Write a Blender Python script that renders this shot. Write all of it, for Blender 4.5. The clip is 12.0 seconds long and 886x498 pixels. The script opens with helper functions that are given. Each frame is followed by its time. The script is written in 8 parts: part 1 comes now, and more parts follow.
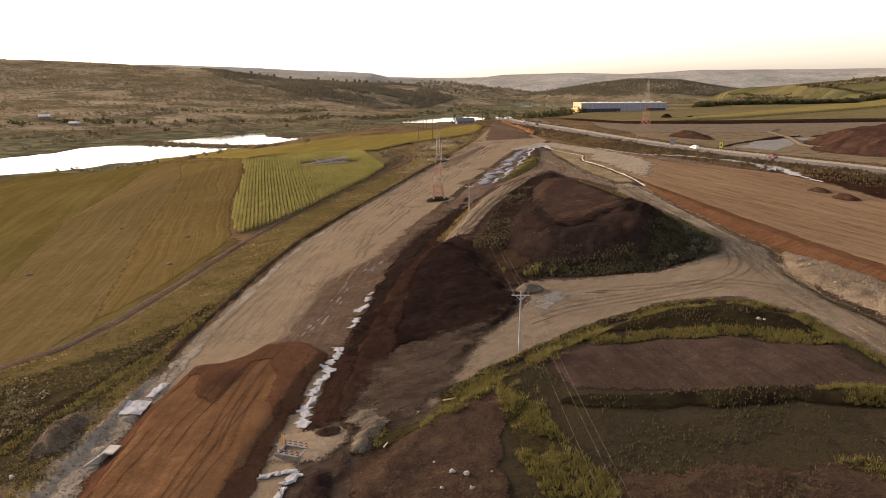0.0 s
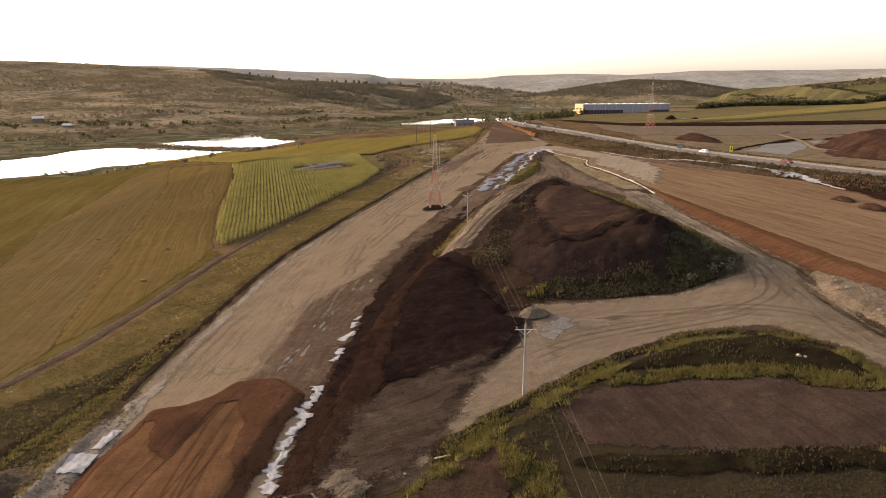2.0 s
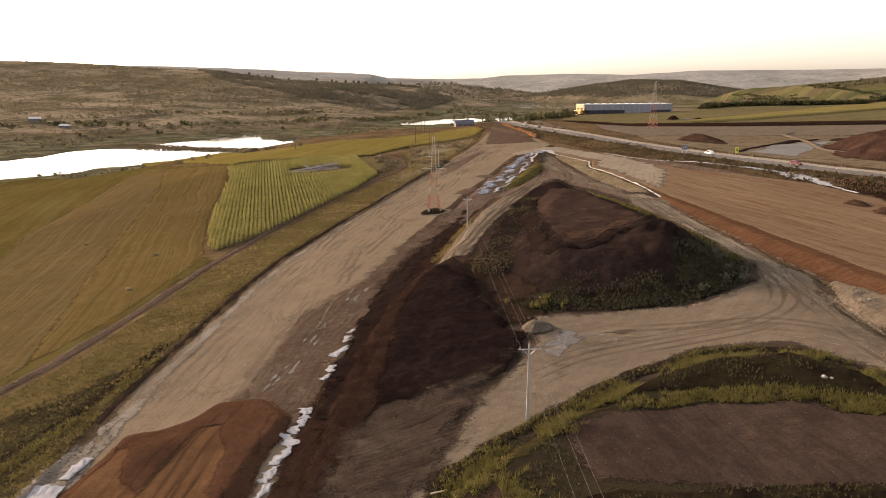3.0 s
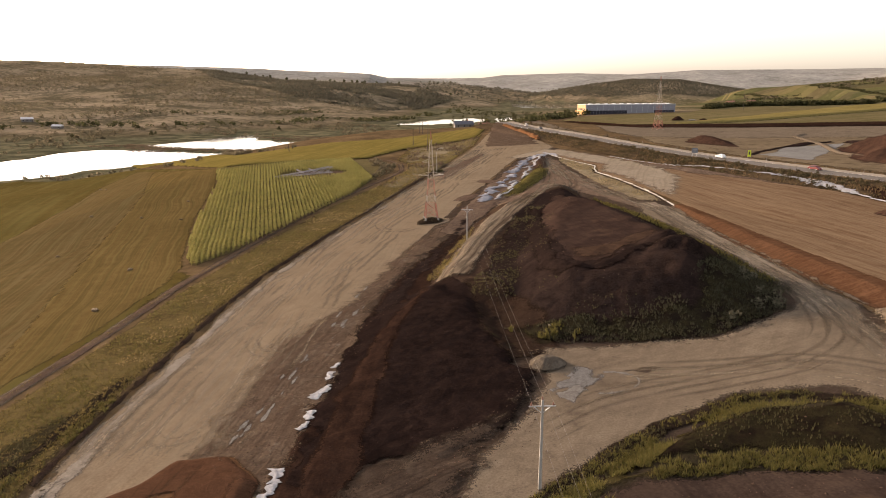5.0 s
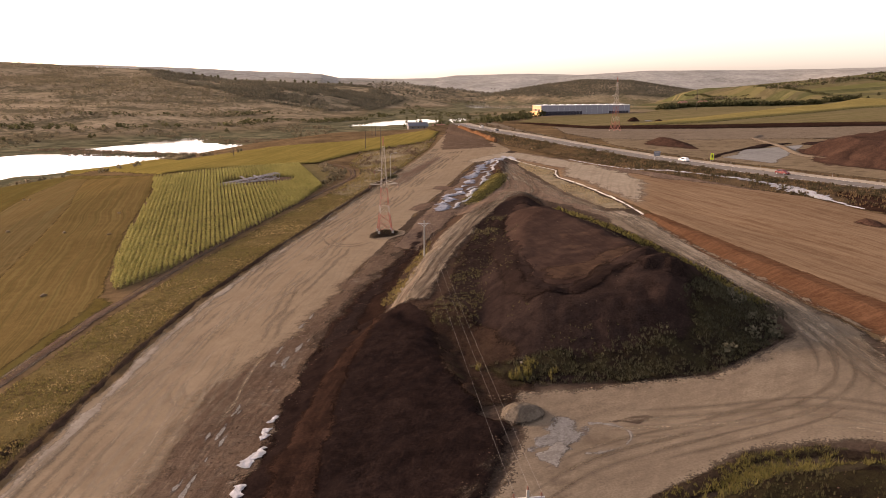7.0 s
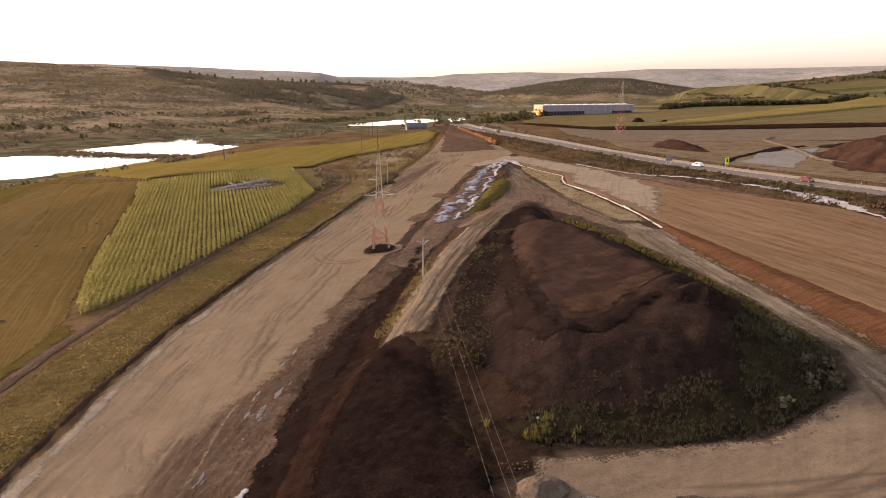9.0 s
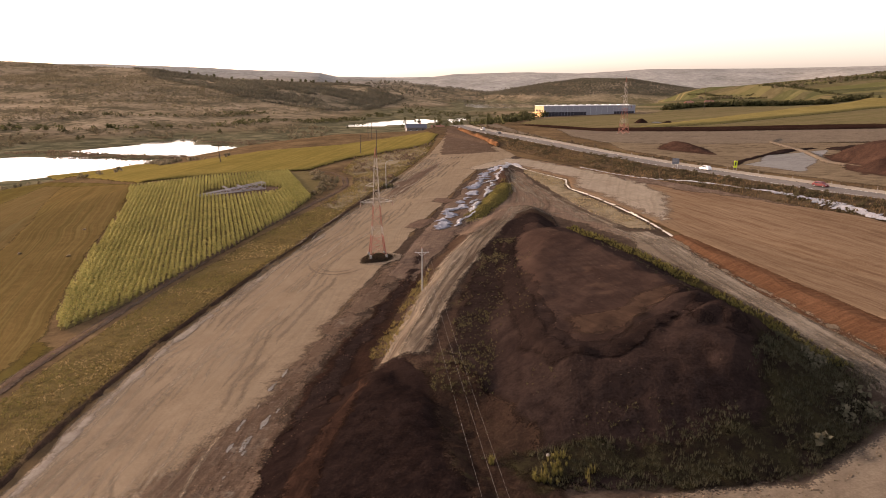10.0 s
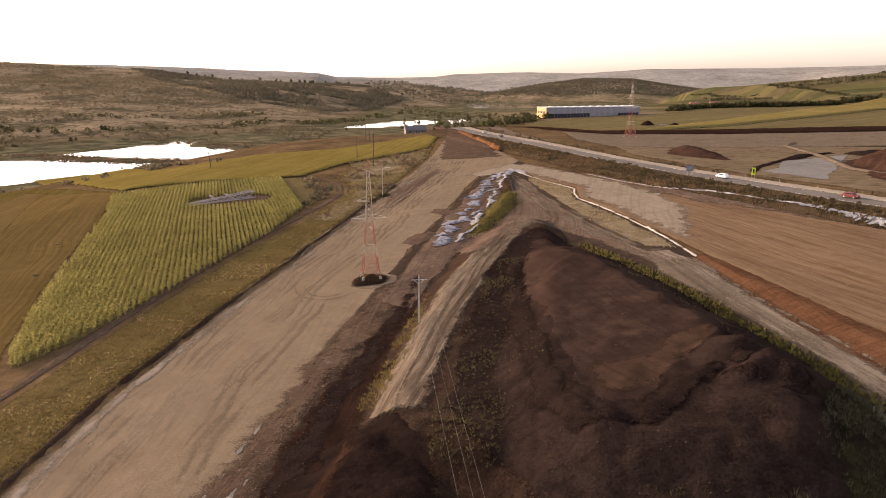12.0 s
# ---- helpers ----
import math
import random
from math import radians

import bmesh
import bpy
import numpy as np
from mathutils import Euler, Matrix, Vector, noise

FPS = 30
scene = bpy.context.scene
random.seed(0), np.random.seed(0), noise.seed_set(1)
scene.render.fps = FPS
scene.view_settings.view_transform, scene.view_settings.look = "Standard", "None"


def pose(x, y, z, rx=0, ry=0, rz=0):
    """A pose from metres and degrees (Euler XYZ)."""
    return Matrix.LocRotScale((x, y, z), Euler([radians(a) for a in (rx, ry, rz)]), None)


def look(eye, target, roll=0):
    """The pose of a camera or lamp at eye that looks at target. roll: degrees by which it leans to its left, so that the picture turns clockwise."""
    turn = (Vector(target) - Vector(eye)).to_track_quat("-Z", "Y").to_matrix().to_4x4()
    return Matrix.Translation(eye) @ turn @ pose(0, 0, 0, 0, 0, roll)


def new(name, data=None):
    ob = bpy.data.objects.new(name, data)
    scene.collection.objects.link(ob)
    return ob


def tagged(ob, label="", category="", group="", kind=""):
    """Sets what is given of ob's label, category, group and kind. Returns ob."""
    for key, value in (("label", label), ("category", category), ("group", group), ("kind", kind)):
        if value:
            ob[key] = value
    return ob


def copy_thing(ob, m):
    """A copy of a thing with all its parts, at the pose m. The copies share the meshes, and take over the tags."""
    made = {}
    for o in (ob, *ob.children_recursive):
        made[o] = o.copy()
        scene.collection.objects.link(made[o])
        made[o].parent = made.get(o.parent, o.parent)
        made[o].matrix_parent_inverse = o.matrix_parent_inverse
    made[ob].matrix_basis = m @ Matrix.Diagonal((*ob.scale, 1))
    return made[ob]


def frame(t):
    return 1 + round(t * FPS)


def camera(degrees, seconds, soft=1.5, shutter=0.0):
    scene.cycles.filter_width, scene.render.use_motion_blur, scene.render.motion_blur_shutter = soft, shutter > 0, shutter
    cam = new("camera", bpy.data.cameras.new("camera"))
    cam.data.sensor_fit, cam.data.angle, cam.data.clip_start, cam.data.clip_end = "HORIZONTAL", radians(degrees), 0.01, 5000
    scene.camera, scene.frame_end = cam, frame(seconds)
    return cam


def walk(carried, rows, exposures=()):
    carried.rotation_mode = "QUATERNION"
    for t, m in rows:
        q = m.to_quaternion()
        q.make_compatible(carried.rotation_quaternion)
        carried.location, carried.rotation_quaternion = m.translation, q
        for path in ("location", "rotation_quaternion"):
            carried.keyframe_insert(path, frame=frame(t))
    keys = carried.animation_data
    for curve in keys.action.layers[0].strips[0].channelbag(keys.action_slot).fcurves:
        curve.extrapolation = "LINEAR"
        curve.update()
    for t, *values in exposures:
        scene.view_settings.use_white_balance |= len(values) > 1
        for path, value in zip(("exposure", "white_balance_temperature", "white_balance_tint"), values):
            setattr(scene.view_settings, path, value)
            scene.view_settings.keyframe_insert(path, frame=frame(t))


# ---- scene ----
cam = camera(64.2, 12.0, soft=0.9)
METRES, EYE, TILT, LEAN, TURN = 88.3, 40.0, 1.0, -4.0, 0.0
ROWS = [
    (0.0, 0.0, 0.0, 0.0, -1.01, -14.34, 3.95),
    (0.5, 0.0037, 0.0396, -0.0009, -1.0, -14.31, 3.97),
    (1.0, 0.0071, 0.0782, -0.0013, -1.01, -14.31, 3.98),
    (1.5, 0.0101, 0.1161, -0.0015, -1.0, -14.29, 3.99),
    (2.0, 0.0131, 0.154, -0.0021, -1.0, -14.26, 4.0),
    (2.5, 0.0159, 0.192, -0.0032, -1.01, -14.24, 4.03),
    (3.0, 0.0185, 0.2305, -0.0042, -0.99, -14.26, 4.03),
    (5.0, 0.0253, 0.3915, -0.0049, -1.06, -14.3, 4.03),
    (5.5, 0.0264, 0.4339, -0.0047, -1.07, -14.3, 4.02),
    (6.0, 0.0276, 0.4773, -0.0049, -1.23, -14.29, 4.02),
    (6.5, 0.0288, 0.5206, -0.0048, -3.09, -14.42, 3.98),
    (7.0, 0.0292, 0.5639, -0.0053, -4.78, -14.54, 3.92),
    (9.0, 0.0392, 0.7372, -0.0008, -4.89, -14.66, 3.95),
    (9.5, 0.0428, 0.7805, 0.0003, -4.88, -14.66, 3.95),
    (10.0, 0.0467, 0.824, 0.0012, -4.88, -14.66, 3.96),
    (10.5, 0.0508, 0.8672, 0.0023, -4.88, -14.66, 4.0),
    (11.0, 0.0545, 0.9107, 0.0032, -4.88, -14.66, 4.01),
    (11.5, 0.0589, 0.9542, 0.0046, -4.87, -14.65, 4.02),
    (12.0, 0.0631, 0.9974, 0.0062, -4.87, -14.66, 4.03),
]
walk(cam, [(t, pose(0, 0, EYE, TILT, LEAN, TURN) @ pose(METRES * x, METRES * y, METRES * z, 90 + pitch, roll, yaw)) for t, x, y, z, yaw, pitch, roll in ROWS], [(0.0, 1.16, 7150, 19.5), (6.0, 1.16, 7150, 19.5), (7.2, 1.2, 7230, 28.5), (12.0, 1.2, 7200, 26.5)])

# world, sun and exposure come right after the walk
SUN_AZ, SUN_EL = radians(-52), radians(14.5)  # from straight ahead (+y), to the left; height over the horizon
world = bpy.data.worlds.new("evening_sky")
scene.world = world
world.use_nodes = True
wn = world.node_tree.nodes
sky = wn.new("ShaderNodeTexSky")
sky.sky_type, sky.sun_disc, sky.sun_elevation, sky.sun_rotation = "NISHITA", False, SUN_EL, SUN_AZ
sky.air_density, sky.dust_density, sky.ozone_density, sky.altitude = 1.0, 3.0, 1.0, 400
haze = wn.new("ShaderNodeHueSaturation")
haze.inputs["Saturation"].default_value = 0.5
world.node_tree.links.new(sky.outputs[0], haze.inputs["Color"])
mist = wn.new("ShaderNodeMix")
mist.data_type, mist.blend_type = "RGBA", "ADD"
mist.inputs[0].default_value, mist.inputs[7].default_value = 1.0, (0.52, 0.495, 0.44, 1)
world.node_tree.links.new(haze.outputs[0], mist.inputs[6])
world.node_tree.links.new(mist.outputs[2], wn["Background"].inputs[0])
wn["Background"].inputs[1].default_value = 0.165
sun_data = bpy.data.lights.new("sun", "SUN")
sun_data.energy, sun_data.angle, sun_data.color = 2.95, radians(4.5), (1.0, 0.80, 0.58)
sun = new("sun", sun_data)
toward = Vector((math.sin(SUN_AZ) * math.cos(SUN_EL), math.cos(SUN_AZ) * math.cos(SUN_EL), math.sin(SUN_EL)))
sun.matrix_world = look(toward * 500, (0, 0, 0))


# ---- terrain ----
def smooth(a, b, x):
    t = np.clip((x - a) / (b - a), 0.0, 1.0)
    return t * t * (3 - 2 * t)


LATTICE = np.random.RandomState(7).rand(256, 256)


def value_noise(x, y):
    xi, yi = np.floor(x).astype(int), np.floor(y).astype(int)
    u, v = x - xi, y - yi
    u, v = u * u * (3 - 2 * u), v * v * (3 - 2 * v)
    a, b = LATTICE[xi % 256, yi % 256], LATTICE[(xi + 1) % 256, yi % 256]
    c, d = LATTICE[xi % 256, (yi + 1) % 256], LATTICE[(xi + 1) % 256, (yi + 1) % 256]
    return (a * (1 - u) + b * u) * (1 - v) + (c * (1 - u) + d * u) * v - 0.5


def fbm(x, y, size, octaves=4):
    """Noise between about -1 and 1 with forms of that size in metres."""
    x, y = np.asarray(x, float), np.asarray(y, float)
    total, gain = np.zeros(np.broadcast(x, y).shape), 1.0
    for k in range(octaves):
        total = total + gain * value_noise(x / size + 17.3 * k, y / size + 9.1 * k)
        size, gain = size / 2.1, gain * 0.52
    return total


def inside(x, y, poly):
    """Metres to the outline of a plan polygon, positive inside it."""
    x, y = np.asarray(x, float), np.asarray(y, float)
    best, odd = np.full(x.shape, 1e9), np.zeros(x.shape, bool)
    for (ax, ay), (bx, by) in zip(poly, poly[1:] + poly[:1]):
        dx, dy = bx - ax, by - ay
        t = np.clip(((x - ax) * dx + (y - ay) * dy) / (dx * dx + dy * dy + 1e-9), 0, 1)
        best = np.minimum(best, np.hypot(x - ax - t * dx, y - ay - t * dy))
        if ay != by:
            odd ^= ((ay > y) != (by > y)) & (x < dx * (y - ay) / dy + ax)
    return np.where(odd, best, -best)


def soft_inside(x, y, poly, k=2.5):
    """As inside, but with its creases rounded over k metres."""
    x, y = np.asarray(x, float), np.asarray(y, float)
    total = np.zeros(x.shape)
    for (ax, ay), (bx, by) in zip(poly, poly[1:] + poly[:1]):
        dx, dy = bx - ax, by - ay
        t = np.clip(((x - ax) * dx + (y - ay) * dy) / (dx * dx + dy * dy + 1e-9), 0, 1)
        total = total + np.exp(-np.hypot(x - ax - t * dx, y - ay - t * dy) / k)
    s = inside(x, y, poly)
    return np.where(s > 0, np.maximum(-k * np.log(total + 1e-30), 0), s)


def along(x, y, line):
    """Metres to an open line of plan points (x, y, z), and the z at its nearest place."""
    best, zs = np.full(np.shape(x), 1e9), np.zeros(np.shape(x))
    for (ax, ay, az), (bx, by, bz) in zip(line, line[1:]):
        dx, dy = bx - ax, by - ay
        t = np.clip(((x - ax) * dx + (y - ay) * dy) / (dx * dx + dy * dy), 0, 1)
        d = np.hypot(x - ax - t * dx, y - ay - t * dy)
        zs, best = np.where(d < best, az + t * (bz - az), zs), np.minimum(best, d)
    return best, zs


LAKE = -20.0
LAKES = [
    [(-343, 576), (-332, 598), (-324, 626), (-325, 657), (-320, 680), (-305, 695), (-277, 691), (-248, 685), (-217, 673), (-188, 662), (-162, 651), (-169, 640), (-176, 623), (-190, 600), (-205, 580), (-222, 560), (-242, 540), (-250, 516), (-257, 495), (-271, 486), (-286, 472), (-400, 400), (-640, 290), (-640, 380), (-470, 480)],
    [(-280, 745), (-268, 765), (-253, 792), (-243, 808), (-239, 847), (-218, 876), (-191, 862), (-196, 835), (-196, 816), (-174, 797), (-152, 783), (-135, 775), (-119, 787), (-93, 792), (-91, 826), (-71, 815), (-85, 798), (-91, 776), (-116, 771), (-121, 755), (-119, 722), (-130, 710), (-147, 685), (-170, 701), (-190, 708), (-197, 703), (-226, 718), (-254, 730)],
    [(-57, 1117), (-18, 1167), (16, 1224), (44, 1254), (72, 1267), (93, 1247), (87, 1184), (66, 1164), (40, 1132), (15, 1115), (-25, 1101)],
    [(112, 1196), (139, 1259), (143, 1313), (115, 1262)],
    [(236, 2115), (284, 2134), (359, 2096), (439, 2058), (396, 1861), (306, 1797), (242, 1825), (222, 1887)],
    [(269, 2308), (315, 2365), (387, 2258), (476, 2195), (461, 2131), (373, 2179), (295, 2215)],
]
RIDGES = [  # crest lines (x, y, z) with the width of their slopes
    (1250, [(-2250, 1500, 94), (-1208, 1905, 98), (-1002, 2018, 96), (-855, 2002, 88), (-592, 2018, 73), (-398, 2062, 43), (-270, 2160, 37)]),
    (620, [(-398, 2062, 43), (-270, 2160, 37), (-112, 2250, 34), (0, 2332, -2), (120, 2400, -38)]),
    (900, [(-2300, 2300, 128), (-1160, 2770, 108), (-760, 2900, 98), (-240, 3000, 76), (-170, 3000, 60)]),
    (420, [(-190, 2750, 40), (-40, 2750, 26), (80, 2750, 2), (190, 2820, -16)]),
    (1100, [(-900, 4200, 75), (-300, 4290, 72), (290, 4290, 62), (420, 4280, 84), (780, 4230, 96), (1170, 4140, 88)]),
    (560, [(340, 2580, -6), (510, 2550, 24), (690, 2510, 52), (840, 2460, 48), (1010, 2400, 20), (1200, 2350, -5)]),
    (1300, [(1060, 3860, 82), (1370, 3760, 103), (1760, 3590, 104), (2130, 3390, 106), (2430, 3180, 116), (3300, 2500, 140)]),
    (520, [(480, 1235, -8), (520, 1215, 14), (585, 1225, 34), (700, 1155, 48), (810, 1080, 64), (875, 1030, 74), (1190, 740, 110), (1500, 0, 130)]),
]
HAUL = [(-41, -60), (-41, 90), (-41, 116), (-38, 162), (-34.6, 187.4), (-25.9, 221.7), (-17.6, 247.4), (-7.6, 284.5), (9.8, 353.2), (28, 439.8), (43.1, 533.3), (50.2, 590),
        (59.4, 593.7), (61.5, 545.2), (63.6, 452), (65.7, 398.4), (55.4, 368.5), (43.1, 361.6), (34.9, 336.1), (23.3, 291.8), (12.8, 256.9), (4, 223.6), (-3, 199.6), (-8, 172), (-13, 118), (-15, 60), (-16, -60)]


def ground_z(x, y):
    """Height of the ground: the valley side, its lakes and the hills round it."""
    x, y = np.asarray(x, float), np.asarray(y, float)
    ease = smooth(200, 350, y)
    side = np.where(x < 0, (0.075 - 0.045 * ease) * x, (0.075 - 0.03 * ease) * np.minimum(x, 130) + 0.02 * np.maximum(x - 130, 0))
    near = 0.4 + side + 0.004 * np.clip(y, -400, 600) + 2.2 * smooth(150, 335, y) + 1.2 * smooth(25, 60, x) * (1 - smooth(85, 140, x))
    near = near - 0.6 * smooth(58, 68, x) * (1 - smooth(74, 90, x)) * smooth(80, 120, y) * (1 - smooth(200, 240, y))
    near = near - 0.09 * np.maximum(0, -x - 95 + 0.25 * (y - 360))
    near = np.maximum(near, -19) + 0.5 * np.log1p(np.exp(-np.abs(near + 19) * 2))
    ahead = smooth(585, 830, y - 1.3 * np.maximum(0, x - 70))
    z = near * (1 - ahead) - 19.0 * ahead
    far = smooth(500, 1200, np.hypot(x, y))
    for k, (width, line) in enumerate(RIDGES):
        d, top = along(x, y, line)
        d = d + far * 0.10 * width * fbm(x, y, 260.0, 3)
        fall = 1 - smooth(0, 0.95 * width, d)
        if k == 0:
            fall = np.clip(1 - d / 1260, 0, 1) ** 1.1 * (1 - smooth(-330, 40, x))
        z = np.where(top > z, z + (top - z) * fall, z)
    z = z + far * (0.15 + 0.85 * smooth(-18, -8, z)) * (2.6 * fbm(x + 50, y, 150.0, 4))
    for poly in LAKES:
        s = inside(x, y, poly)
        z = z + np.minimum(0, LAKE + 0.7 - z) * smooth(-90, -12, s)
        z = z + (LAKE - 1.5 - z) * smooth(-5, 1, s + 3.0 * fbm(x + 70, y, 22.0, 3))
    edge, _ = along(x, y, [(px, py, 0) for px, py in HAUL[:9]])
    z = z - 0.55 * smooth(-0.9, 0.5, inside(x, y, HAUL)) * (1 - smooth(330, 380, y)) * (1 - 0.8 * smooth(4, 20, edge))
    return z

# ---- materials ----
EARTH = 0.44  # scale on all the earth tones below, balancing the ground against the bright sky


def toned(colour):
    """An earth tone scaled by EARTH, with a tenth of grey for haze put into the colour."""
    haze_grey = 0.10 * sum(colour) / 3
    return tuple(EARTH * (0.90 * c + haze_grey) for c in colour)


def nodes_of(name):
    m = bpy.data.materials.new(name)
    m.use_nodes = True
    return m, m.node_tree.nodes, m.node_tree.links


def noise_node(n, l, vector, scale, detail=4.0, rough=0.6):
    t = n.new("ShaderNodeTexNoise")
    t.inputs["Scale"].default_value, t.inputs["Detail"].default_value, t.inputs["Roughness"].default_value = scale, detail, rough
    l.new(vector, t.inputs["Vector"])
    return t.outputs["Fac"]


def calc(n, l, op, a, b):
    t = n.new("ShaderNodeMath")
    t.operation = op
    for k, v in enumerate((a, b)):
        if isinstance(v, (int, float)):
            t.inputs[k].default_value = v
        else:
            l.new(v, t.inputs[k])
    return t.outputs[0]


def ramp(n, l, fac, colours, lo=0.3, hi=0.7):
    r = n.new("ShaderNodeValToRGB")
    els = r.color_ramp.elements
    while len(els) < len(colours):
        els.new(0.5)
    for k, c in enumerate(colours):
        els[k].position = lo + (hi - lo) * k / (len(colours) - 1)
        els[k].color = (*c, 1)
    l.new(fac, r.inputs[0])
    return r.outputs[0]


def blend(n, l, fac, a, b, mode="MIX"):
    t = n.new("ShaderNodeMix")
    t.data_type, t.blend_type = "RGBA", mode
    for k, v in ((0, fac), (6, a), (7, b)):
        if isinstance(v, (int, float)):
            t.inputs[k].default_value = v
        elif isinstance(v, tuple):
            t.inputs[k].default_value = (*v, 1)
        else:
            l.new(v, t.inputs[k])
    return t.outputs[2]


def earth(name, colours, big=25.0, mid=3.0, fine=0.35, rough=0.95, bump=0.3, streaks=(), stain=None, gloss=0.0, crumble=True):
    """Soil, gravel, stubble or turf: three scales of noise in metres, relief, streaks (degrees from +y, length, width, colour, strength), and a rim that breaks up into crumbs."""
    colours = [toned(t) for t in colours]
    streaks = [(*q[:3], toned(q[3]), q[4]) for q in streaks]
    stain = stain and (stain[0], toned(stain[1]), *stain[2:])
    m, n, l = nodes_of(name)
    b = n["Principled BSDF"]
    place = n.new("ShaderNodeNewGeometry").outputs["Position"]
    a1, a2, a3 = (noise_node(n, l, place, 1 / s, 5.0, 0.62) for s in (big, mid, fine))
    mix = calc(n, l, "ADD", calc(n, l, "MULTIPLY", a1, 0.27), calc(n, l, "ADD", calc(n, l, "MULTIPLY", a2, 0.31), calc(n, l, "MULTIPLY", a3, 0.42)))
    colour = ramp(n, l, mix, colours, 0.40, 0.60)
    height = calc(n, l, "ADD", calc(n, l, "MULTIPLY", a2, 1.4), calc(n, l, "MULTIPLY", a3, 0.6))
    for angle, length, width, tint, strength in streaks:
        mp = n.new("ShaderNodeMapping")
        mp.vector_type = "TEXTURE"
        mp.inputs["Rotation"].default_value = (0, 0, radians(angle))
        mp.inputs["Scale"].default_value = (width, length, 5.0)
        wob = n.new("ShaderNodeVectorMath")
        wob.operation = "ADD"
        warp = n.new("ShaderNodeTexNoise")
        warp.inputs["Scale"].default_value = 0.03
        sc = n.new("ShaderNodeVectorMath")
        sc.operation = "SCALE"
        sc.inputs["Scale"].default_value = min(5.0, length * 0.5)
        l.new(place, warp.inputs["Vector"]), l.new(warp.outputs["Color"], sc.inputs[0])
        l.new(place, wob.inputs[0]), l.new(sc.outputs[0], wob.inputs[1]), l.new(wob.outputs[0], mp.inputs["Vector"])
        st = noise_node(n, l, mp.outputs[0], 1.0, 3.0, 0.55)
        mask = n.new("ShaderNodeMapRange")
        mask.inputs["From Min"].default_value, mask.inputs["From Max"].default_value, mask.inputs["To Max"].default_value = 0.45, 0.68, strength
        l.new(st, mask.inputs[0])
        colour = blend(n, l, mask.outputs[0], colour, tint)
        height = calc(n, l, "ADD", height, calc(n, l, "MULTIPLY", st, 1.2))
    if stain:
        size, tint, lo, hi = stain
        mask = n.new("ShaderNodeMapRange")
        mask.inputs["From Min"].default_value, mask.inputs["From Max"].default_value = lo, hi
        l.new(noise_node(n, l, place, 1 / size, 6.0, 0.7), mask.inputs[0])
        colour = blend(n, l, mask.outputs[0], colour, tint)
    l.new(colour, b.inputs["Base Color"])
    b.inputs["Roughness"].default_value = rough
    b.inputs["Specular IOR Level"].default_value = gloss
    bp = n.new("ShaderNodeBump")
    bp.inputs["Strength"].default_value, bp.inputs["Distance"].default_value = min(1.0, bump * 2), bump
    l.new(height, bp.inputs["Height"]), l.new(bp.outputs[0], b.inputs["Normal"])
    rim = n.new("ShaderNodeAttribute")
    rim.attribute_name = "rim"
    crumbs = calc(n, l, "ADD", calc(n, l, "MULTIPLY", a2, 0.9), calc(n, l, "MULTIPLY", a3, 1.3))
    cover = n.new("ShaderNodeMapRange")
    cover.inputs["From Min"].default_value, cover.inputs["From Max"].default_value = (1.32, 1.72) if crumble else (1.12, 2.3)
    l.new(calc(n, l, "ADD", rim.outputs["Fac"], crumbs), cover.inputs[0])
    gap, mixed = n.new("ShaderNodeBsdfTransparent"), n.new("ShaderNodeMixShader")
    l.new(cover.outputs[0], mixed.inputs[0]), l.new(gap.outputs[0], mixed.inputs[1]), l.new(b.outputs[0], mixed.inputs[2])
    l.new(mixed.outputs[0], n["Material Output"].inputs["Surface"])
    return m


def plain(name, colour, rough=0.6, metal=0.0, vary=0.15, size=0.5, bump=0.01, island=0.0, gloss=0.4):
    """Paint, metal, concrete, plastic or leaves: a colour with grain, and a change from island to island."""
    m, n, l = nodes_of(name)
    b = n["Principled BSDF"]
    geo = n.new("ShaderNodeNewGeometry")
    fac = calc(n, l, "ADD", calc(n, l, "MULTIPLY", noise_node(n, l, geo.outputs["Position"], 1 / size, 5.0), 0.6), calc(n, l, "MULTIPLY", noise_node(n, l, geo.outputs["Position"], 6 / size, 4.0), 0.4))
    dark, light = tuple(c * (1 - vary) for c in colour), tuple(min(1, c * (1 + vary)) for c in colour)
    out = ramp(n, l, fac, [dark, colour, light], 0.36, 0.64)
    if island:
        h = n.new("ShaderNodeHueSaturation")
        l.new(out, h.inputs["Color"])
        l.new(calc(n, l, "ADD", calc(n, l, "MULTIPLY", geo.outputs["Random Per Island"], 2 * island), 1 - island), h.inputs["Value"])
        l.new(calc(n, l, "ADD", calc(n, l, "MULTIPLY", geo.outputs["Random Per Island"], -0.10 * island), 0.5 + 0.05 * island), h.inputs["Hue"])
        out = h.outputs[0]
    l.new(out, b.inputs["Base Color"])
    b.inputs["Roughness"].default_value, b.inputs["Metallic"].default_value, b.inputs["Specular IOR Level"].default_value = rough, metal, gloss
    bp = n.new("ShaderNodeBump")
    bp.inputs["Strength"].default_value, bp.inputs["Distance"].default_value = 0.5, bump
    l.new(fac, bp.inputs["Height"]), l.new(bp.outputs[0], b.inputs["Normal"])
    return m


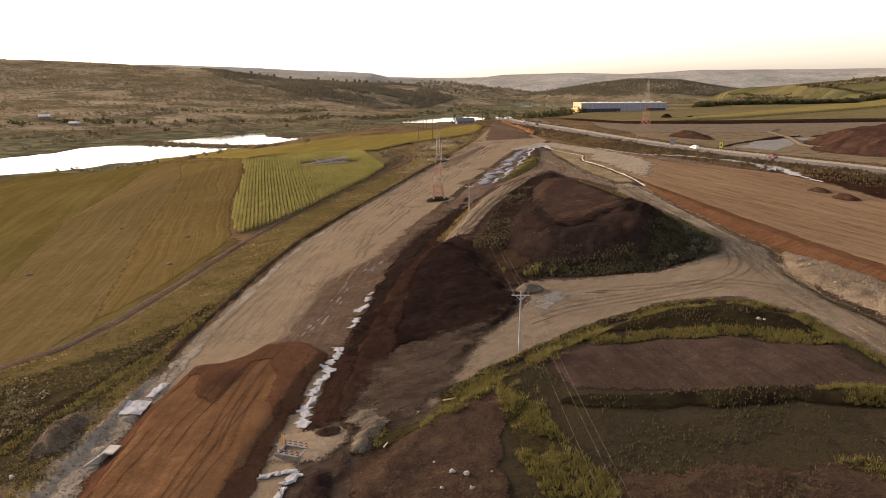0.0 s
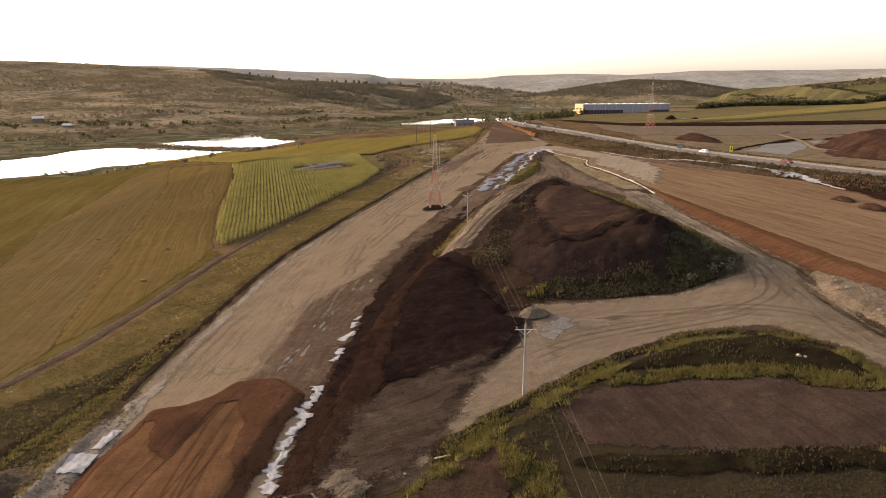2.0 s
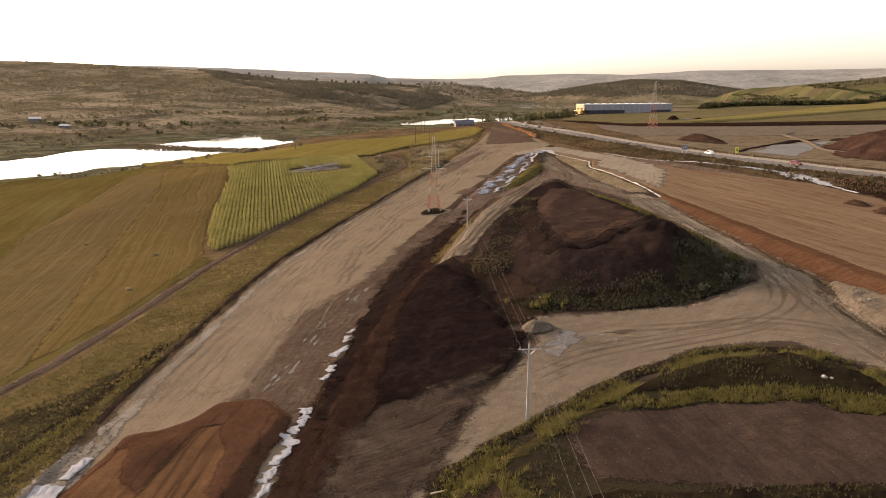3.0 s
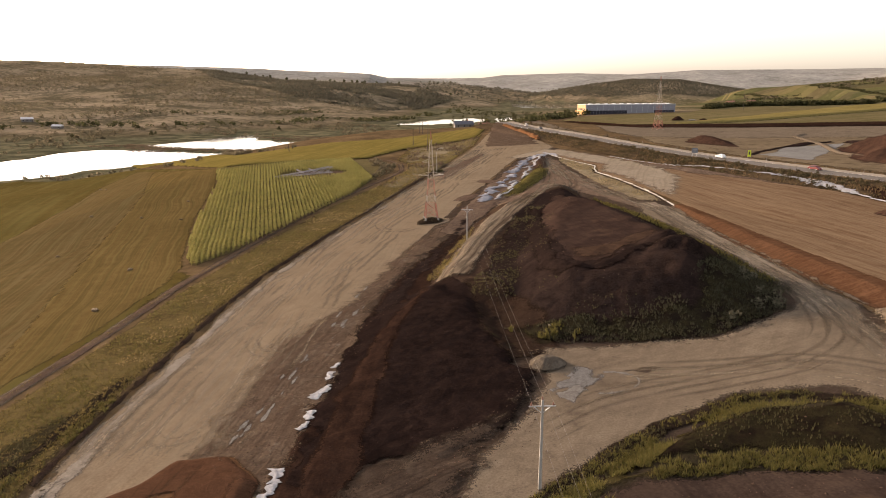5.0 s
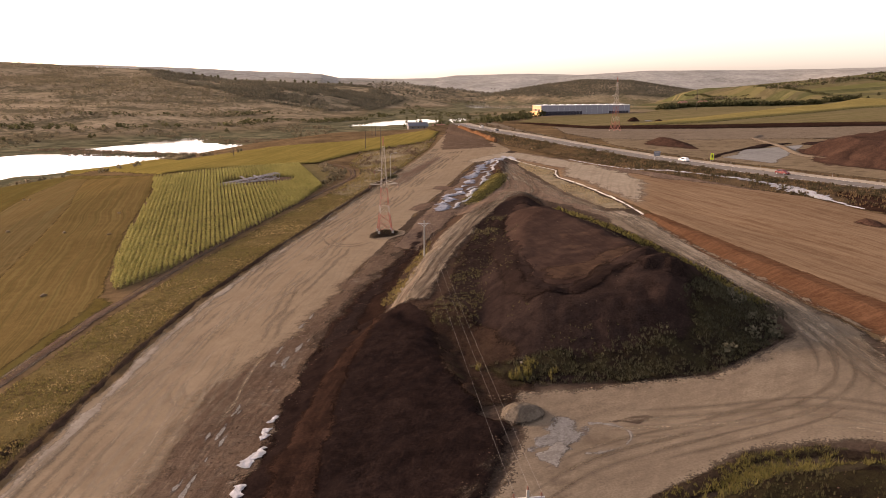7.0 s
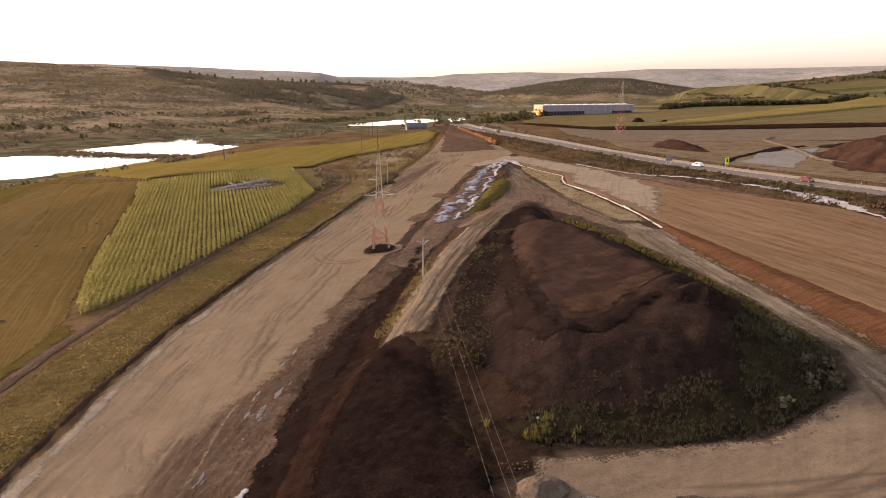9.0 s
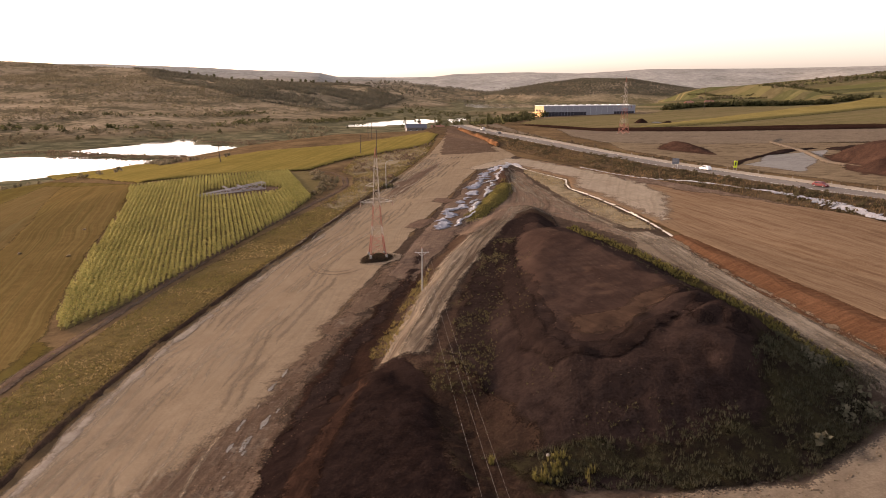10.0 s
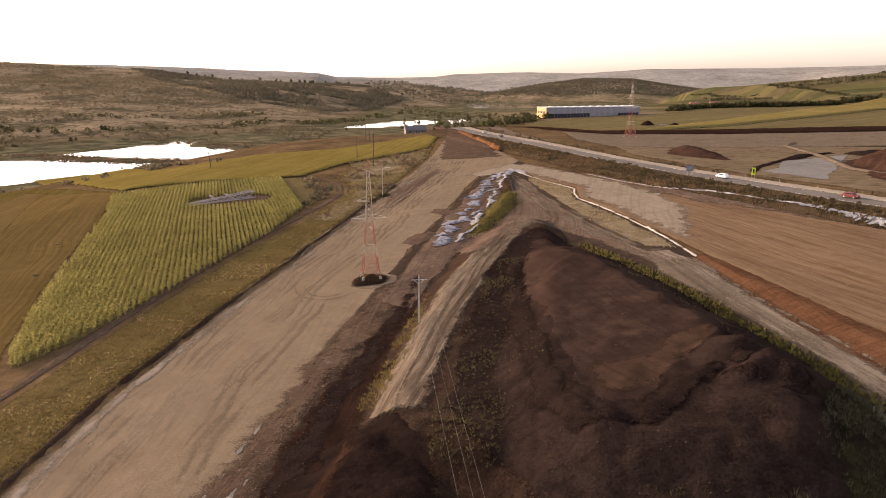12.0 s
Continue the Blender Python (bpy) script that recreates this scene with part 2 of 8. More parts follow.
def leaf(name, colour, size=5.0, island=0.35, through_=0.5):
    """Blades and leaves: rough, and lit through from behind."""
    m = plain(name, colour, 0.7, vary=0.25, size=size, island=island, gloss=0.02)
    n, l = m.node_tree.nodes, m.node_tree.links
    b, out = n["Principled BSDF"], n["Material Output"]
    t, mix = n.new("ShaderNodeBsdfTranslucent"), n.new("ShaderNodeMixShader")
    l.new(b.inputs["Base Color"].links[0].from_socket, t.inputs["Color"])
    mix.inputs[0].default_value = through_
    l.new(b.outputs[0], mix.inputs[1]), l.new(t.outputs[0], mix.inputs[2]), l.new(mix.outputs[0], out.inputs["Surface"])
    return m


def ground_material():
    """Rough turf near by, scrub on the hills, strips of fields on the far slope, reeds on the valley floor, and a pale
    haze tone painted over the far ridges.
    """
    m, n, l = nodes_of("rough_turf")
    b = n["Principled BSDF"]
    place = n.new("ShaderNodeNewGeometry").outputs["Position"]
    zone = n.new("ShaderNodeAttribute")
    zone.attribute_name = "zone"
    sep = n.new("ShaderNodeSeparateColor")
    l.new(zone.outputs["Color"], sep.inputs[0])
    a1, a2, a3 = (noise_node(n, l, place, 1 / s, 5.0, 0.65) for s in (22.0, 2.6, 0.5))
    mix = calc(n, l, "ADD", calc(n, l, "MULTIPLY", a1, 0.45), calc(n, l, "ADD", calc(n, l, "MULTIPLY", a2, 0.33), calc(n, l, "MULTIPLY", a3, 0.22)))
    turf = ramp(n, l, mix, [(0.045, 0.03, 0.018), (0.074, 0.05, 0.027), (0.105, 0.07, 0.037), (0.14, 0.096, 0.052)], 0.37, 0.63)
    h1, h2 = noise_node(n, l, place, 1 / 160, 7.0, 0.68), noise_node(n, l, place, 1 / 22, 6.0, 0.7)
    hill = ramp(n, l, calc(n, l, "ADD", calc(n, l, "MULTIPLY", h1, 0.6), calc(n, l, "MULTIPLY", h2, 0.4)), [(0.115, 0.09, 0.056), (0.16, 0.124, 0.08), (0.20, 0.154, 0.10), (0.245, 0.19, 0.128)], 0.40, 0.60)
    shrub = n.new("ShaderNodeMapRange")
    shrub.inputs["From Min"].default_value, shrub.inputs["From Max"].default_value, shrub.inputs["To Max"].default_value = 0.97, 1.10, 0.85
    l.new(calc(n, l, "ADD", noise_node(n, l, place, 1 / 9, 5.0, 0.7), noise_node(n, l, place, 1 / 75, 4.0, 0.6)), shrub.inputs[0])
    hill = blend(n, l, shrub.outputs[0], hill, (0.062, 0.053, 0.031))
    mp = n.new("ShaderNodeMapping")
    mp.vector_type = "TEXTURE"
    mp.inputs["Rotation"].default_value, mp.inputs["Scale"].default_value = (0, 0, radians(-30)), (190.0, 40.0, 400.0)
    l.new(place, mp.inputs["Vector"])
    vor = n.new("ShaderNodeTexVoronoi")
    vor.inputs["Scale"].default_value, vor.inputs["Randomness"].default_value = 1.0, 0.8
    l.new(mp.outputs[0], vor.inputs["Vector"])
    cell = n.new("ShaderNodeSeparateColor")
    l.new(vor.outputs["Color"], cell.inputs[0])
    strips = ramp(n, l, cell.outputs[0], [(0.045, 0.05, 0.018), (0.098, 0.084, 0.032), (0.07, 0.058, 0.03), (0.04, 0.046, 0.018), (0.11, 0.086, 0.04), (0.076, 0.074, 0.027)], 0.1, 0.9)
    strips = blend(n, l, 0.15, strips, hill)
    reeds = ramp(n, l, calc(n, l, "ADD", calc(n, l, "MULTIPLY", h2, 0.6), calc(n, l, "MULTIPLY", a1, 0.4)), [(0.052, 0.05, 0.03), (0.085, 0.077, 0.045), (0.13, 0.112, 0.068)], 0.4, 0.62)
    colour = blend(n, l, sep.outputs[0], turf, hill)
    colour = blend(n, l, sep.outputs[1], colour, strips)
    colour = blend(n, l, sep.outputs[2], colour, reeds)
    # pale grey that paints distance haze into the ground colour
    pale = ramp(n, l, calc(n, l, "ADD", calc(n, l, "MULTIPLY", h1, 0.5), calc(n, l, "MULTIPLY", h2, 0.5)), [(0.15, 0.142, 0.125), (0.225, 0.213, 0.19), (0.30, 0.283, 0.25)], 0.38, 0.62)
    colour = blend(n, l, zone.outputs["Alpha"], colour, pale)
    l.new(colour, b.inputs["Base Color"])
    b.inputs["Roughness"].default_value, b.inputs["Specular IOR Level"].default_value = 1.0, 0.0
    bp = n.new("ShaderNodeBump")
    bp.inputs["Strength"].default_value, bp.inputs["Distance"].default_value = 0.7, 0.4
    l.new(calc(n, l, "ADD", a2, calc(n, l, "MULTIPLY", a3, 0.5)), bp.inputs["Height"]), l.new(bp.outputs[0], b.inputs["Normal"])
    return m


def water_material():
    m, n, l = nodes_of("lake_water")
    b = n["Principled BSDF"]
    b.inputs["Base Color"].default_value = (0.05, 0.055, 0.045, 1)
    b.inputs["Roughness"].default_value, b.inputs["IOR"].default_value = 0.04, 1.33
    place = n.new("ShaderNodeNewGeometry").outputs["Position"]
    l.new(calc(n, l, "ADD", calc(n, l, "MULTIPLY", noise_node(n, l, place, 0.02, 4.0), 0.06), 0.02), b.inputs["Roughness"])
    return m


M_GROUND = ground_material()
M_WATER = water_material()
M_HAUL = earth("pale_compacted_gravel", [(0.2729, 0.1973, 0.124), (0.3539, 0.2617, 0.1668), (0.4264, 0.3193, 0.2065)], 18, 2.5, 0.3, bump=0.08, streaks=[(-10, 26, 0.45, (0.2132, 0.1488, 0.09292), 0.3), (-14, 60, 1.8, (0.3837, 0.2968, 0.1986), 0.5), (30, 7, 0.5, (0.2302, 0.1647, 0.1032), 0.14)], stain=(7.0, (0.2559, 0.1797, 0.1112), 0.58, 0.8))
M_ORANGE = earth("orange_brown_fill", [(0.1496, 0.07216, 0.03168), (0.2244, 0.1126, 0.04928), (0.2992, 0.1584, 0.07304)], 9, 1.6, 0.25, bump=0.14, streaks=[(-8, 18, 1.5, (0.1056, 0.05456, 0.02816), 0.35), (3, 22, 0.8, (0.088, 0.044, 0.02288), 0.35), (4, 30, 4.0, (0.132, 0.06864, 0.0352), 0.3)])
M_ORANGE_RAW = earth("dark_loose_fill", [(0.0946, 0.04264, 0.02296), (0.1333, 0.06232, 0.0328), (0.172, 0.082, 0.04428)], 5, 0.9, 0.2, bump=0.25)
M_PLATFORM = earth("ochre_rolled_clay", [(0.2387, 0.1451, 0.07675), (0.3089, 0.1938, 0.1058), (0.3744, 0.248, 0.1432)], 22, 2.5, 0.3, bump=0.07, streaks=[(8, 45, 0.8, (0.1872, 0.103, 0.05148), 0.6), (16, 60, 1.8, (0.4212, 0.2902, 0.1685), 0.55), (2, 28, 0.5, (0.1778, 0.103, 0.05616), 0.5)])
M_CLAYWALL = earth("bright_orange_clay", [(0.1872, 0.072, 0.0252), (0.3024, 0.1368, 0.054), (0.396, 0.2088, 0.0936)], 4, 1.0, 0.3, bump=0.4)
M_REDSLOPE = earth("red_brown_slope_soil", [(0.034, 0.01972, 0.01428), (0.0544, 0.03196, 0.02176), (0.0782, 0.0476, 0.0306)], 6, 1.2, 0.25, bump=0.4, stain=(2.5, (0.068, 0.0544, 0.0238), 0.57, 0.7))
M_CUT = earth("orange_cut_clay", [(0.1136, 0.04964, 0.02373), (0.1563, 0.07211, 0.03419), (0.2084, 0.1012, 0.05033)], 8, 1.2, 0.3, bump=0.25, streaks=[(-2, 14, 0.5, (0.1271, 0.05321, 0.02399), 0.5), (80, 3.5, 0.6, (0.2888, 0.149, 0.07496), 0.45)])
M_DARK = earth("dark_topsoil", [(0.02185, 0.01388, 0.01183), (0.03984, 0.02507, 0.02082), (0.06427, 0.04113, 0.03277)], 12, 1.5, 0.3, bump=0.34, stain=(7.0, (0.06941, 0.04113, 0.03213), 0.55, 0.8))
M_HEAPSOIL = earth("black_brown_topsoil", [(0.01505, 0.009107, 0.007724), (0.02683, 0.01594, 0.01333), (0.04473, 0.02683, 0.02155)], 12, 1.5, 0.3, bump=0.24, streaks=[(-30, 6, 1.1, (0.03659, 0.02114, 0.01626), 0.2)], stain=(5.0, (0.04066, 0.0244, 0.01951), 0.55, 0.8))
M_DARKBAND = earth("red_brown_topsoil", [(0.03023, 0.0152, 0.01058), (0.0529, 0.02694, 0.01786), (0.08158, 0.04282, 0.02776)], 10, 1.4, 0.3, bump=0.25, streaks=[(-10, 12, 0.9, (0.03778, 0.01933, 0.01322), 0.3)], stain=(4.0, (0.02906, 0.01594, 0.01186), 0.52, 0.72))
M_RUTS = earth("rutted_brown_mud", [(0.1145, 0.07331, 0.04811), (0.168, 0.1122, 0.07407), (0.2291, 0.1618, 0.1084)], 7, 1.2, 0.25, bump=0.25, streaks=[(-12, 10, 0.6, (0.09163, 0.05345, 0.03513), 0.5)], stain=(3.0, (0.2749, 0.2214, 0.168), 0.60, 0.70))
M_GRAVEL = earth("pale_dirt_road", [(0.2129, 0.1608, 0.1088), (0.2838, 0.2176, 0.1485), (0.35, 0.2743, 0.1892)], 12, 2.0, 0.25, bump=0.12, streaks=[(-72, 18, 1.3, (0.1608, 0.1135, 0.07757), 0.3), (-35, 20, 1.0, (0.1797, 0.1324, 0.08987), 0.3)], stain=(5.0, (0.1466, 0.1041, 0.07095), 0.55, 0.74))
M_TRACK = earth("farm_track_dirt", [(0.1235, 0.0765, 0.05225), (0.1805, 0.117, 0.08075), (0.247, 0.1665, 0.114)], 8, 1.2, 0.3, bump=0.1)
M_BROW = earth("dark_tipped_topsoil", [(0.02151, 0.01366, 0.01164), (0.03669, 0.02277, 0.01872), (0.05819, 0.03669, 0.0291)], 5, 1.0, 0.25, bump=0.4)
M_PLATEAU = earth("levelled_brown_soil", [(0.05951, 0.03694, 0.0277), (0.08618, 0.0554, 0.04104), (0.1179, 0.079, 0.05643)], 14, 2.2, 0.3, bump=0.12, streaks=[(10, 18, 0.7, (0.0513, 0.03283, 0.02565), 0.5)], stain=(9.0, (0.1642, 0.1026, 0.06361), 0.60, 0.74))
M_STOCKTOP = earth("levelled_dark_topsoil", [(0.04999, 0.02881, 0.02216), (0.07239, 0.04321, 0.03283), (0.09904, 0.06162, 0.04514)], 14, 2.2, 0.3, bump=0.12, streaks=[(10, 18, 0.7, (0.04309, 0.02561, 0.02052), 0.5)], stain=(9.0, (0.1379, 0.08003, 0.05089), 0.60, 0.74))
M_STUBBLE = earth("dry_mown_stubble", [(0.1685, 0.1068, 0.03317), (0.2153, 0.1383, 0.04265), (0.2668, 0.1736, 0.05686)], 30, 2.5, 0.3, bump=0.06, streaks=[(13, 70, 1.1, (0.1404, 0.1031, 0.02843), 0.6), (13, 90, 0.5, (0.3089, 0.2337, 0.08059), 0.4)])
M_MEADOW = earth("olive_cut_meadow", [(0.1274, 0.08952, 0.02344), (0.1687, 0.118, 0.03014), (0.2135, 0.1486, 0.04019)], 35, 3.0, 0.35, bump=0.07, streaks=[(13, 60, 1.4, (0.1256, 0.118, 0.0293), 0.5), (15, 90, 4.0, (0.2422, 0.1967, 0.06279), 0.5)])
M_HAY = earth("pale_raked_hayfield", [(0.1723, 0.111, 0.03739), (0.2123, 0.138, 0.04786), (0.2564, 0.1705, 0.06431)], 24, 2.5, 0.3, bump=0.06, streaks=[(-34, 26, 0.9, (0.13, 0.10, 0.03), 0.5), (12, 60, 1.8, (0.1763, 0.1348, 0.04487), 0.6), (12, 50, 0.7, (0.2965, 0.218, 0.09724), 0.45)])
M_YELLOW = earth("yellow_green_crop", [(0.2541, 0.1857, 0.03906), (0.337, 0.2461, 0.05245), (0.4201, 0.3064, 0.07366)], 40, 4.0, 0.6, bump=0.2, streaks=[(-15, 60, 2.5, (0.2149, 0.1764, 0.03348), 0.6), (-15, 40, 0.9, (0.1661, 0.1393, 0.03348), 0.5)])
M_STRIP = earth("dull_yellow_crop", [(0.275, 0.2092, 0.06187), (0.3644, 0.2767, 0.07975), (0.4537, 0.3442, 0.11)], 40, 4.0, 0.6, bump=0.2, streaks=[(-55, 60, 2.5, (0.2475, 0.2025, 0.055), 0.6)])
M_CROPSOIL = earth("shaded_crop_soil", [(0.165, 0.1265, 0.0528), (0.22, 0.1705, 0.0704), (0.275, 0.209, 0.0902)], 12, 2.0, 0.4, bump=0.1)
M_ASPHALT = earth("grey_asphalt", [(0.20, 0.172, 0.145), (0.245, 0.212, 0.18), (0.29, 0.252, 0.215)], 20, 2.5, 0.2, rough=0.9, bump=0.01, gloss=0.05)
M_SHOULDER = earth("pale_gravel_shoulder", [(0.46, 0.38, 0.285), (0.56, 0.465, 0.35), (0.64, 0.54, 0.42)], 15, 2.0, 0.25, bump=0.04)
M_GREYLOT = earth("grey_crushed_stone", [(0.27, 0.255, 0.235), (0.35, 0.335, 0.31), (0.43, 0.41, 0.38)], 15, 2.0, 0.25, bump=0.08, streaks=[(-60, 14, 0.8, (0.24, 0.21, 0.18), 0.4)])
M_RUBBLE = earth("excavated_rubble", [(0.1251, 0.091, 0.0599), (0.2116, 0.1593, 0.1082), (0.3271, 0.2548, 0.1789)], 4, 0.9, 0.25, bump=0.5)
M_SITETRACK = earth("pale_rutted_track", [(0.26, 0.198, 0.136), (0.35, 0.272, 0.188), (0.44, 0.346, 0.242)], 6, 1.4, 0.25, bump=0.25, streaks=[(-18, 22, 0.6, (0.12, 0.08, 0.053), 0.95), (-20, 16, 0.3, (0.14, 0.098, 0.066), 0.6)])
M_SITEBROWN = earth("churned_brown_dirt", [(0.1382, 0.091, 0.065), (0.2194, 0.1495, 0.104), (0.325, 0.2307, 0.1625)], 7, 1.4, 0.25, bump=0.25, streaks=[(-14, 24, 0.7, (0.1219, 0.078, 0.05525), 0.4)])
M_GRASSSOIL = earth("thin_grass_soil", [(0.0315, 0.021, 0.0133), (0.0525, 0.0406, 0.0168), (0.0875, 0.07, 0.0238), (0.0434, 0.0301, 0.0168)], 4, 0.8, 0.15, bump=0.3)
M_TRAMPLED = earth("trampled_dirt_mix", [(0.05984, 0.04013, 0.02886), (0.09152, 0.06336, 0.04506), (0.1338, 0.09574, 0.06829)], 6, 1.2, 0.25, bump=0.25, streaks=[(-60, 12, 0.5, (0.05632, 0.0352, 0.02534), 0.5)], stain=(5.0, (0.176, 0.1338, 0.09504), 0.54, 0.74))
M_WEEDY = earth("weedy_turf", [(0.0414, 0.03016, 0.02156), (0.05704, 0.04368, 0.02646), (0.06624, 0.05408, 0.02646), (0.0552, 0.04056, 0.02744)], 6, 1.2, 0.3, bump=0.35)
M_BANKTURF = earth("brown_bank_turf", [(0.078, 0.05304, 0.02886), (0.1287, 0.08736, 0.04758), (0.1872, 0.1287, 0.0702)], 9, 1.8, 0.4, bump=0.35)
M_DRYTURF = earth("dry_straw_turf", [(0.20, 0.145, 0.085), (0.285, 0.21, 0.125), (0.365, 0.275, 0.168)], 14, 2.2, 0.4, bump=0.2, stain=(6.0, (0.14, 0.098, 0.053), 0.5, 0.7))
M_OLIVEFIELD = earth("olive_stubble", [(0.1805, 0.14, 0.06365), (0.2422, 0.188, 0.0836), (0.304, 0.238, 0.1083)], 60, 6.0, 0.8, bump=0.1, streaks=[(-58, 160, 6.0, (0.1425, 0.135, 0.04275), 0.6), (-58, 120, 3.0, (0.3135, 0.26, 0.114), 0.4)])
M_BANKSOIL = earth("weedy_bank_soil", [(0.0484, 0.0276, 0.01995), (0.0836, 0.0506, 0.0342), (0.1232, 0.0782, 0.0494)], 6, 1.2, 0.25, bump=0.4, stain=(3.0, (0.0968, 0.0782, 0.03325), 0.57, 0.72))
M_APRON = earth("pale_dusty_apron", [(0.36, 0.29, 0.205), (0.45, 0.365, 0.265), (0.53, 0.435, 0.325)], 14, 2.5, 0.3, bump=0.08, streaks=[(-20, 40, 0.8, (0.30, 0.23, 0.155), 0.5), (5, 30, 0.5, (0.27, 0.20, 0.135), 0.4)], stain=(9.0, (0.33, 0.255, 0.17), 0.54, 0.74))
M_EDGESTONE = earth("whitish_crushed_stone", [(0.2398, 0.1965, 0.1499), (0.3596, 0.2997, 0.2331), (0.4795, 0.4063, 0.3263)], 6, 1.2, 0.25, bump=0.1)
M_VERGE = earth("olive_verge_turf", [(0.1004, 0.0678, 0.02762), (0.1695, 0.118, 0.04269), (0.2573, 0.1858, 0.06403), (0.1532, 0.09923, 0.04645)], 9, 1.4, 0.2, bump=0.3, stain=(3.0, (0.1381, 0.1105, 0.03515), 0.52, 0.7))
# dark weed turf with the shade of the stockpile foot in its colour
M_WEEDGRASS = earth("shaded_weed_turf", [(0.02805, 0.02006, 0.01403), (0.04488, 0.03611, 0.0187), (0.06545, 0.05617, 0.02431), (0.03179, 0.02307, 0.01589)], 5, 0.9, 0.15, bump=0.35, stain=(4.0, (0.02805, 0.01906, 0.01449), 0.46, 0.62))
M_RIDGEWEED = earth("dark_weedy_ridge_soil", [(0.02076, 0.01404, 0.0101), (0.03321, 0.02528, 0.01346), (0.04843, 0.03932, 0.0175), (0.02352, 0.01615, 0.01144)], 5, 0.9, 0.15, bump=0.35, stain=(4.0, (0.02076, 0.01334, 0.01043), 0.46, 0.62))
M_HAULPATCH = earth("scraped_pale_earth", [(0.20, 0.15, 0.10), (0.30, 0.23, 0.16), (0.40, 0.31, 0.22)], 4, 1.0, 0.25, bump=0.15)
M_BANKDARK = earth("dark_red_ditch_bank", [(0.028, 0.018, 0.014), (0.046, 0.031, 0.021), (0.07, 0.05, 0.03)], 5, 1.0, 0.25, bump=0.4)
M_DITCH = earth("damp_olive_turf", [(0.0468, 0.03354, 0.02028), (0.0741, 0.05694, 0.0273), (0.1053, 0.08424, 0.03432), (0.0624, 0.04446, 0.02652)], 6, 1.2, 0.25, bump=0.4, stain=(4.0, (0.0585, 0.03588, 0.02652), 0.54, 0.7))
M_STRAWTURF = earth("pale_straw_turf", [(0.23, 0.1725, 0.09775), (0.368, 0.2875, 0.1725), (0.506, 0.4025, 0.253)], 9, 1.6, 0.3, bump=0.3, stain=(5.0, (0.1955, 0.1437, 0.0805), 0.5, 0.66))
M_HUMPTURF = earth("yellow_green_turf", [(0.108, 0.0828, 0.0252), (0.1728, 0.1368, 0.03744), (0.2448, 0.198, 0.054)], 6, 1.2, 0.25, bump=0.3, stain=(3.0, (0.108, 0.0756, 0.0324), 0.54, 0.7))
M_CLAYPATCH = earth("scraped_clay", [(0.064, 0.0368, 0.0248), (0.092, 0.0536, 0.0352), (0.12, 0.072, 0.0464)], 5, 1.2, 0.25, bump=0.15, streaks=[(20, 14, 0.6, (0.056, 0.0336, 0.0224), 0.6)])
M_SPOIL = earth("grey_tan_spoil", [(0.138, 0.1056, 0.0744), (0.204, 0.162, 0.1176), (0.288, 0.234, 0.174)], 4, 1.0, 0.3, bump=0.3, streaks=[(-40, 5, 0.5, (0.108, 0.0792, 0.054), 0.5)])
M_TALUS = earth("tan_crumbled_talus", [(0.221, 0.1625, 0.1066), (0.3185, 0.2431, 0.1638), (0.429, 0.3354, 0.234)], 4, 0.9, 0.25, bump=0.5)
M_REDHEAP = earth("red_brown_heap_soil", [(0.06, 0.032, 0.022), (0.095, 0.05, 0.033), (0.14, 0.076, 0.05)], 9, 1.6, 0.4, bump=0.3)

# ---- building helpers ----
def part(name, mesh, material, parent=None, label=""):
    """Links a bmesh or a mesh as one object, under its thing if one is given."""
    if isinstance(mesh, bmesh.types.BMesh):
        data = bpy.data.meshes.new(name)
        mesh.to_mesh(data)
        mesh.free()
    else:
        data = mesh
    if material is not None and not data.materials:
        data.materials.append(material)
    ob = new(name, data)
    if parent is not None:
        ob.parent = parent
    if label:
        tagged(ob, label)
    return ob


def quick_mesh(name, verts, faces, smooth_shade=False):
    """A mesh from numpy arrays of places and of faces with one number of corners."""
    verts, faces = np.asarray(verts, np.float32), np.asarray(faces, np.int32)
    k = faces.shape[1]
    me = bpy.data.meshes.new(name)
    me.vertices.add(len(verts)), me.loops.add(faces.size), me.polygons.add(len(faces))
    me.vertices.foreach_set("co", verts.ravel())
    me.loops.foreach_set("vertex_index", faces.ravel())
    me.polygons.foreach_set("loop_start", np.arange(0, faces.size, k, dtype=np.int32))
    if smooth_shade:
        me.polygons.foreach_set("use_smooth", np.ones(len(faces), bool))
    me.update(calc_edges=True)
    return me


def set_rim(me, values):
    """How far each vertex lies inside its layer: 0 at the outline, 1 and more where it covers fully."""
    me.attributes.new("rim", "FLOAT", "POINT").data.foreach_set("value", np.asarray(values, np.float32).ravel())
    return me


def grid_mesh(name, X, Y, Z, keep=None, rim=None):
    ny, nx = X.shape
    i = np.arange(nx * ny).reshape(ny, nx)
    quads = np.stack([i[:-1, :-1], i[:-1, 1:], i[1:, 1:], i[1:, :-1]], -1).reshape(-1, 4)
    if keep is not None:
        quads = quads[keep.ravel()[quads].any(1)]
    used, back = np.unique(quads, return_inverse=True)
    verts = np.stack([X.ravel(), Y.ravel(), Z.ravel()], -1)[used]
    me = quick_mesh(name, verts, back.reshape(-1, 4), True)
    return me if rim is None else set_rim(me, rim.ravel()[used])


SHEETS = []


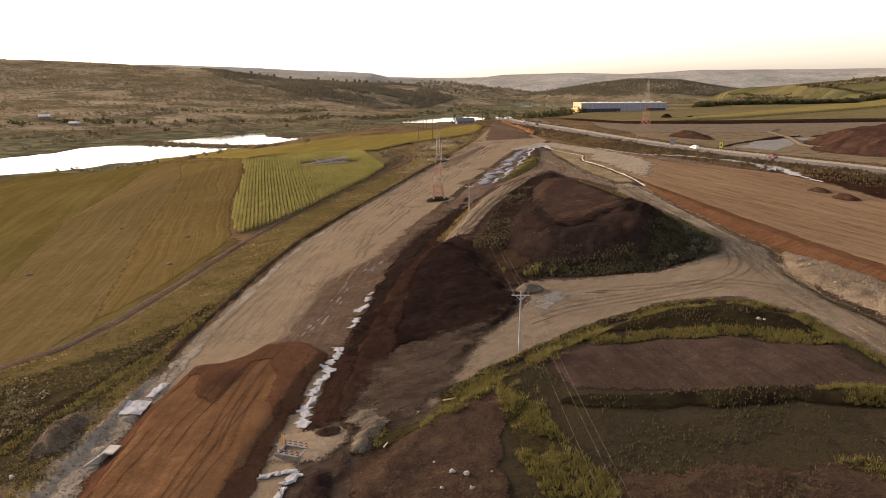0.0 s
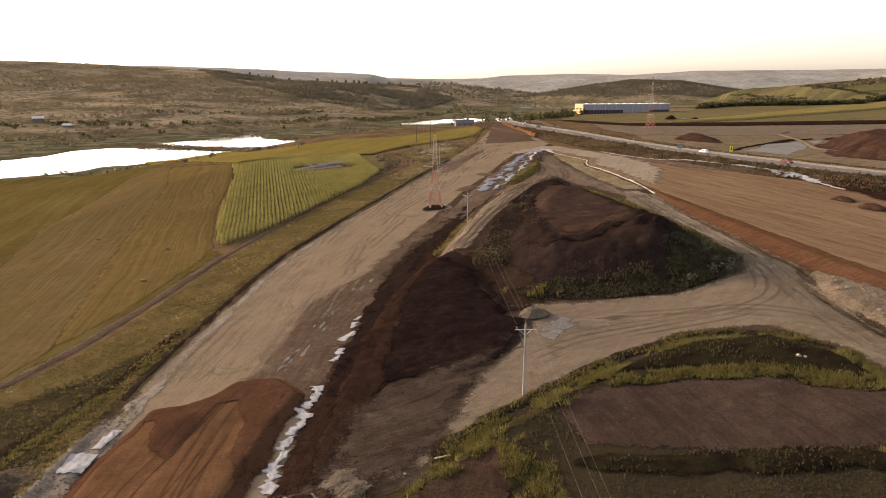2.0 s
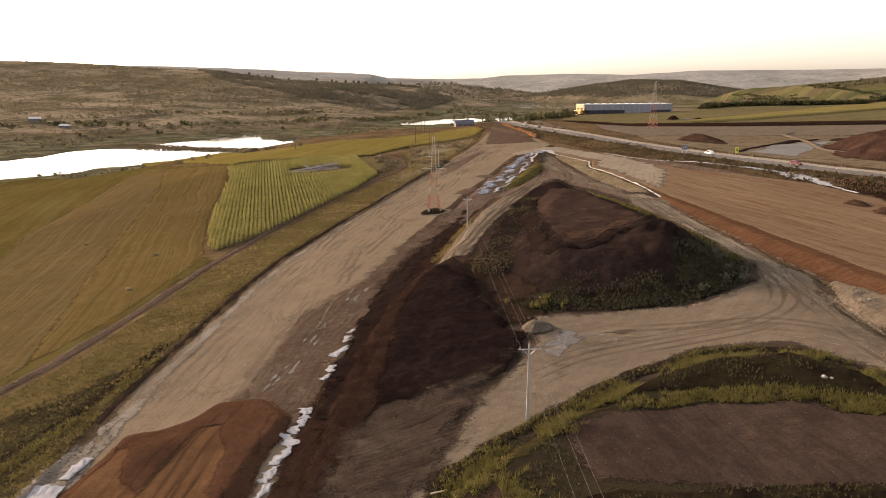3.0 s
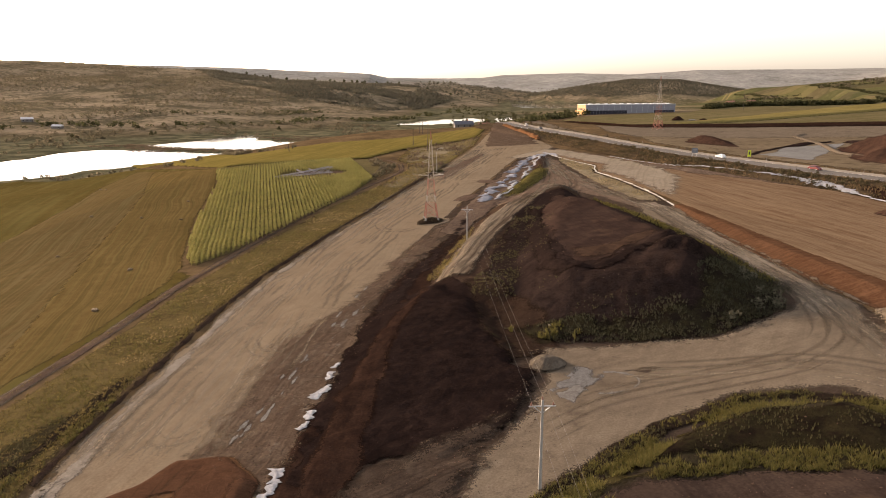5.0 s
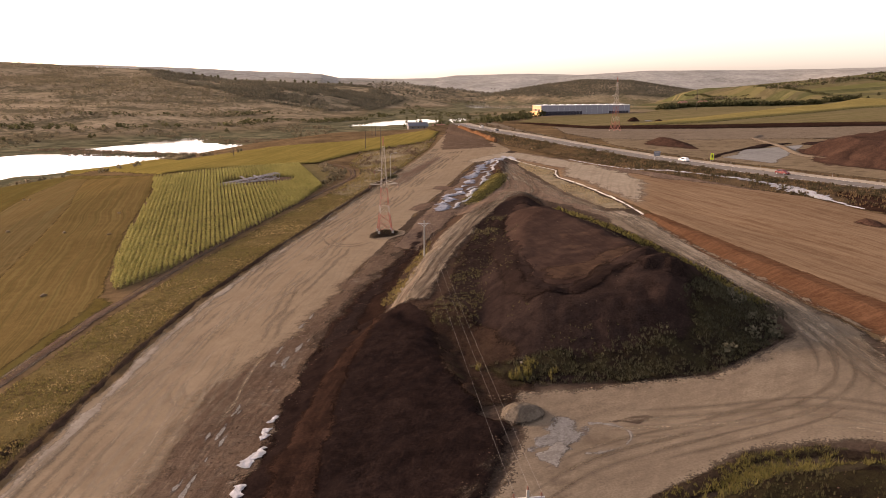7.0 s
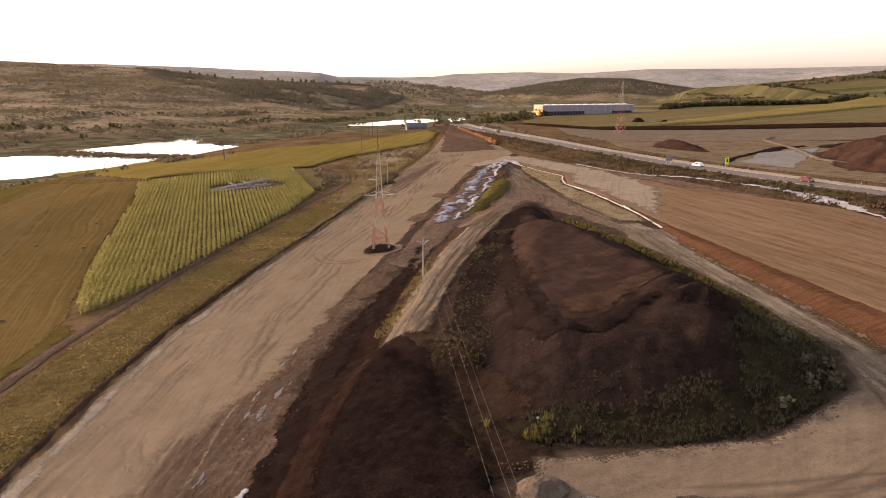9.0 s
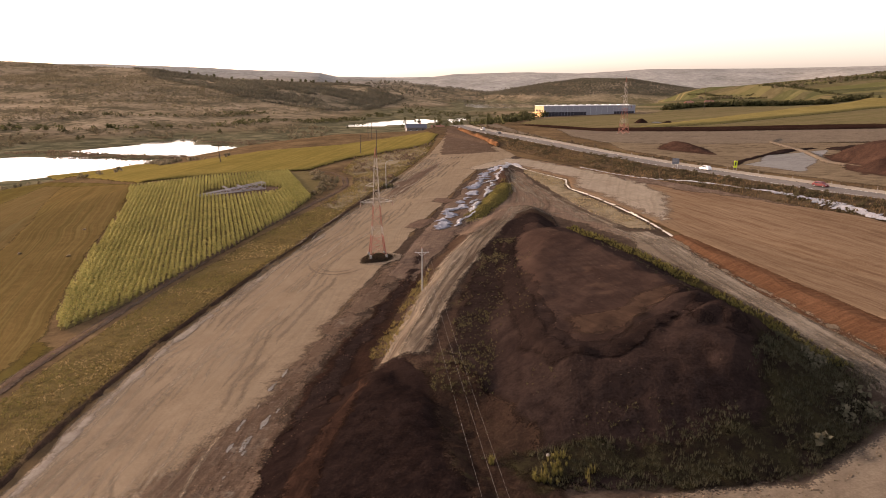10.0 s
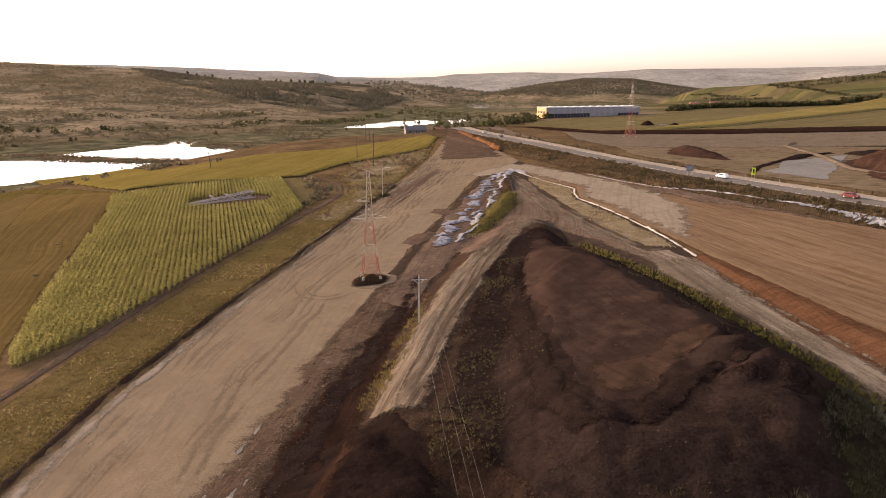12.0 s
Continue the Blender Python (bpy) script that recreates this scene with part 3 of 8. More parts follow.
def sheet(name, poly, material, label, category, top=0.12, slope=0.25, res=1.0, edge=0.7, size=6.0, rough=0.0, shape=None, kind="structure", base=ground_z, group="", soft=0.0, feather=1.5):
    """A layer of earth draped on the ground inside a plan polygon; its ragged rim dips into the ground."""
    px, py = [p[0] for p in poly], [p[1] for p in poly]
    pad = 2.5 * res + edge
    X, Y = np.meshgrid(np.arange(min(px) - pad, max(px) + pad, res), np.arange(min(py) - pad, max(py) + pad, res))
    s = (soft_inside(X, Y, poly, soft) if soft else inside(X, Y, poly)) + edge * fbm(X + 31, Y + 7, size, 4)
    lift = shape(X, Y, s) if shape else np.minimum(top, slope * s)
    if rough:
        lift = lift + rough * (fbm(X, Y + 90, 5.0, 4) + 0.5 * fbm(X + 9, Y, 1.7, 3)) * smooth(0, 2.5, s)
    Z = base(X, Y) + lift
    Z = np.where(s > -0.4, np.maximum(Z, surface_z(X, Y) + 0.03 + 0.02 * np.clip(s, 0, 1)), Z)
    SHEETS.append((X[0, 0], Y[0, 0], res, np.where(s > -0.5 * res, Z, -1e3)))
    rim = s / max(0.02, min(feather, 0.55 * float(s.max())))
    ob = part(name, grid_mesh(name, X, Y, Z, s > 0, rim), material)
    return tagged(ob, label, category, group, kind)


def thing(name, place, label, category, turn=0.0, group="", kind=""):
    ob = new(name)
    ob.matrix_world = pose(*place, 0, 0, turn)
    return tagged(ob, label, category, group, kind)


def surface_z(x, y):
    """Height of the uppermost layer of earth."""
    x, y = np.asarray(x, float), np.asarray(y, float)
    z = ground_z(x, y)
    if not x.size:
        return z
    lo_x, hi_x, lo_y, hi_y = x.min(), x.max(), y.min(), y.max()
    for x0, y0, res, Z in SHEETS:
        if hi_x < x0 or hi_y < y0 or lo_x > x0 + res * Z.shape[1] or lo_y > y0 + res * Z.shape[0]:
            continue
        i, j = (x - x0) / res, (y - y0) / res
        ok = (i > 0) & (j > 0) & (i < Z.shape[1] - 1) & (j < Z.shape[0] - 1)
        a, b = np.clip(i.astype(int), 0, Z.shape[1] - 2), np.clip(j.astype(int), 0, Z.shape[0] - 2)
        u, v = np.clip(i - a, 0, 1), np.clip(j - b, 0, 1)
        zz = (Z[b, a] * (1 - u) + Z[b, a + 1] * u) * (1 - v) + (Z[b + 1, a] * (1 - u) + Z[b + 1, a + 1] * u) * v
        z = np.where(ok & (zz > z), zz, z)
    return z


def at_ground(x, y, dz=0.0):
    return (x, y, float(surface_z(np.array([x]), np.array([y]))[0]) + dz)


def under(whole, layer):
    """Makes a layer of earth a part of the heap that it lies on."""
    layer.parent = whole
    for key in ("category", "kind", "group"):
        if key in layer:
            del layer[key]
    return layer


# ---- the ground, one sheet to the horizon ----
def spread(lo, hi, step, grow, reach_lo, reach_hi):
    mid = list(np.arange(lo, hi, step))
    left, right, d = [], [], step
    a, b = lo, mid[-1]
    while a > reach_lo or b < reach_hi:
        d *= grow
        if a > reach_lo:
            a -= d
            left.append(a)
        if b < reach_hi:
            b += d
            right.append(b)
    return np.array(left[::-1] + mid + right)


def build_ground():
    X, Y = np.meshgrid(spread(-100, 110, 1.9, 1.034, -4600, 4600), spread(50, 330, 1.9, 1.034, -4600, 4750))
    Z = ground_z(X, Y) + 0.03 * fbm(X, Y, 7.0, 3) * (1 - smooth(200, 500, np.hypot(X, Y)))
    me = grid_mesh("ground", X, Y, Z)
    tone = me.color_attributes.new("zone", "FLOAT_COLOR", "POINT")
    x, y, z = X.ravel(), Y.ravel(), Z.ravel()
    hill = smooth(-18.6, -13, z) * smooth(600, 900, np.hypot(x, y))
    fields = smooth(230, 330, x) * smooth(450, 620, y) * (1 - smooth(1700, 2300, y))
    floor = (1 - smooth(-18.6, -14, z)) * smooth(420, 600, y + np.maximum(0, -x - 150))
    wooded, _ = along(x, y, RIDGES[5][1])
    # haze mask: grows with distance, spares the wooded ridge
    far_haze = smooth(2150, 2800, np.hypot(x, y)) * smooth(250, 620, wooded)
    tone.data.foreach_set("color", np.stack([hill, fields, floor, far_haze], -1).astype(np.float32).ravel())
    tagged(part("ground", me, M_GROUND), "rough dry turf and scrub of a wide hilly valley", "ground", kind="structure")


build_ground()
for k, poly in enumerate(LAKES):
    xs, ys = [p[0] for p in poly], [p[1] for p in poly]
    bm = bmesh.new()
    bm.faces.new([bm.verts.new((x, y, LAKE + 0.03 * k)) for x, y in ((min(xs) - 60, min(ys) - 60), (max(xs) + 60, min(ys) - 60), (max(xs) + 60, max(ys) + 60), (min(xs) - 60, max(ys) + 60))])
    tagged(part("water", bm, M_WATER), "still lake mirroring the bright evening sky", "water", kind="structure")

# ---- fields on the lake side ----
FARM = [(-76, 96), (-63, 113), (-59, 127), (-55.5, 152), (-52.6, 182.2), (-45.1, 219.9), (-32.9, 264.7), (-21.4, 297.6), (-13.2, 324.1), (-10.4, 340.1), (-11.8, 360.8), (-18.2, 379.5), (-27.4, 388.3)]
sheet("meadow", [(-66, 96), (-57, 130), (-54, 160), (-52, 190), (-58, 200), (-72, 251), (-84, 317), (-97, 373), (-146, 432), (-168.1, 458.1), (-255.7, 480.8), (-300.4, 380.4), (-263.7, 201.6), (-150, 60)], M_MEADOW, "olive green cut meadow sloping to the lake", "field", res=3.0, edge=2.0, feather=3.0)
sheet("hayfield", [(-66, 98), (-62, 126), (-84.4, 208.5), (-104, 300.6), (-143, 412.5), (-163.7, 434.7), (-132.2, 302.4), (-125.4, 236.7), (-104, 164), (-74, 92)], M_HAY, "pale raked hayfield strip with mowing lines", "field", top=0.16, res=1.5, edge=0.8, feather=2.0)
sheet("stubble_field", [(-63, 122), (-58, 150), (-55.6, 185.2), (-56.9, 198.8), (-61.7, 215.4), (-70.8, 251.2), (-83.2, 317), (-98.4, 373.2), (-146.1, 412.5), (-107.3, 300.6), (-87.6, 208.5), (-65, 128)], M_STUBBLE, "dry golden mown stubble field", "field", top=0.12, res=2.0, edge=0.6, feather=2.0)
CORN = [(-55.4, 197.9), (-61.6, 214.3), (-70.8, 251.2), (-83.2, 317), (-95.3, 355.4), (-66.1, 379.4), (-28.9, 388.6), (-20, 363.1), (-17.3, 333.9), (-25.9, 280.3), (-40.2, 233.5), (-48.3, 210.5)]
sheet("crop_soil", CORN, M_CROPSOIL, "shaded bare soil between maize rows", "soil", top=0.12, res=2.0, edge=0.4)
sheet("yellow_field", [(-225, 568.5), (-98.4, 373.2), (-66.1, 387.1), (-29.2, 390.2), (-13.9, 429.3), (9.5, 457.1), (31, 486.3), (41, 547), (36, 576.4), (-23, 505.7), (-109.9, 468.9), (-212.8, 614.8)], M_YELLOW, "yellow green ripening crop field above the lake", "field", top=0.9, slope=0.8, res=2.5, edge=1.2)


def ribbon(line, half):
    """A plan polygon round a line of points."""
    left, right = [], []
    for k, p in enumerate(line):
        a, b = Vector(line[max(0, k - 1)]), Vector(line[min(len(line) - 1, k + 1)])
        d = (b - a).normalized()
        left.append((p[0] - d.y * half, p[1] + d.x * half)), right.append((p[0] + d.y * half, p[1] - d.x * half))
    return left + right[::-1]


sheet("farm_track", ribbon([(-130, 60), (-95, 86)] + FARM, 1.35), M_TRACK, "narrow brown dirt farm track with grassy middle", "track", top=0.22, slope=0.3, res=0.7, edge=0.35, size=3, feather=0.55)

FARMLINE = [(-95, 86)] + FARM
VERGE = [(-41.5, 60), (-41.6, 90), (-42, 116), (-39, 162), (-35.6, 187.2), (-26.8, 221.1), (-18.8, 248.4), (-8.7, 286.4), (8.9, 354.3), (27, 439.3), (39, 527), (29, 483.9), (-11.2, 430.8), (-14.5, 378.8), (-9, 361.9), (-8.1, 340.7), (-11, 323.2), (-18.6, 294.3), (-30.6, 261.5), (-43.1, 217.9), (-50.5, 181), (-53.5, 151), (-57, 126), (-60, 115), (-72, 98), (-95, 82), (-80, 55)]
sheet("verge", VERGE, M_VERGE, "olive grass verge between road and farm track", "grass", res=1.0, edge=0.6, size=4, top=0.1, slope=0.1, rough=0.1, feather=1.6)
SITE = [(-16, 40), (-15, 100), (-12, 160), (-6, 190), (2, 225), (12, 258), (36, 340), (44, 368), (62, 400), (70, 380), (80, 350), (60, 330), (66, 290), (69, 230), (69, 170), (70, 120), (68, 60), (60, 20), (10, 20)]
sheet("bare_earth", SITE, M_TRAMPLED, "bare brown earth of the building site", "soil", res=1.2, edge=1.5, size=6, top=0.1, slope=0.2, feather=2.0)
# ---- the haul road of the building site ----
sheet("haul_road", HAUL, M_HAUL, "wide pale compacted haul road with tyre marks", "road", top=0.14, res=1.0, edge=0.8)
sheet("rut_strip", [(-27, 104), (-24, 143), (-13, 170), (-9.6, 185.4), (-4, 203.1), (4, 226.1), (11.9, 242.9), (12.0, 224.2), (6.0, 200.2), (0.0, 185.2), (-5.0, 168), (-8.0, 130), (-11.0, 104), (-12.0, 92)], M_RUTS, "rutted muddy strip with puddle crusts beside the haul road", "soil", top=0.3, slope=0.1, res=0.6, edge=2.8, size=5, rough=0.16, feather=5.0)
sheet("stony_edge", [(-40.2, 60), (-40.2, 90), (-40.0, 116), (-37, 162), (-33.7, 187.1), (-24.8, 220.9), (-16.5, 246.6), (-6.5, 283.5), (-5.6, 283.6), (-15, 246.8), (-22.8, 220.9), (-31.5, 187.4), (-34.6, 162), (-37.4, 116), (-37.0, 90), (-37, 60)], M_EDGESTONE, "pale crushed stone lining along the haul road edge", "soil", top=0.22, slope=0.25, res=0.7, edge=0.9, size=3)

sheet("stony_apron", [(-47, 58), (-45.6, 70), (-44, 82), (-42.6, 92), (-41, 106), (-38.6, 106), (-37.8, 88), (-37.2, 58)], M_EDGESTONE, "pale stony apron beside the earth fill", "soil", top=0.5, slope=0.3, res=0.45, edge=1.4, size=3, rough=0.6)
# dark soil strip that also paints the shaded face of the low bank
sheet("cut_edge", ribbon([(-41.5, 104), (-41.4, 116), (-38.4, 162), (-35, 187.3), (-26.3, 221.7), (-18.2, 248.4), (-8, 285.5), (9.4, 353.7)], 0.6), M_BANKSOIL, "dark earth edge with painted bank shade along the haul road", "soil", top=0.3, slope=0.4, res=0.5, edge=0.5, size=3, rough=0.1)


def fill_shape(x, y, s):
    hump = 0.9 * np.exp(-((x + 31) ** 2 / 12 + (y - 93) ** 2 / 14)) + 0.7 * np.exp(-((x + 34) ** 2 / 8 + (y - 97) ** 2 / 5))
    return np.minimum(0.95 + 0.015 * np.minimum(100 - y, 70), 0.6 * s) + hump * smooth(0, 2, s)


FILL = [(-37, -50), (-37.2, 68), (-38, 85), (-36.5, 98.5), (-33, 100), (-30, 102), (-26.7, 107), (-20, 107), (-15.5, 101), (-16.8, 90), (-18, 75), (-19, 60), (-19.5, -50)]
sheet("fill_layer", FILL, M_ORANGE, "orange brown earth fill spread over the haul road", "earth fill", res=0.6, edge=0.5, size=4, shape=fill_shape, rough=0.12, feather=0.8)
sheet("loose_fill", [(-37, 94.6), (-37.2, 98.4), (-33.5, 99.8), (-30, 101.6), (-26.7, 106.8), (-20, 106.6), (-15.5, 101), (-17, 92), (-17, 82), (-19.6, 79.7), (-21.4, 84), (-22.3, 92.5), (-24.6, 99), (-26.3, 98.4), (-27, 91), (-28.3, 84.3), (-32.3, 87.9), (-33.5, 94)], M_ORANGE_RAW, "dark loose freshly tipped earth on the fill edge", "earth fill", res=0.45, edge=0.7, size=3, shape=lambda x, y, s: fill_shape(x, y, inside(x, y, FILL) + 0.5 * fbm(x + 31, y + 7, 4, 4)) + np.minimum(0.15, 0.2 * s), rough=0.15, feather=1.0)

for edge_line, half in (([(-37.0, 50), (-36.6, 68), (-37.2, 85), (-35.6, 96)], 1.3), ([(-17.0, 101), (-17.9, 90), (-19.0, 75), (-20.0, 60), (-20.5, 50)], 1.5)):
    sheet("loose_fill", ribbon(edge_line, half), M_ORANGE_RAW, "dark crumbled earth along the side of the fill", "earth fill", res=0.45, edge=1.2, size=4, shape=lambda x, y, s: fill_shape(x, y, inside(x, y, FILL) + 0.5 * fbm(x + 31, y + 7, 4, 4)) + np.minimum(0.08, 0.1 * s), rough=0.12, feather=1.4)

# ---- dark topsoil band, embankment and stockpiles ----
sheet("topsoil_band", [(-16, 75), (-15, 102), (-11.5, 128), (-8.6, 163), (-3, 182.4), (1.5, 195.3), (7, 211.6), (11.9, 234.6), (14.9, 225.1), (11, 204.7), (6, 180.3), (1, 160), (-1, 130), (-3, 108), (-8, 92), (-10.5, 80)], M_DARKBAND, "dark red brown graded topsoil band", "soil", res=0.6, edge=1.4, size=2.6, shape=lambda x, y, s: np.minimum(0.2 + 0.0 * s, 0.5 * s), rough=0.15, feather=1.8)


sheet("drain_margin", [(4, 214), (13, 252), (23.5, 290), (35, 328), (43.5, 356), (51, 354), (47, 322), (40, 296), (33, 279), (27, 258), (21, 240), (15, 226), (10, 208)], M_SITEBROWN, "trampled brown margin along the drain", "soil", res=0.8, edge=1.2, top=0.3, slope=0.15, rough=0.2)
sheet("black_strip", [(-10.5, 140), (-8.5, 158), (-2.5, 182.4), (2, 195.3), (7.5, 211.6), (11.9, 232.5), (12.9, 226.7), (9, 207.8), (4, 188.4), (-0.5, 170), (-3, 158), (-5, 145)], M_DARK, "black freshly cut topsoil strip", "soil", res=0.5, edge=1.6, size=2.6, top=0.3, slope=0.08, rough=0.1, feather=2.0)
BANK = [(-1, 158), (0, 168), (3, 184.1), (8, 204.7), (15.9, 230.8), (24.7, 252.5), (39.4, 274.9), (49.5, 267.8), (47.7, 239.1), (40, 204.8), (34.1, 180.2), (30, 165), (22, 150), (14, 146), (8, 150)]


def bank_shape(x, y, s):
    level = 2.3 * (1 - smooth(255, 290, y)) * smooth(138, 160, y)
    return level * smooth(0, 6.0, s) + 0.1 * np.minimum(s, 1)


def on_bank(x, y):
    return bank_shape(x, y, soft_inside(x, y, BANK, 2.0))


sheet("embankment", BANK, M_BANKSOIL, "earth embankment with dry weeds carrying a dirt track", "embankment", res=0.8, edge=0.0, soft=2.0, shape=bank_shape, rough=0.14)
TRACKLINE = [(5.6, 166.0), (8.6, 178.2), (13.5, 196), (18.5, 211.7), (24.9, 229), (33.7, 248.2), (41.5, 272.5), (46.3, 296.6), (48.3, 326.1), (51.3, 353.8)]
sheet("site_track", ribbon(TRACKLINE[:6], 4.5), M_SITETRACK, "pale rutted dirt track on the embankment", "track", res=0.5, edge=0.8, size=3, shape=lambda x, y, s: np.minimum(0.3, 0.25 * s) + np.maximum(on_bank(x, y), 0), rough=0.15, feather=2.6)


def heap1_shape(x, y, s):
    level = 0.35 + 2.5 * np.clip((y - 106) / 56, 0, 1) ** 1.1
    cone = (0.3 + 0.3 * smooth(-4, 4, x)) * np.maximum(s + 0.3, -1)
    return level * cone / (level ** 4 + np.abs(cone) ** 4) ** 0.25 * 1.04 + 0.22 * fbm(x, y, 6, 3) * smooth(0, 3, s)


HEAP = [(-1.5, 166), (0.8, 168.2), (6.3, 168.6), (8.6, 165.5), (10, 160), (12.4, 148), (13.6, 136), (14.8, 127), (17, 120.5), (14, 112.5), (6, 103.5), (-3, 102.5), (-8.5, 98), (-13, 97), (-12.9, 110), (-12.2, 124), (-11, 140), (-9.4, 153), (-4, 160)]
sheet("topsoil_heap", HEAP, M_HEAPSOIL, "tall dark heap of tipped topsoil", "soil heap", res=0.45, edge=1.2, size=2.6, soft=1.5, shape=heap1_shape, kind="", rough=0.25, feather=1.0)
# sunlit left flank of the heap, painted as a redder soil band
sheet("lit_flank", [(0.6, 166), (-2.6, 155), (-7, 140), (-9.8, 122), (-11.4, 104), (-12.5, 88), (-11.0, 78), (-7.5, 90), (-5.4, 103), (-4.4, 122), (-2.2, 140), (1.0, 155), (1.8, 166)], M_DARKBAND, "red brown band painting the sunlit flank of the topsoil heap", "soil", res=0.35, edge=1.5, size=7, shape=lambda x, y, s: surface_z(x, y) - ground_z(x, y) + np.minimum(0.1, 0.08 * s), rough=0.15, feather=1.5)

STOCK = [(11, 160), (13.5, 140), (19.5, 133), (31, 130), (43, 128.5), (57, 136), (61.5, 146), (61.6, 165), (58.8, 190.2), (55, 214.6), (49.5, 235.3), (42.6, 258), (35.7, 248.4), (28.8, 232.7), (22, 211.8), (17, 190.3)]


def stock_shape(x, y, s):
    top = 6.4 + 0.4 * fbm(x, y, 14, 3) + 0.25 * fbm(x, y, 2.5, 3) + 3.4 * np.maximum(0, fbm(x + 5, y, 5.0, 2) + 0.12) * smooth(34, 42, x) * smooth(140, 148, y) * (1 - smooth(162, 169, y)) + 0.7 * np.exp(-(((x - 45) ** 2) / 160 + ((y - 154) ** 2) / 50)) * (1 + 1.6 * fbm(x, y, 7, 3))
    top = top * (1 - 0.5 * smooth(215, 262, y))
    return top * smooth(-2.5, 15.5, s) - top * 0.05 + 0.55 * fbm(x, y, 4, 4) * smooth(0, 3, s) * (1 - smooth(13, 17, s)) + 0.5 * np.exp(-((s - 12.5) / 1.9) ** 2) * (1 - smooth(205, 235, y)) * (1 - 0.7 * smooth(48, 58, x))


stockpile = sheet("stockpile", STOCK, M_DARK, "flat topped stockpile of dark topsoil", "soil heap", res=0.7, edge=1.2, soft=2.5, shape=stock_shape, kind="", feather=1.5)
under(stockpile, sheet("stockpile_top", [(27.6, 186), (26.6, 172), (25.8, 161), (27.4, 154.6), (32, 154), (37, 158.5), (43, 164.5), (48.85, 169.7), (54.7, 177.7), (55.67, 190.7), (52.75, 209.7), (46.9, 231.7), (42.02, 242.7), (37.15, 239.7), (30.32, 217.7), (27.89, 199.7)], M_STOCKTOP, "levelled brown soil on the stockpile top", "soil", res=0.5, edge=1.6, size=2.6, shape=lambda x, y, s: stock_shape(x, y, soft_inside(x, y, STOCK, 2.5) + 1.2 * fbm(x + 31, y + 7, 6.0, 4)) + np.minimum(0.2, 0.06 * s), rough=0.0, feather=2.0))
under(stockpile, sheet("clay_patch", [(26.6, 168), (27.2, 160), (30.5, 156.8), (34, 157.2), (39.5, 159.5), (44.95, 167.2), (52.5, 173), (49.83, 175.7), (42, 171), (35.5, 165.4), (31, 166.4)], M_CLAYPATCH, "orange brown clay scraped over the topsoil", "soil", res=0.4, edge=3.4, size=5, shape=lambda x, y, s: stock_shape(x, y, soft_inside(x, y, STOCK, 2.5) + 1.2 * fbm(x + 31, y + 7, 6.0, 4)) + np.minimum(0.32, 0.1 * s), feather=4.0))
brow = [(31.5, 226), (27.6, 206), (25.6, 188), (24.4, 172), (23.6, 160), (25.2, 152.4), (31, 151.4), (36.5, 155.2), (41.5, 159.5)]
# low ridge whose dark soil tone paints the shaded drop-off round the top
under(stockpile, sheet("brow_ridge", ribbon(brow, 2.3), M_BROW, "dark soil ridge painting the shaded edge of the stockpile top", "soil", res=0.45, edge=1.0, size=3, shape=lambda x, y, s: surface_z(x, y) - ground_z(x, y) + np.minimum(0.45, 0.22 * s), rough=0.3, feather=2.3))
for hx, hy, hr in ((44, 158, 3.4), (48.5, 162, 3.0), (52, 157.5, 3.2), (40.5, 153.5, 2.8), (46, 152, 3.0), (54.5, 163.5, 2.6)):
    under(stockpile, sheet("tipped_mound", [(hx + hr * (1 + 0.2 * math.sin(3 * q + hx)) * math.cos(q), hy + 0.75 * hr * math.sin(q)) for q in [k * math.tau / 9 for k in range(9)]], M_BROW if hx < 47 else M_DARK, "rounded mound of tipped topsoil on the stockpile", "soil", res=0.4, edge=0.6, size=2, soft=1.0, shape=lambda x, y, s: surface_z(x, y) - ground_z(x, y) + 1.5 * smooth(-0.3, 2.4, s), rough=0.25, feather=0.8))

sheet("gully_soil", [(8, 165), (14, 163), (19, 151), (22, 139), (22, 131), (13, 126), (9.5, 137), (8.5, 150)], M_REDSLOPE, "red brown weedy soil between two heaps", "soil", res=0.6, edge=1.2, size=3, shape=lambda x, y, s: np.maximum(surface_z(x, y) - ground_z(x, y), 0) + np.minimum(0.15, 0.1 * s), rough=0.25, feather=2.5)
# ---- dirt roads between the stockpiles ----
sheet("site_dirt", [(24, 232), (36, 246), (44, 262), (52, 240), (58, 216), (62, 212), (60, 232), (57, 256), (56, 300), (57.5, 340), (55, 366), (47, 360), (45, 330), (41, 300), (33, 279), (27, 262), (20, 246)], M_SITEBROWN, "brown churned dirt between the stockpile and the drain", "soil", res=0.7, edge=1.6, size=4, shape=lambda x, y, s: np.minimum(0.14, 0.1 * s) + np.maximum(on_bank(x, y), 0), rough=0.15, feather=2.5)
sheet("dirt_junction", [(-2, 84), (3.5, 93), (5.5, 101), (9.5, 107.5), (13.5, 113), (16, 121), (18.5, 132), (31, 131.5), (43, 130), (58, 138), (62.5, 147), (62.5, 166), (59.5, 190.3), (56.5, 212), (57.5, 226), (62.8, 229.5), (68, 220), (67.5, 205), (67.2, 165), (69.6, 139), (65.5, 128), (63, 118), (63.2, 106), (64, 95), (64, 70), (56.5, 70), (56, 81), (55.5, 90), (55, 99.5), (49.8, 110), (39, 111), (28.5, 106), (16.3, 97.5), (5.6, 86.5), (1, 80.5), (-2, 78.5)], M_GRAVEL, "pale dirt site roads meeting at a junction", "road", res=0.8, edge=0.9, top=0.16, rough=0.06, feather=2.4)

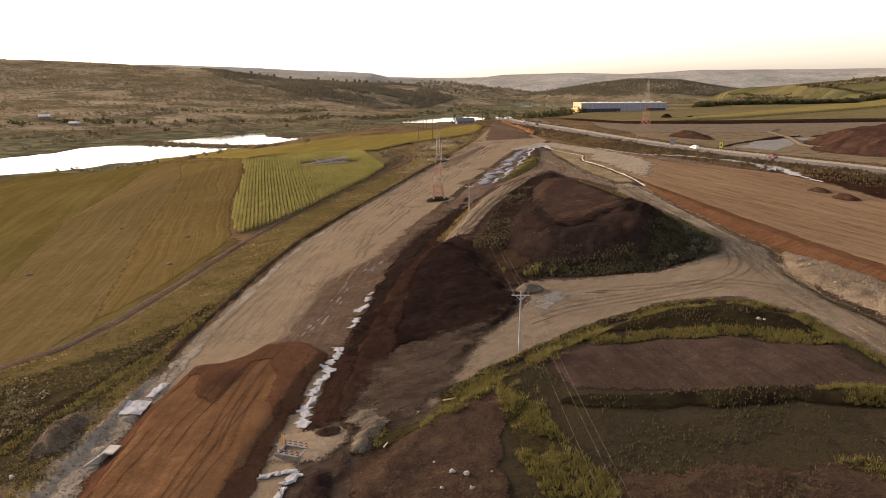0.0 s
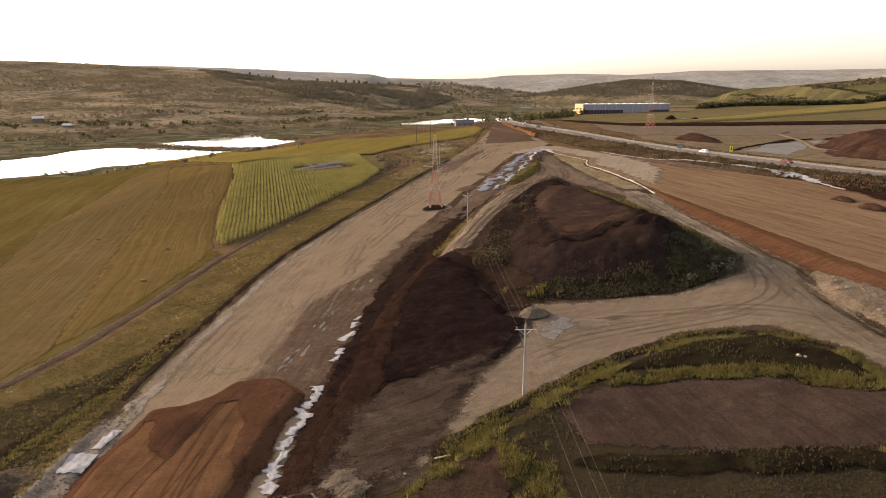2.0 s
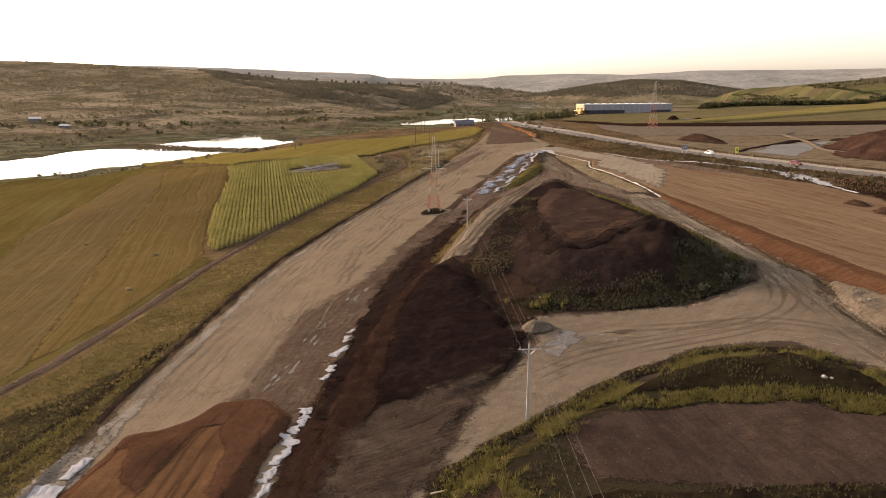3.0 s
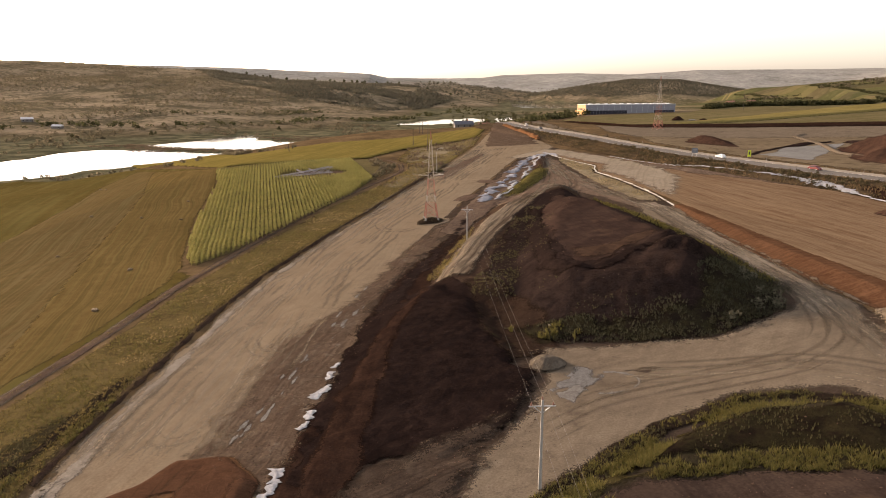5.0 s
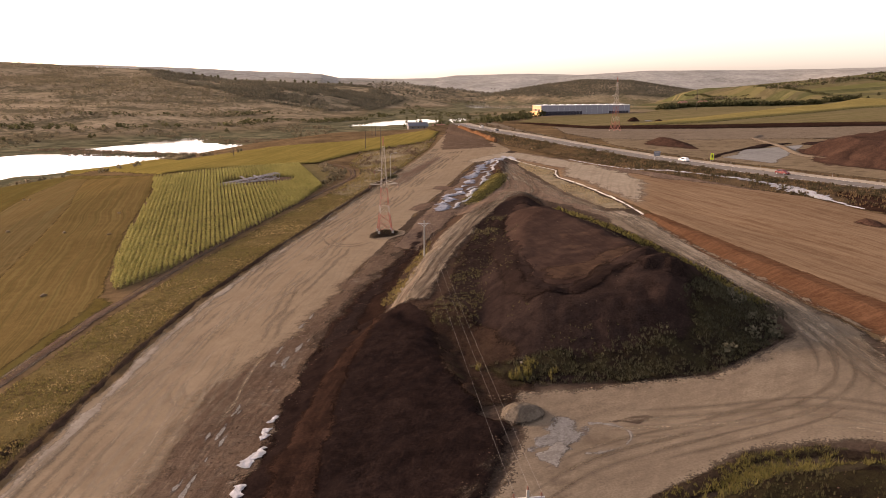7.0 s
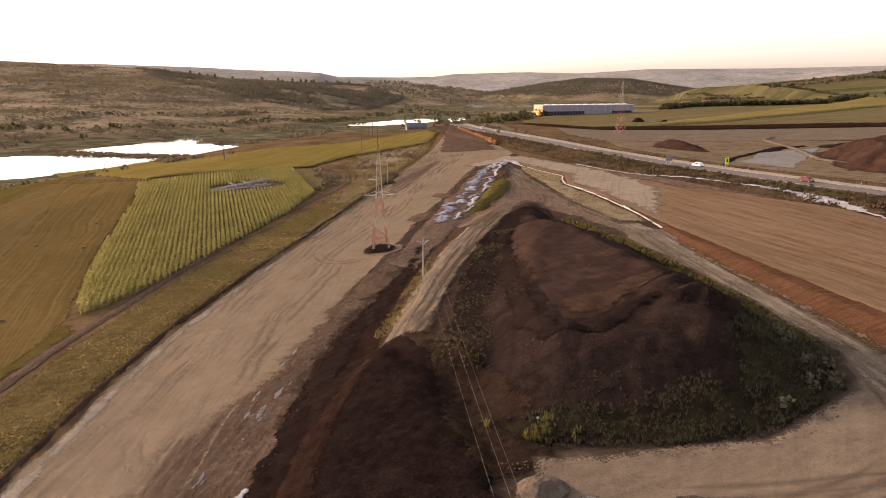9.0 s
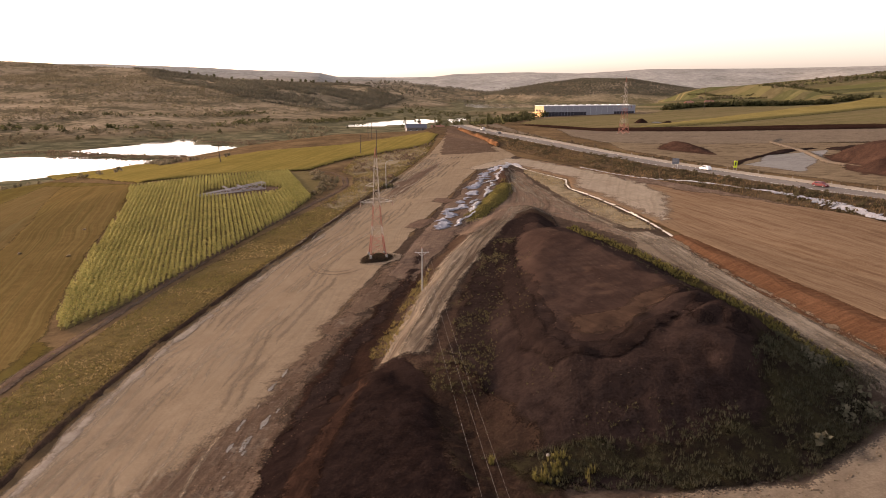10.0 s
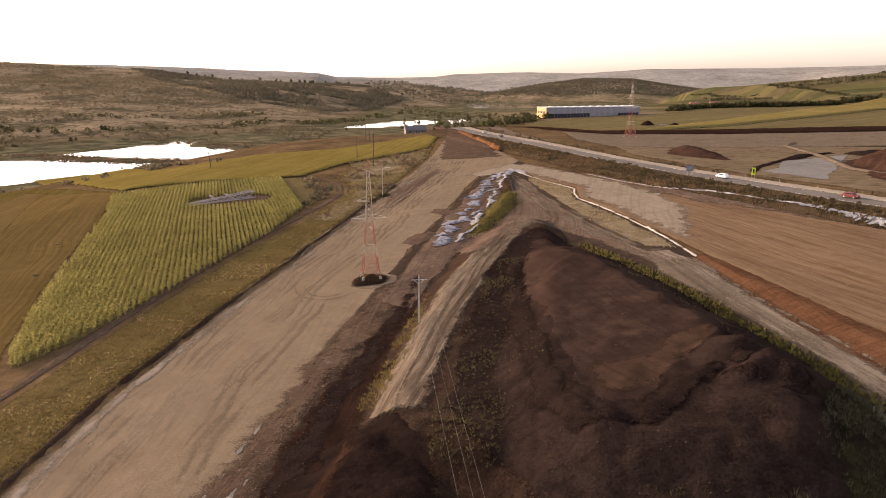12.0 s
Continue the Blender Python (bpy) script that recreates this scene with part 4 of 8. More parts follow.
sheet("pale_lane", ribbon([(62.5, 228), (63.6, 212), (63.8, 190), (64.8, 168), (64.8, 150), (62.0, 134)], 2.9), M_APRON, "pale dusty lane along the foot of the clay cut", "road", res=0.6, edge=0.7, size=4, top=0.2, feather=1.6)
# dark strip along the lower edge of the rubble slope
sheet("rubble_foot", [(66.5, 131), (63.8, 119), (64, 110), (63.8, 104), (65.2, 99), (64.8, 90), (63, 90), (62.6, 99), (61.6, 104), (61.8, 111), (61.8, 119), (64.4, 129)], M_WEEDY, "dark strip of earth at the foot of the rubble", "soil", res=0.5, edge=1.0, size=3, top=0.25, rough=0.2, feather=1.2)
sheet("trampled_dirt", [(-13, 60), (-11, 82), (-9.5, 98), (-3, 105), (6, 110), (13, 117), (16, 123), (13.5, 112), (9, 104), (6.5, 95), (3, 86), (-1, 78), (-5, 71), (-8, 66)], M_TRAMPLED, "trampled brown dirt with pale crumbs", "soil", res=0.5, edge=3.2, size=3.0, top=0.28, slope=0.15, rough=0.3, feather=5.0)
ISLAND = [(95, -30), (80, 40), (57, 76), (55.5, 88), (54.5, 98.5), (49, 107.5), (39, 108.8), (28, 104), (17, 95.5), (8, 88), (2, 80.5), (-4, 72.5), (-9, 62), (-12, 40), (-13, -30)]
island = sheet("soil_island", ISLAND, M_WEEDY, "low soil mound overgrown with green weeds", "soil heap", res=0.8, edge=1.0, kind="", shape=lambda x, y, s: np.minimum(1.0 + 0.5 * fbm(x, y, 9, 3), 0.4 * s))


def on_island(x, y, s):
    return np.minimum(1.0 + 0.5 * fbm(x, y, 9, 3), 0.4 * inside(x, y, ISLAND))


under(island, sheet("bare_plot", [(15.5, 92), (20.5, 95.5), (33, 96), (43, 93), (52.5, 86), (53.5, 78.5), (56, 71.5), (36, 76.5), (16.5, 80)], M_PLATEAU, "bare brown soil plot between grass strips", "soil", res=0.6, edge=1.6, size=4, shape=lambda x, y, s: on_island(x, y, s) + np.minimum(0.16, 0.06 * s), rough=0.0, feather=2.0))
under(island, sheet("topsoil_ridge", [(19, 95.5), (23, 99.5), (28.4, 103), (38.9, 107), (47.5, 106), (52.5, 97.5), (53.8, 89), (52, 89), (43, 95.2), (33, 97.8), (22, 96.6)], M_RIDGEWEED, "low dark topsoil ridge with weeds", "soil heap", res=0.5, edge=1.8, size=4, kind="", shape=lambda x, y, s: on_island(x, y, s) + np.minimum(0.5, 0.2 * s), rough=0.35))
under(island, sheet("topsoil_ridge", [(14, 80), (24, 79), (40, 76.3), (56, 71.5), (66, 62), (56, 66), (40, 72), (22, 74), (14, 76)], M_RIDGEWEED, "low dark topsoil ridge with weeds", "soil heap", res=0.5, edge=2.0, size=4, kind="", shape=lambda x, y, s: on_island(x, y, s) + np.minimum(0.6, 0.25 * s), rough=0.4))
under(island, sheet("bare_slope", [(-9, 70), (0, 78.5), (8, 84), (11, 78), (9, 70), (8, 60), (6, 50), (-10, 50)], M_BANKSOIL, "bare dark earth with scattered stones", "soil", res=0.6, edge=3.0, size=5, shape=lambda x, y, s: on_island(x, y, s) + np.minimum(0.3, 0.2 * s), rough=0.4))
under(island, sheet("bare_slope", [(20, 62), (40, 60), (70, 52), (84, -25), (6, -25), (16, 58)], M_BANKSOIL, "bare brown earth with sparse weeds", "soil", res=0.7, edge=3.0, size=5, shape=lambda x, y, s: on_island(x, y, s) + np.minimum(0.3, 0.15 * s), rough=0.4))

# ---- the clay platform by the highway ----
PLATFORM = [(67.6, 216.8), (67.4, 178.3), (70.6, 138), (74.3, 112), (76, 60), (150, 60), (135, 150), (122, 185), (115.9, 204.9), (114.8, 224.8), (110.5, 255.7), (99.8, 284.6), (86.6, 316.8), (77.2, 350.8), (65.7, 386.6), (57.4, 368.7), (61.6, 338), (68.2, 314), (63.6, 293.7), (66.6, 269.9)]


def platform_shape(x, y, s):
    top = 8.6 + 0.034 * (x - 69) + 0.001 * (y - 218) - ground_z(x, y)
    top = np.maximum(top, 0.3) * (1 - smooth(230, 320, y)) + 0.3 * smooth(230, 320, y)
    return np.minimum(top, (1.25 - 0.8 * (1 - smooth(196, 214, y)) * (1 - smooth(85, 95, x))) * s)


def on_platform(x, y):
    return platform_shape(x, y, inside(x, y, PLATFORM) + 0.22 * fbm(x + 31, y + 7, 7.0, 3))


sheet("cut_slope", [(66.4, 221.5), (66.2, 178), (69.4, 138), (73, 112), (75, 60), (85, 60), (83, 112), (79, 138), (75.5, 178), (71.6, 221.5)], M_CUT, "orange clay cut slope of the platform", "slope", res=0.5, edge=0.0, shape=lambda x, y, s: on_platform(x, y) - 0.05, rough=0.04, feather=0.4)
sheet("clay_platform", [(p[0] + ((2.4, 5.6, 6.0, 6.0, 6.0)[k] if k < 5 else 0.0), p[1]) for k, p in enumerate(PLATFORM)], M_PLATFORM, "ochre rolled clay platform with roller stripes", "earthwork", res=0.8, edge=0.5, size=3, shape=lambda x, y, s: np.maximum(on_platform(x, y), 0.1) + np.minimum(0.1, 0.3 * s), feather=0.3)
sheet("damp_strip", [(85, 318), (92, 300), (99, 284.5), (105.5, 265), (109.5, 252), (111.5, 240), (108, 236), (103, 248), (97, 262), (90, 277), (84.5, 294), (82, 310)], M_SITEBROWN, "dark damp earth along the platform edge", "soil", res=0.8, edge=3.0, size=6, shape=lambda x, y, s: np.maximum(on_platform(x, y), 0.1) + 0.1 + np.minimum(0.2, 0.08 * s), feather=3.0)
sheet("pale_apron", [(35.3, 365.5), (59.5, 389.3), (67.8, 379), (78.4, 346.3), (84.6, 319.6), (88.5, 290), (86, 266), (79, 246), (70, 230), (68.4, 250), (67.3, 270.7), (64.2, 293.4), (68.6, 314.2), (62.6, 338.3), (55.3, 362.4), (43.2, 356.5)], M_APRON, "pale compacted apron joining road and platform", "road", res=0.7, edge=2.4, size=4, shape=lambda x, y, s: np.maximum(on_platform(x, y), 0.1) + np.minimum(0.25, 0.08 * s), feather=5.0)
sheet("crumbled_foot", ribbon([(66.8, 222), (67.0, 192), (68.0, 176), (68.9, 158), (69.8, 138)], 0.5), M_TALUS, "pale crumbled clods along the foot of the cut slope", "soil", res=0.4, edge=0.9, size=2, top=0.5, slope=0.4, rough=0.3)
sheet("rubble_slope", [(69.9, 138), (66, 130), (63.5, 119), (63.8, 110), (63.5, 104), (65, 99), (64.5, 90), (66, 78), (80, 78), (78, 100), (76, 110), (74.4, 119), (73, 128)], M_TALUS, "pale crumbled rubble slope below the clay platform", "slope", res=0.6, edge=1.0, shape=lambda x, y, s: np.minimum(1.6, 0.6 * s), rough=0.7)

# ---- the highway ----
HIGHWAY = [(175, 130), (142.5, 216.6), (129.5, 253.3), (118.8, 302.2), (109, 345.5), (100.1, 380.4), (85.8, 456.5), (73, 514.9), (63.6, 571.1), (60.1, 610.8), (62, 700), (90, 820), (110, 950)]


def beside(line, off):
    """The line moved sideways, to its right."""
    out = []
    for k, p in enumerate(line):
        d = (Vector(line[min(len(line) - 1, k + 1)]) - Vector(line[max(0, k - 1)])).normalized()
        out.append((p[0] + d.y * off, p[1] - d.x * off))
    return out


sheet("highway_bank", ribbon(beside(HIGHWAY, -7.5), 18.0), M_BANKTURF, "brown grassy embankment of the highway", "embankment", res=1.2, edge=1.2, shape=lambda x, y, s: np.minimum(1.3, 0.32 * s), rough=0.2)
sheet("highway_shoulder", ribbon(beside(HIGHWAY, 3.9), 3.0), M_SHOULDER, "pale gravel shoulder of the highway", "road", res=0.8, edge=0.3, size=3, shape=lambda x, y, s: np.minimum(1.66, 0.5 * s + 1.4), feather=0.7)
sheet("highway", ribbon(beside(HIGHWAY, -2.4), 3.7), M_ASPHALT, "grey two lane asphalt highway", "road", res=0.8, edge=0.0, shape=lambda x, y, s: np.minimum(1.68, 0.5 * s + 1.3), feather=0.12)
sheet("rut_road", [(32, 426.9), (43.1, 533.3), (50.2, 590), (57.3, 592.9), (60.4, 544.8), (61.5, 451.2), (60.4, 415.9), (47.1, 417.1)], M_RUTS, "rutted muddy stretch of unfinished road", "road", res=1.0, edge=2.5, top=0.3, rough=0.2)
sheet("cut_bank", [(54.4, 562), (57.2, 510), (60.2, 470), (62.2, 438), (65, 440), (63.6, 476), (61.4, 512), (59, 564)], M_CLAYWALL, "orange clay wall cut below the highway", "slope", res=0.5, edge=0.5, size=3, shape=lambda x, y, s: np.minimum(2.4 + 0.9 * fbm(x, y, 6, 3), 2.4 * s), rough=0.9, feather=0.5)
sheet("dirt_stain", [(19.6, 301.6), (25.4, 298.7), (27.5, 292.9), (22.5, 288.7), (18.6, 294)], M_TRACK, "dark damp earth patch on the haul road", "soil", res=0.5, edge=1.0, top=0.35, slope=0.15, rough=0.15)
sheet("dirt_stain", [(8.9, 258.8), (12.8, 268), (18.7, 271), (19.7, 264.3), (13.9, 255.3)], M_TRACK, "dark damp earth patch on the haul road", "soil", res=0.5, edge=1.2, top=0.35, slope=0.15, rough=0.15)
sheet("dry_strip", [(6.9, 337), (27.3, 394.5), (30.2, 390.8), (15.6, 332.8), (7.9, 307), (4.1, 308.5)], M_TRACK, "brown dry strip along the haul road", "soil", res=0.8, edge=0.8, top=0.3, slope=0.15)
sheet("green_hump", [(25.7, 256.5), (30.6, 260.6), (36.5, 272.2), (44.4, 291.7), (49.3, 312.5), (46.3, 322.8), (39.3, 303.8), (31.5, 281.2), (25.6, 266.9)], M_HUMPTURF, "narrow grass covered spoil hump", "soil heap", res=0.6, edge=0.6, soft=1.5, shape=lambda x, y, s: 2.0 * smooth(-0.5, 4, s) - 0.1, kind="", rough=0.2, base=lambda x, y: ground_z(x, y) + np.maximum(on_bank(x, y), 0))
sheet("spoil_heap", [(42.3, 313.7), (49.3, 314.6), (54.3, 341.5), (55.4, 364.4), (49.2, 361.3), (45.3, 340.4)], M_REDHEAP, "red brown spoil heap beside the drain", "soil heap", res=0.6, edge=0.8, soft=1.5, shape=lambda x, y, s: 1.8 * smooth(-0.5, 4, s) - 0.1, kind="", rough=0.4)
sheet("dry_verge", [(59.1, 349.4), (66.7, 313.9), (62.6, 292.4), (65.6, 268.7), (67.7, 227.3), (60.7, 231.3), (57.6, 255.6), (56.5, 301.8), (56.4, 337)], M_STRAWTURF, "dry straw coloured verge below the liner", "grass", res=0.8, edge=0.8, top=0.25, rough=0.15)

sheet("damp_bank", [(117, 222), (116.5, 207), (115, 190), (115, 168), (124, 150), (140, 150), (134, 180), (131, 204), (127, 220), (122, 229)], M_DARKBAND, "dark red brown earth below the highway bank", "soil", res=0.8, edge=2.5, size=5, top=0.3, slope=0.15, rough=0.4, feather=3.0)
for mound in ([(104.5, 196), (109.5, 197), (111, 190), (109, 186), (105.5, 189)], [(105, 185), (109.5, 187), (112, 180), (111, 175.5), (107, 175), (104.6, 179)]):
    sheet("spoil_heap", mound, M_REDHEAP, "small red brown spoil heap on the clay platform", "soil heap", res=0.45, edge=0.8, size=3, soft=1.0, shape=lambda x, y, s: np.maximum(on_platform(x, y), 0.1) + 1.5 * smooth(-0.4, 2.6, s) - 0.1, kind="", rough=0.4)

# ---- across the highway ----
sheet("earth_lot", [(123, 471.3), (157.3, 430.5), (204.5, 420.8), (262.1, 386.1), (346.2, 342.1), (329.6, 199.9), (176, 190), (150, 256), (137, 306), (125, 358), (116, 404)], M_DRYTURF, "dry cleared lot with thin grass", "earthwork", res=2.0, edge=2.0, top=0.4, slope=0.2, feather=4)
sheet("pale_lot", [(118, 545), (143, 513), (202, 491), (318, 475), (420, 442), (400, 405), (314.8, 392.5), (256.8, 399.7), (199.4, 409), (157.2, 417), (134.8, 428), (119, 440), (112, 480)], M_GRAVEL, "pale levelled dirt lot", "earthwork", res=1.5, edge=1.5, top=0.6, slope=0.2, feather=4)
sheet("service_yard", [(70, 640), (74, 600), (78, 560), (83, 530), (89, 500), (97, 468), (101, 474), (96, 505), (93, 540), (92, 580), (88, 625), (80, 650)], M_GRAVEL, "pale dirt yard beside the highway", "earthwork", res=1.0, edge=1.5, size=8, top=0.5, slope=0.2, feather=2.5)
sheet("crushed_stone_lot", [(141.2, 334), (151.8, 342), (165, 362), (179, 366), (203, 376), (201, 371), (193, 361), (181, 345), (170, 331), (160, 319), (152, 308), (148, 306), (146, 316), (144, 325)], M_GREYLOT, "grey crushed stone yard", "earthwork", res=0.8, edge=1.2, size=9, top=0.35, slope=0.3, feather=2)
# shade under the drop round the yard, laid as dark soil strips
sheet("cutting_shade", [(136, 333), (143, 344), (166, 366), (181, 380), (200, 386), (203, 381), (185, 372), (178, 366), (165, 359), (150, 345), (139, 331)], M_DARK, "dark strip painting the shade under the yard edge", "slope", res=1.0, edge=1.2, top=0.9, slope=0.35, rough=0.3)
sheet("cutting_shade", [(205.7, 365.4), (216.1, 365.2), (262.4, 375.9), (262.2, 384.1), (214.9, 379.8), (201.2, 377.7)], M_DARK, "dark strip painting the shade under the yard edge", "slope", res=1.0, edge=1.0, top=1.8, slope=0.8, rough=0.3)
sheet("yard_track", ribbon([(209.7, 428.2), (197.1, 413.5), (186.6, 365.1), (173.6, 328.9), (174.1, 308), (186.7, 287.1), (202.8, 264.5)], 2.2), M_GRAVEL, "pale dirt track winding through the yard", "track", res=0.9, edge=0.5, top=1.25, slope=0.9)
sheet("spoil_heap", [(131.6, 398.8), (146.8, 426.3), (157.2, 420.7), (157.2, 402.9), (147.9, 365.4), (140.7, 376.2)], M_REDHEAP, "low red brown spoil heap", "soil heap", res=1.0, edge=1.5, soft=2, shape=lambda x, y, s: 3.4 * smooth(-1, 10, s) - 0.2, kind="", rough=0.5)
sheet("spoil_heap", [(173.4, 325.4), (186.6, 357.8), (215.1, 365.3), (262.1, 371.4), (304, 341.9), (276.8, 264.9), (228.5, 236), (186, 246), (168, 272), (162, 292), (165, 312)], M_REDHEAP, "large red brown spoil heap", "soil heap", res=1.2, edge=2.5, soft=3, shape=lambda x, y, s: (8.0 + 3.0 * fbm(x, y, 25, 2)) * smooth(-1, 18, s) - 0.4, kind="", rough=1.0)
sheet("topsoil_windrow", [(102.4, 598.1), (123, 571.2), (143.2, 534.9), (219, 516.9), (324.1, 507.2), (420, 470), (420, 440), (318, 474), (202, 490), (143, 512), (117, 560)], M_DARKBAND, "long dark windrow of stripped topsoil", "soil heap", res=2.0, edge=1.5, top=1.4, slope=0.4)
sheet("olive_field", [(107, 606.9), (145.3, 539), (219, 520.1), (420, 474), (560, 560), (520, 780), (330, 790), (280.5, 756.8), (240.8, 697.1), (148.1, 676.9), (125.8, 649.8)], M_OLIVEFIELD, "olive stubble field with mowing lines", "field", res=4.0, edge=2.0, top=0.7, slope=0.3)
sheet("yellow_strip", [(163.2, 523.4), (252.3, 591.9), (368.3, 694.5), (520, 800), (560, 740), (430.8, 672.5), (315.2, 594.7), (229.3, 540.7)], M_STRIP, "yellow green strip of standing crop", "field", res=2.5, edge=1.0, top=2.2, slope=0.9)

for heap_xy, heap_r, heap_h, heap_m, heap_l in (((189, 574), 6.0, 3.4, M_DARKBAND, "dark cone of topsoil in the stubble field"), ((206, 567), 4.5, 2.2, M_DARKBAND, "small dark soil heap in the stubble field"), ((199, 571), 4.5, 1.3, M_GREYLOT, "low grey rubble heap in the stubble field")):
    sheet("field_heap", [(heap_xy[0] + heap_r * math.cos(q * 0.785), heap_xy[1] + heap_r * math.sin(q * 0.785)) for q in range(8)], heap_m, heap_l, "soil heap", res=0.8, edge=1.0, size=3, soft=1.0, kind="", shape=lambda x, y, s: 0.7 + heap_h * smooth(-0.5, heap_r * 0.8, s), rough=0.3, feather=0.8)


# ---- vegetation ----
M_CORN = leaf("maize_leaf", (0.205, 0.187, 0.064), 9.0, 0.28)
M_GRASS_DRY = leaf("dry_grass_blade", (0.15, 0.115, 0.044), 5.0, 0.3)
M_GRASS = leaf("green_grass_blade", (0.075, 0.066, 0.032), 5.0, 0.3)
M_GRASS_BRIGHT = leaf("bright_grass_blade", (0.122, 0.106, 0.034), 3.0, 0.35)
M_WEED = leaf("dark_weed_leaf", (0.07, 0.062, 0.031), 4.0, 0.35)
M_SCRUB = leaf("scrub_leaf", (0.12, 0.10, 0.063), 40.0, 0.25)
M_LEAF = leaf("tree_leaf", (0.060, 0.058, 0.026), 6.0, 0.35)
M_WOODLEAF = leaf("wood_leaf", (0.10, 0.09, 0.064), 60.0, 0.15)
M_REED = leaf("brown_reed", (0.105, 0.076, 0.05), 20.0, 0.3)
M_STRAW = leaf("bleached_straw_blade", (0.27, 0.20, 0.10), 5.0, 0.3)
M_BARK = plain("brown_bark", (0.09, 0.065, 0.045), 0.9, vary=0.3, size=0.4)
rng = np.random.RandomState(11)


def points_in(poly, per_m2, margin=0.0, patch=0.0, patch_size=8.0):
    """Random places inside a plan polygon; patch above 0 thins them into clumps."""
    px, py = [p[0] for p in poly], [p[1] for p in poly]
    n = int((max(px) - min(px)) * (max(py) - min(py)) * per_m2)
    x, y = rng.uniform(min(px), max(px), n), rng.uniform(min(py), max(py), n)
    ok = inside(x, y, poly) > margin
    if patch:
        ok &= fbm(x + 200, y + 40, patch_size, 3) > rng.uniform(-0.5, 0.5, n) * 0.3 + (patch - 0.5)
    return x[ok], y[ok]


def tufts(name, x, y, material, label, category="grass", height=(0.35, 0.8), blades=6, width=0.16, splay=0.35):
    """Clumps of leaning blades on the earth, one mesh of kind stuff."""
    z = surface_z(x, y)
    n = len(x)
    k = n * blades
    bx, by, bz = (np.repeat(v, blades) for v in (x, y, z))
    h = np.repeat(rng.uniform(*height, n), blades) * rng.uniform(0.6, 1.1, k)
    a = rng.uniform(0, 2 * np.pi, k)
    r = h * splay * rng.uniform(0.1, 1.0, k)
    ox, oy = np.cos(a), np.sin(a)
    w = width * (0.6 + 0.5 * h) * rng.uniform(0.6, 1.3, k)
    c = np.stack([bx + ox * r * 0.5, by + oy * r * 0.5, bz - 0.05], -1)
    side = np.stack([-oy * w, ox * w, np.zeros(k)], -1)
    tip = np.stack([bx + ox * r * 1.8, by + oy * r * 1.8, bz + h], -1)
    verts = np.stack([c - side * 1.2, c + side * 1.2, tip], 1).reshape(-1, 3)
    faces = np.arange(k)[:, None] * 3 + np.array([[0, 1, 2]])
    tagged(part(name, quick_mesh(name, verts, faces), material), label, category, kind="stuff")


def clump(centres, radii, per, leaf, squash=0.75):
    """Leaf quads scattered through ellipsoids: verts, faces."""
    n = len(centres)
    k = n * per
    d = rng.normal(size=(k, 3))
    d /= np.linalg.norm(d, axis=1)[:, None]
    d *= (rng.uniform(0.35, 1.0, k) ** 0.5)[:, None]
    d[:, 2] *= squash
    c = np.repeat(np.asarray(centres), per, 0) + d * np.repeat(np.asarray(radii), per)[:, None]
    u, v = rng.normal(size=(k, 3)), rng.normal(size=(k, 3))
    u /= np.linalg.norm(u, axis=1)[:, None]
    v -= (u * v).sum(1)[:, None] * u
    v /= np.linalg.norm(v, axis=1)[:, None]
    s = (leaf * np.repeat(np.asarray(radii), per) * rng.uniform(0.6, 1.3, k))[:, None]
    verts = np.stack([c - u * s, c + v * s * 0.7, c + u * s, c - v * s * 0.7], 1).reshape(-1, 3)
    return verts, np.arange(k)[:, None] * 4 + np.array([[0, 1, 2, 3]])


def bushes(name, x, y, radius, material, label, category="scrub", per=16, leaf=0.42, z=None):
    z = surface_z(x, y) if z is None else z
    r = rng.uniform(*radius, len(x))
    verts, faces = clump(np.stack([x, y, z + 0.55 * r], -1), r, per, leaf)
    tagged(part(name, quick_mesh(name, verts, faces), material), label, category, kind="stuff")


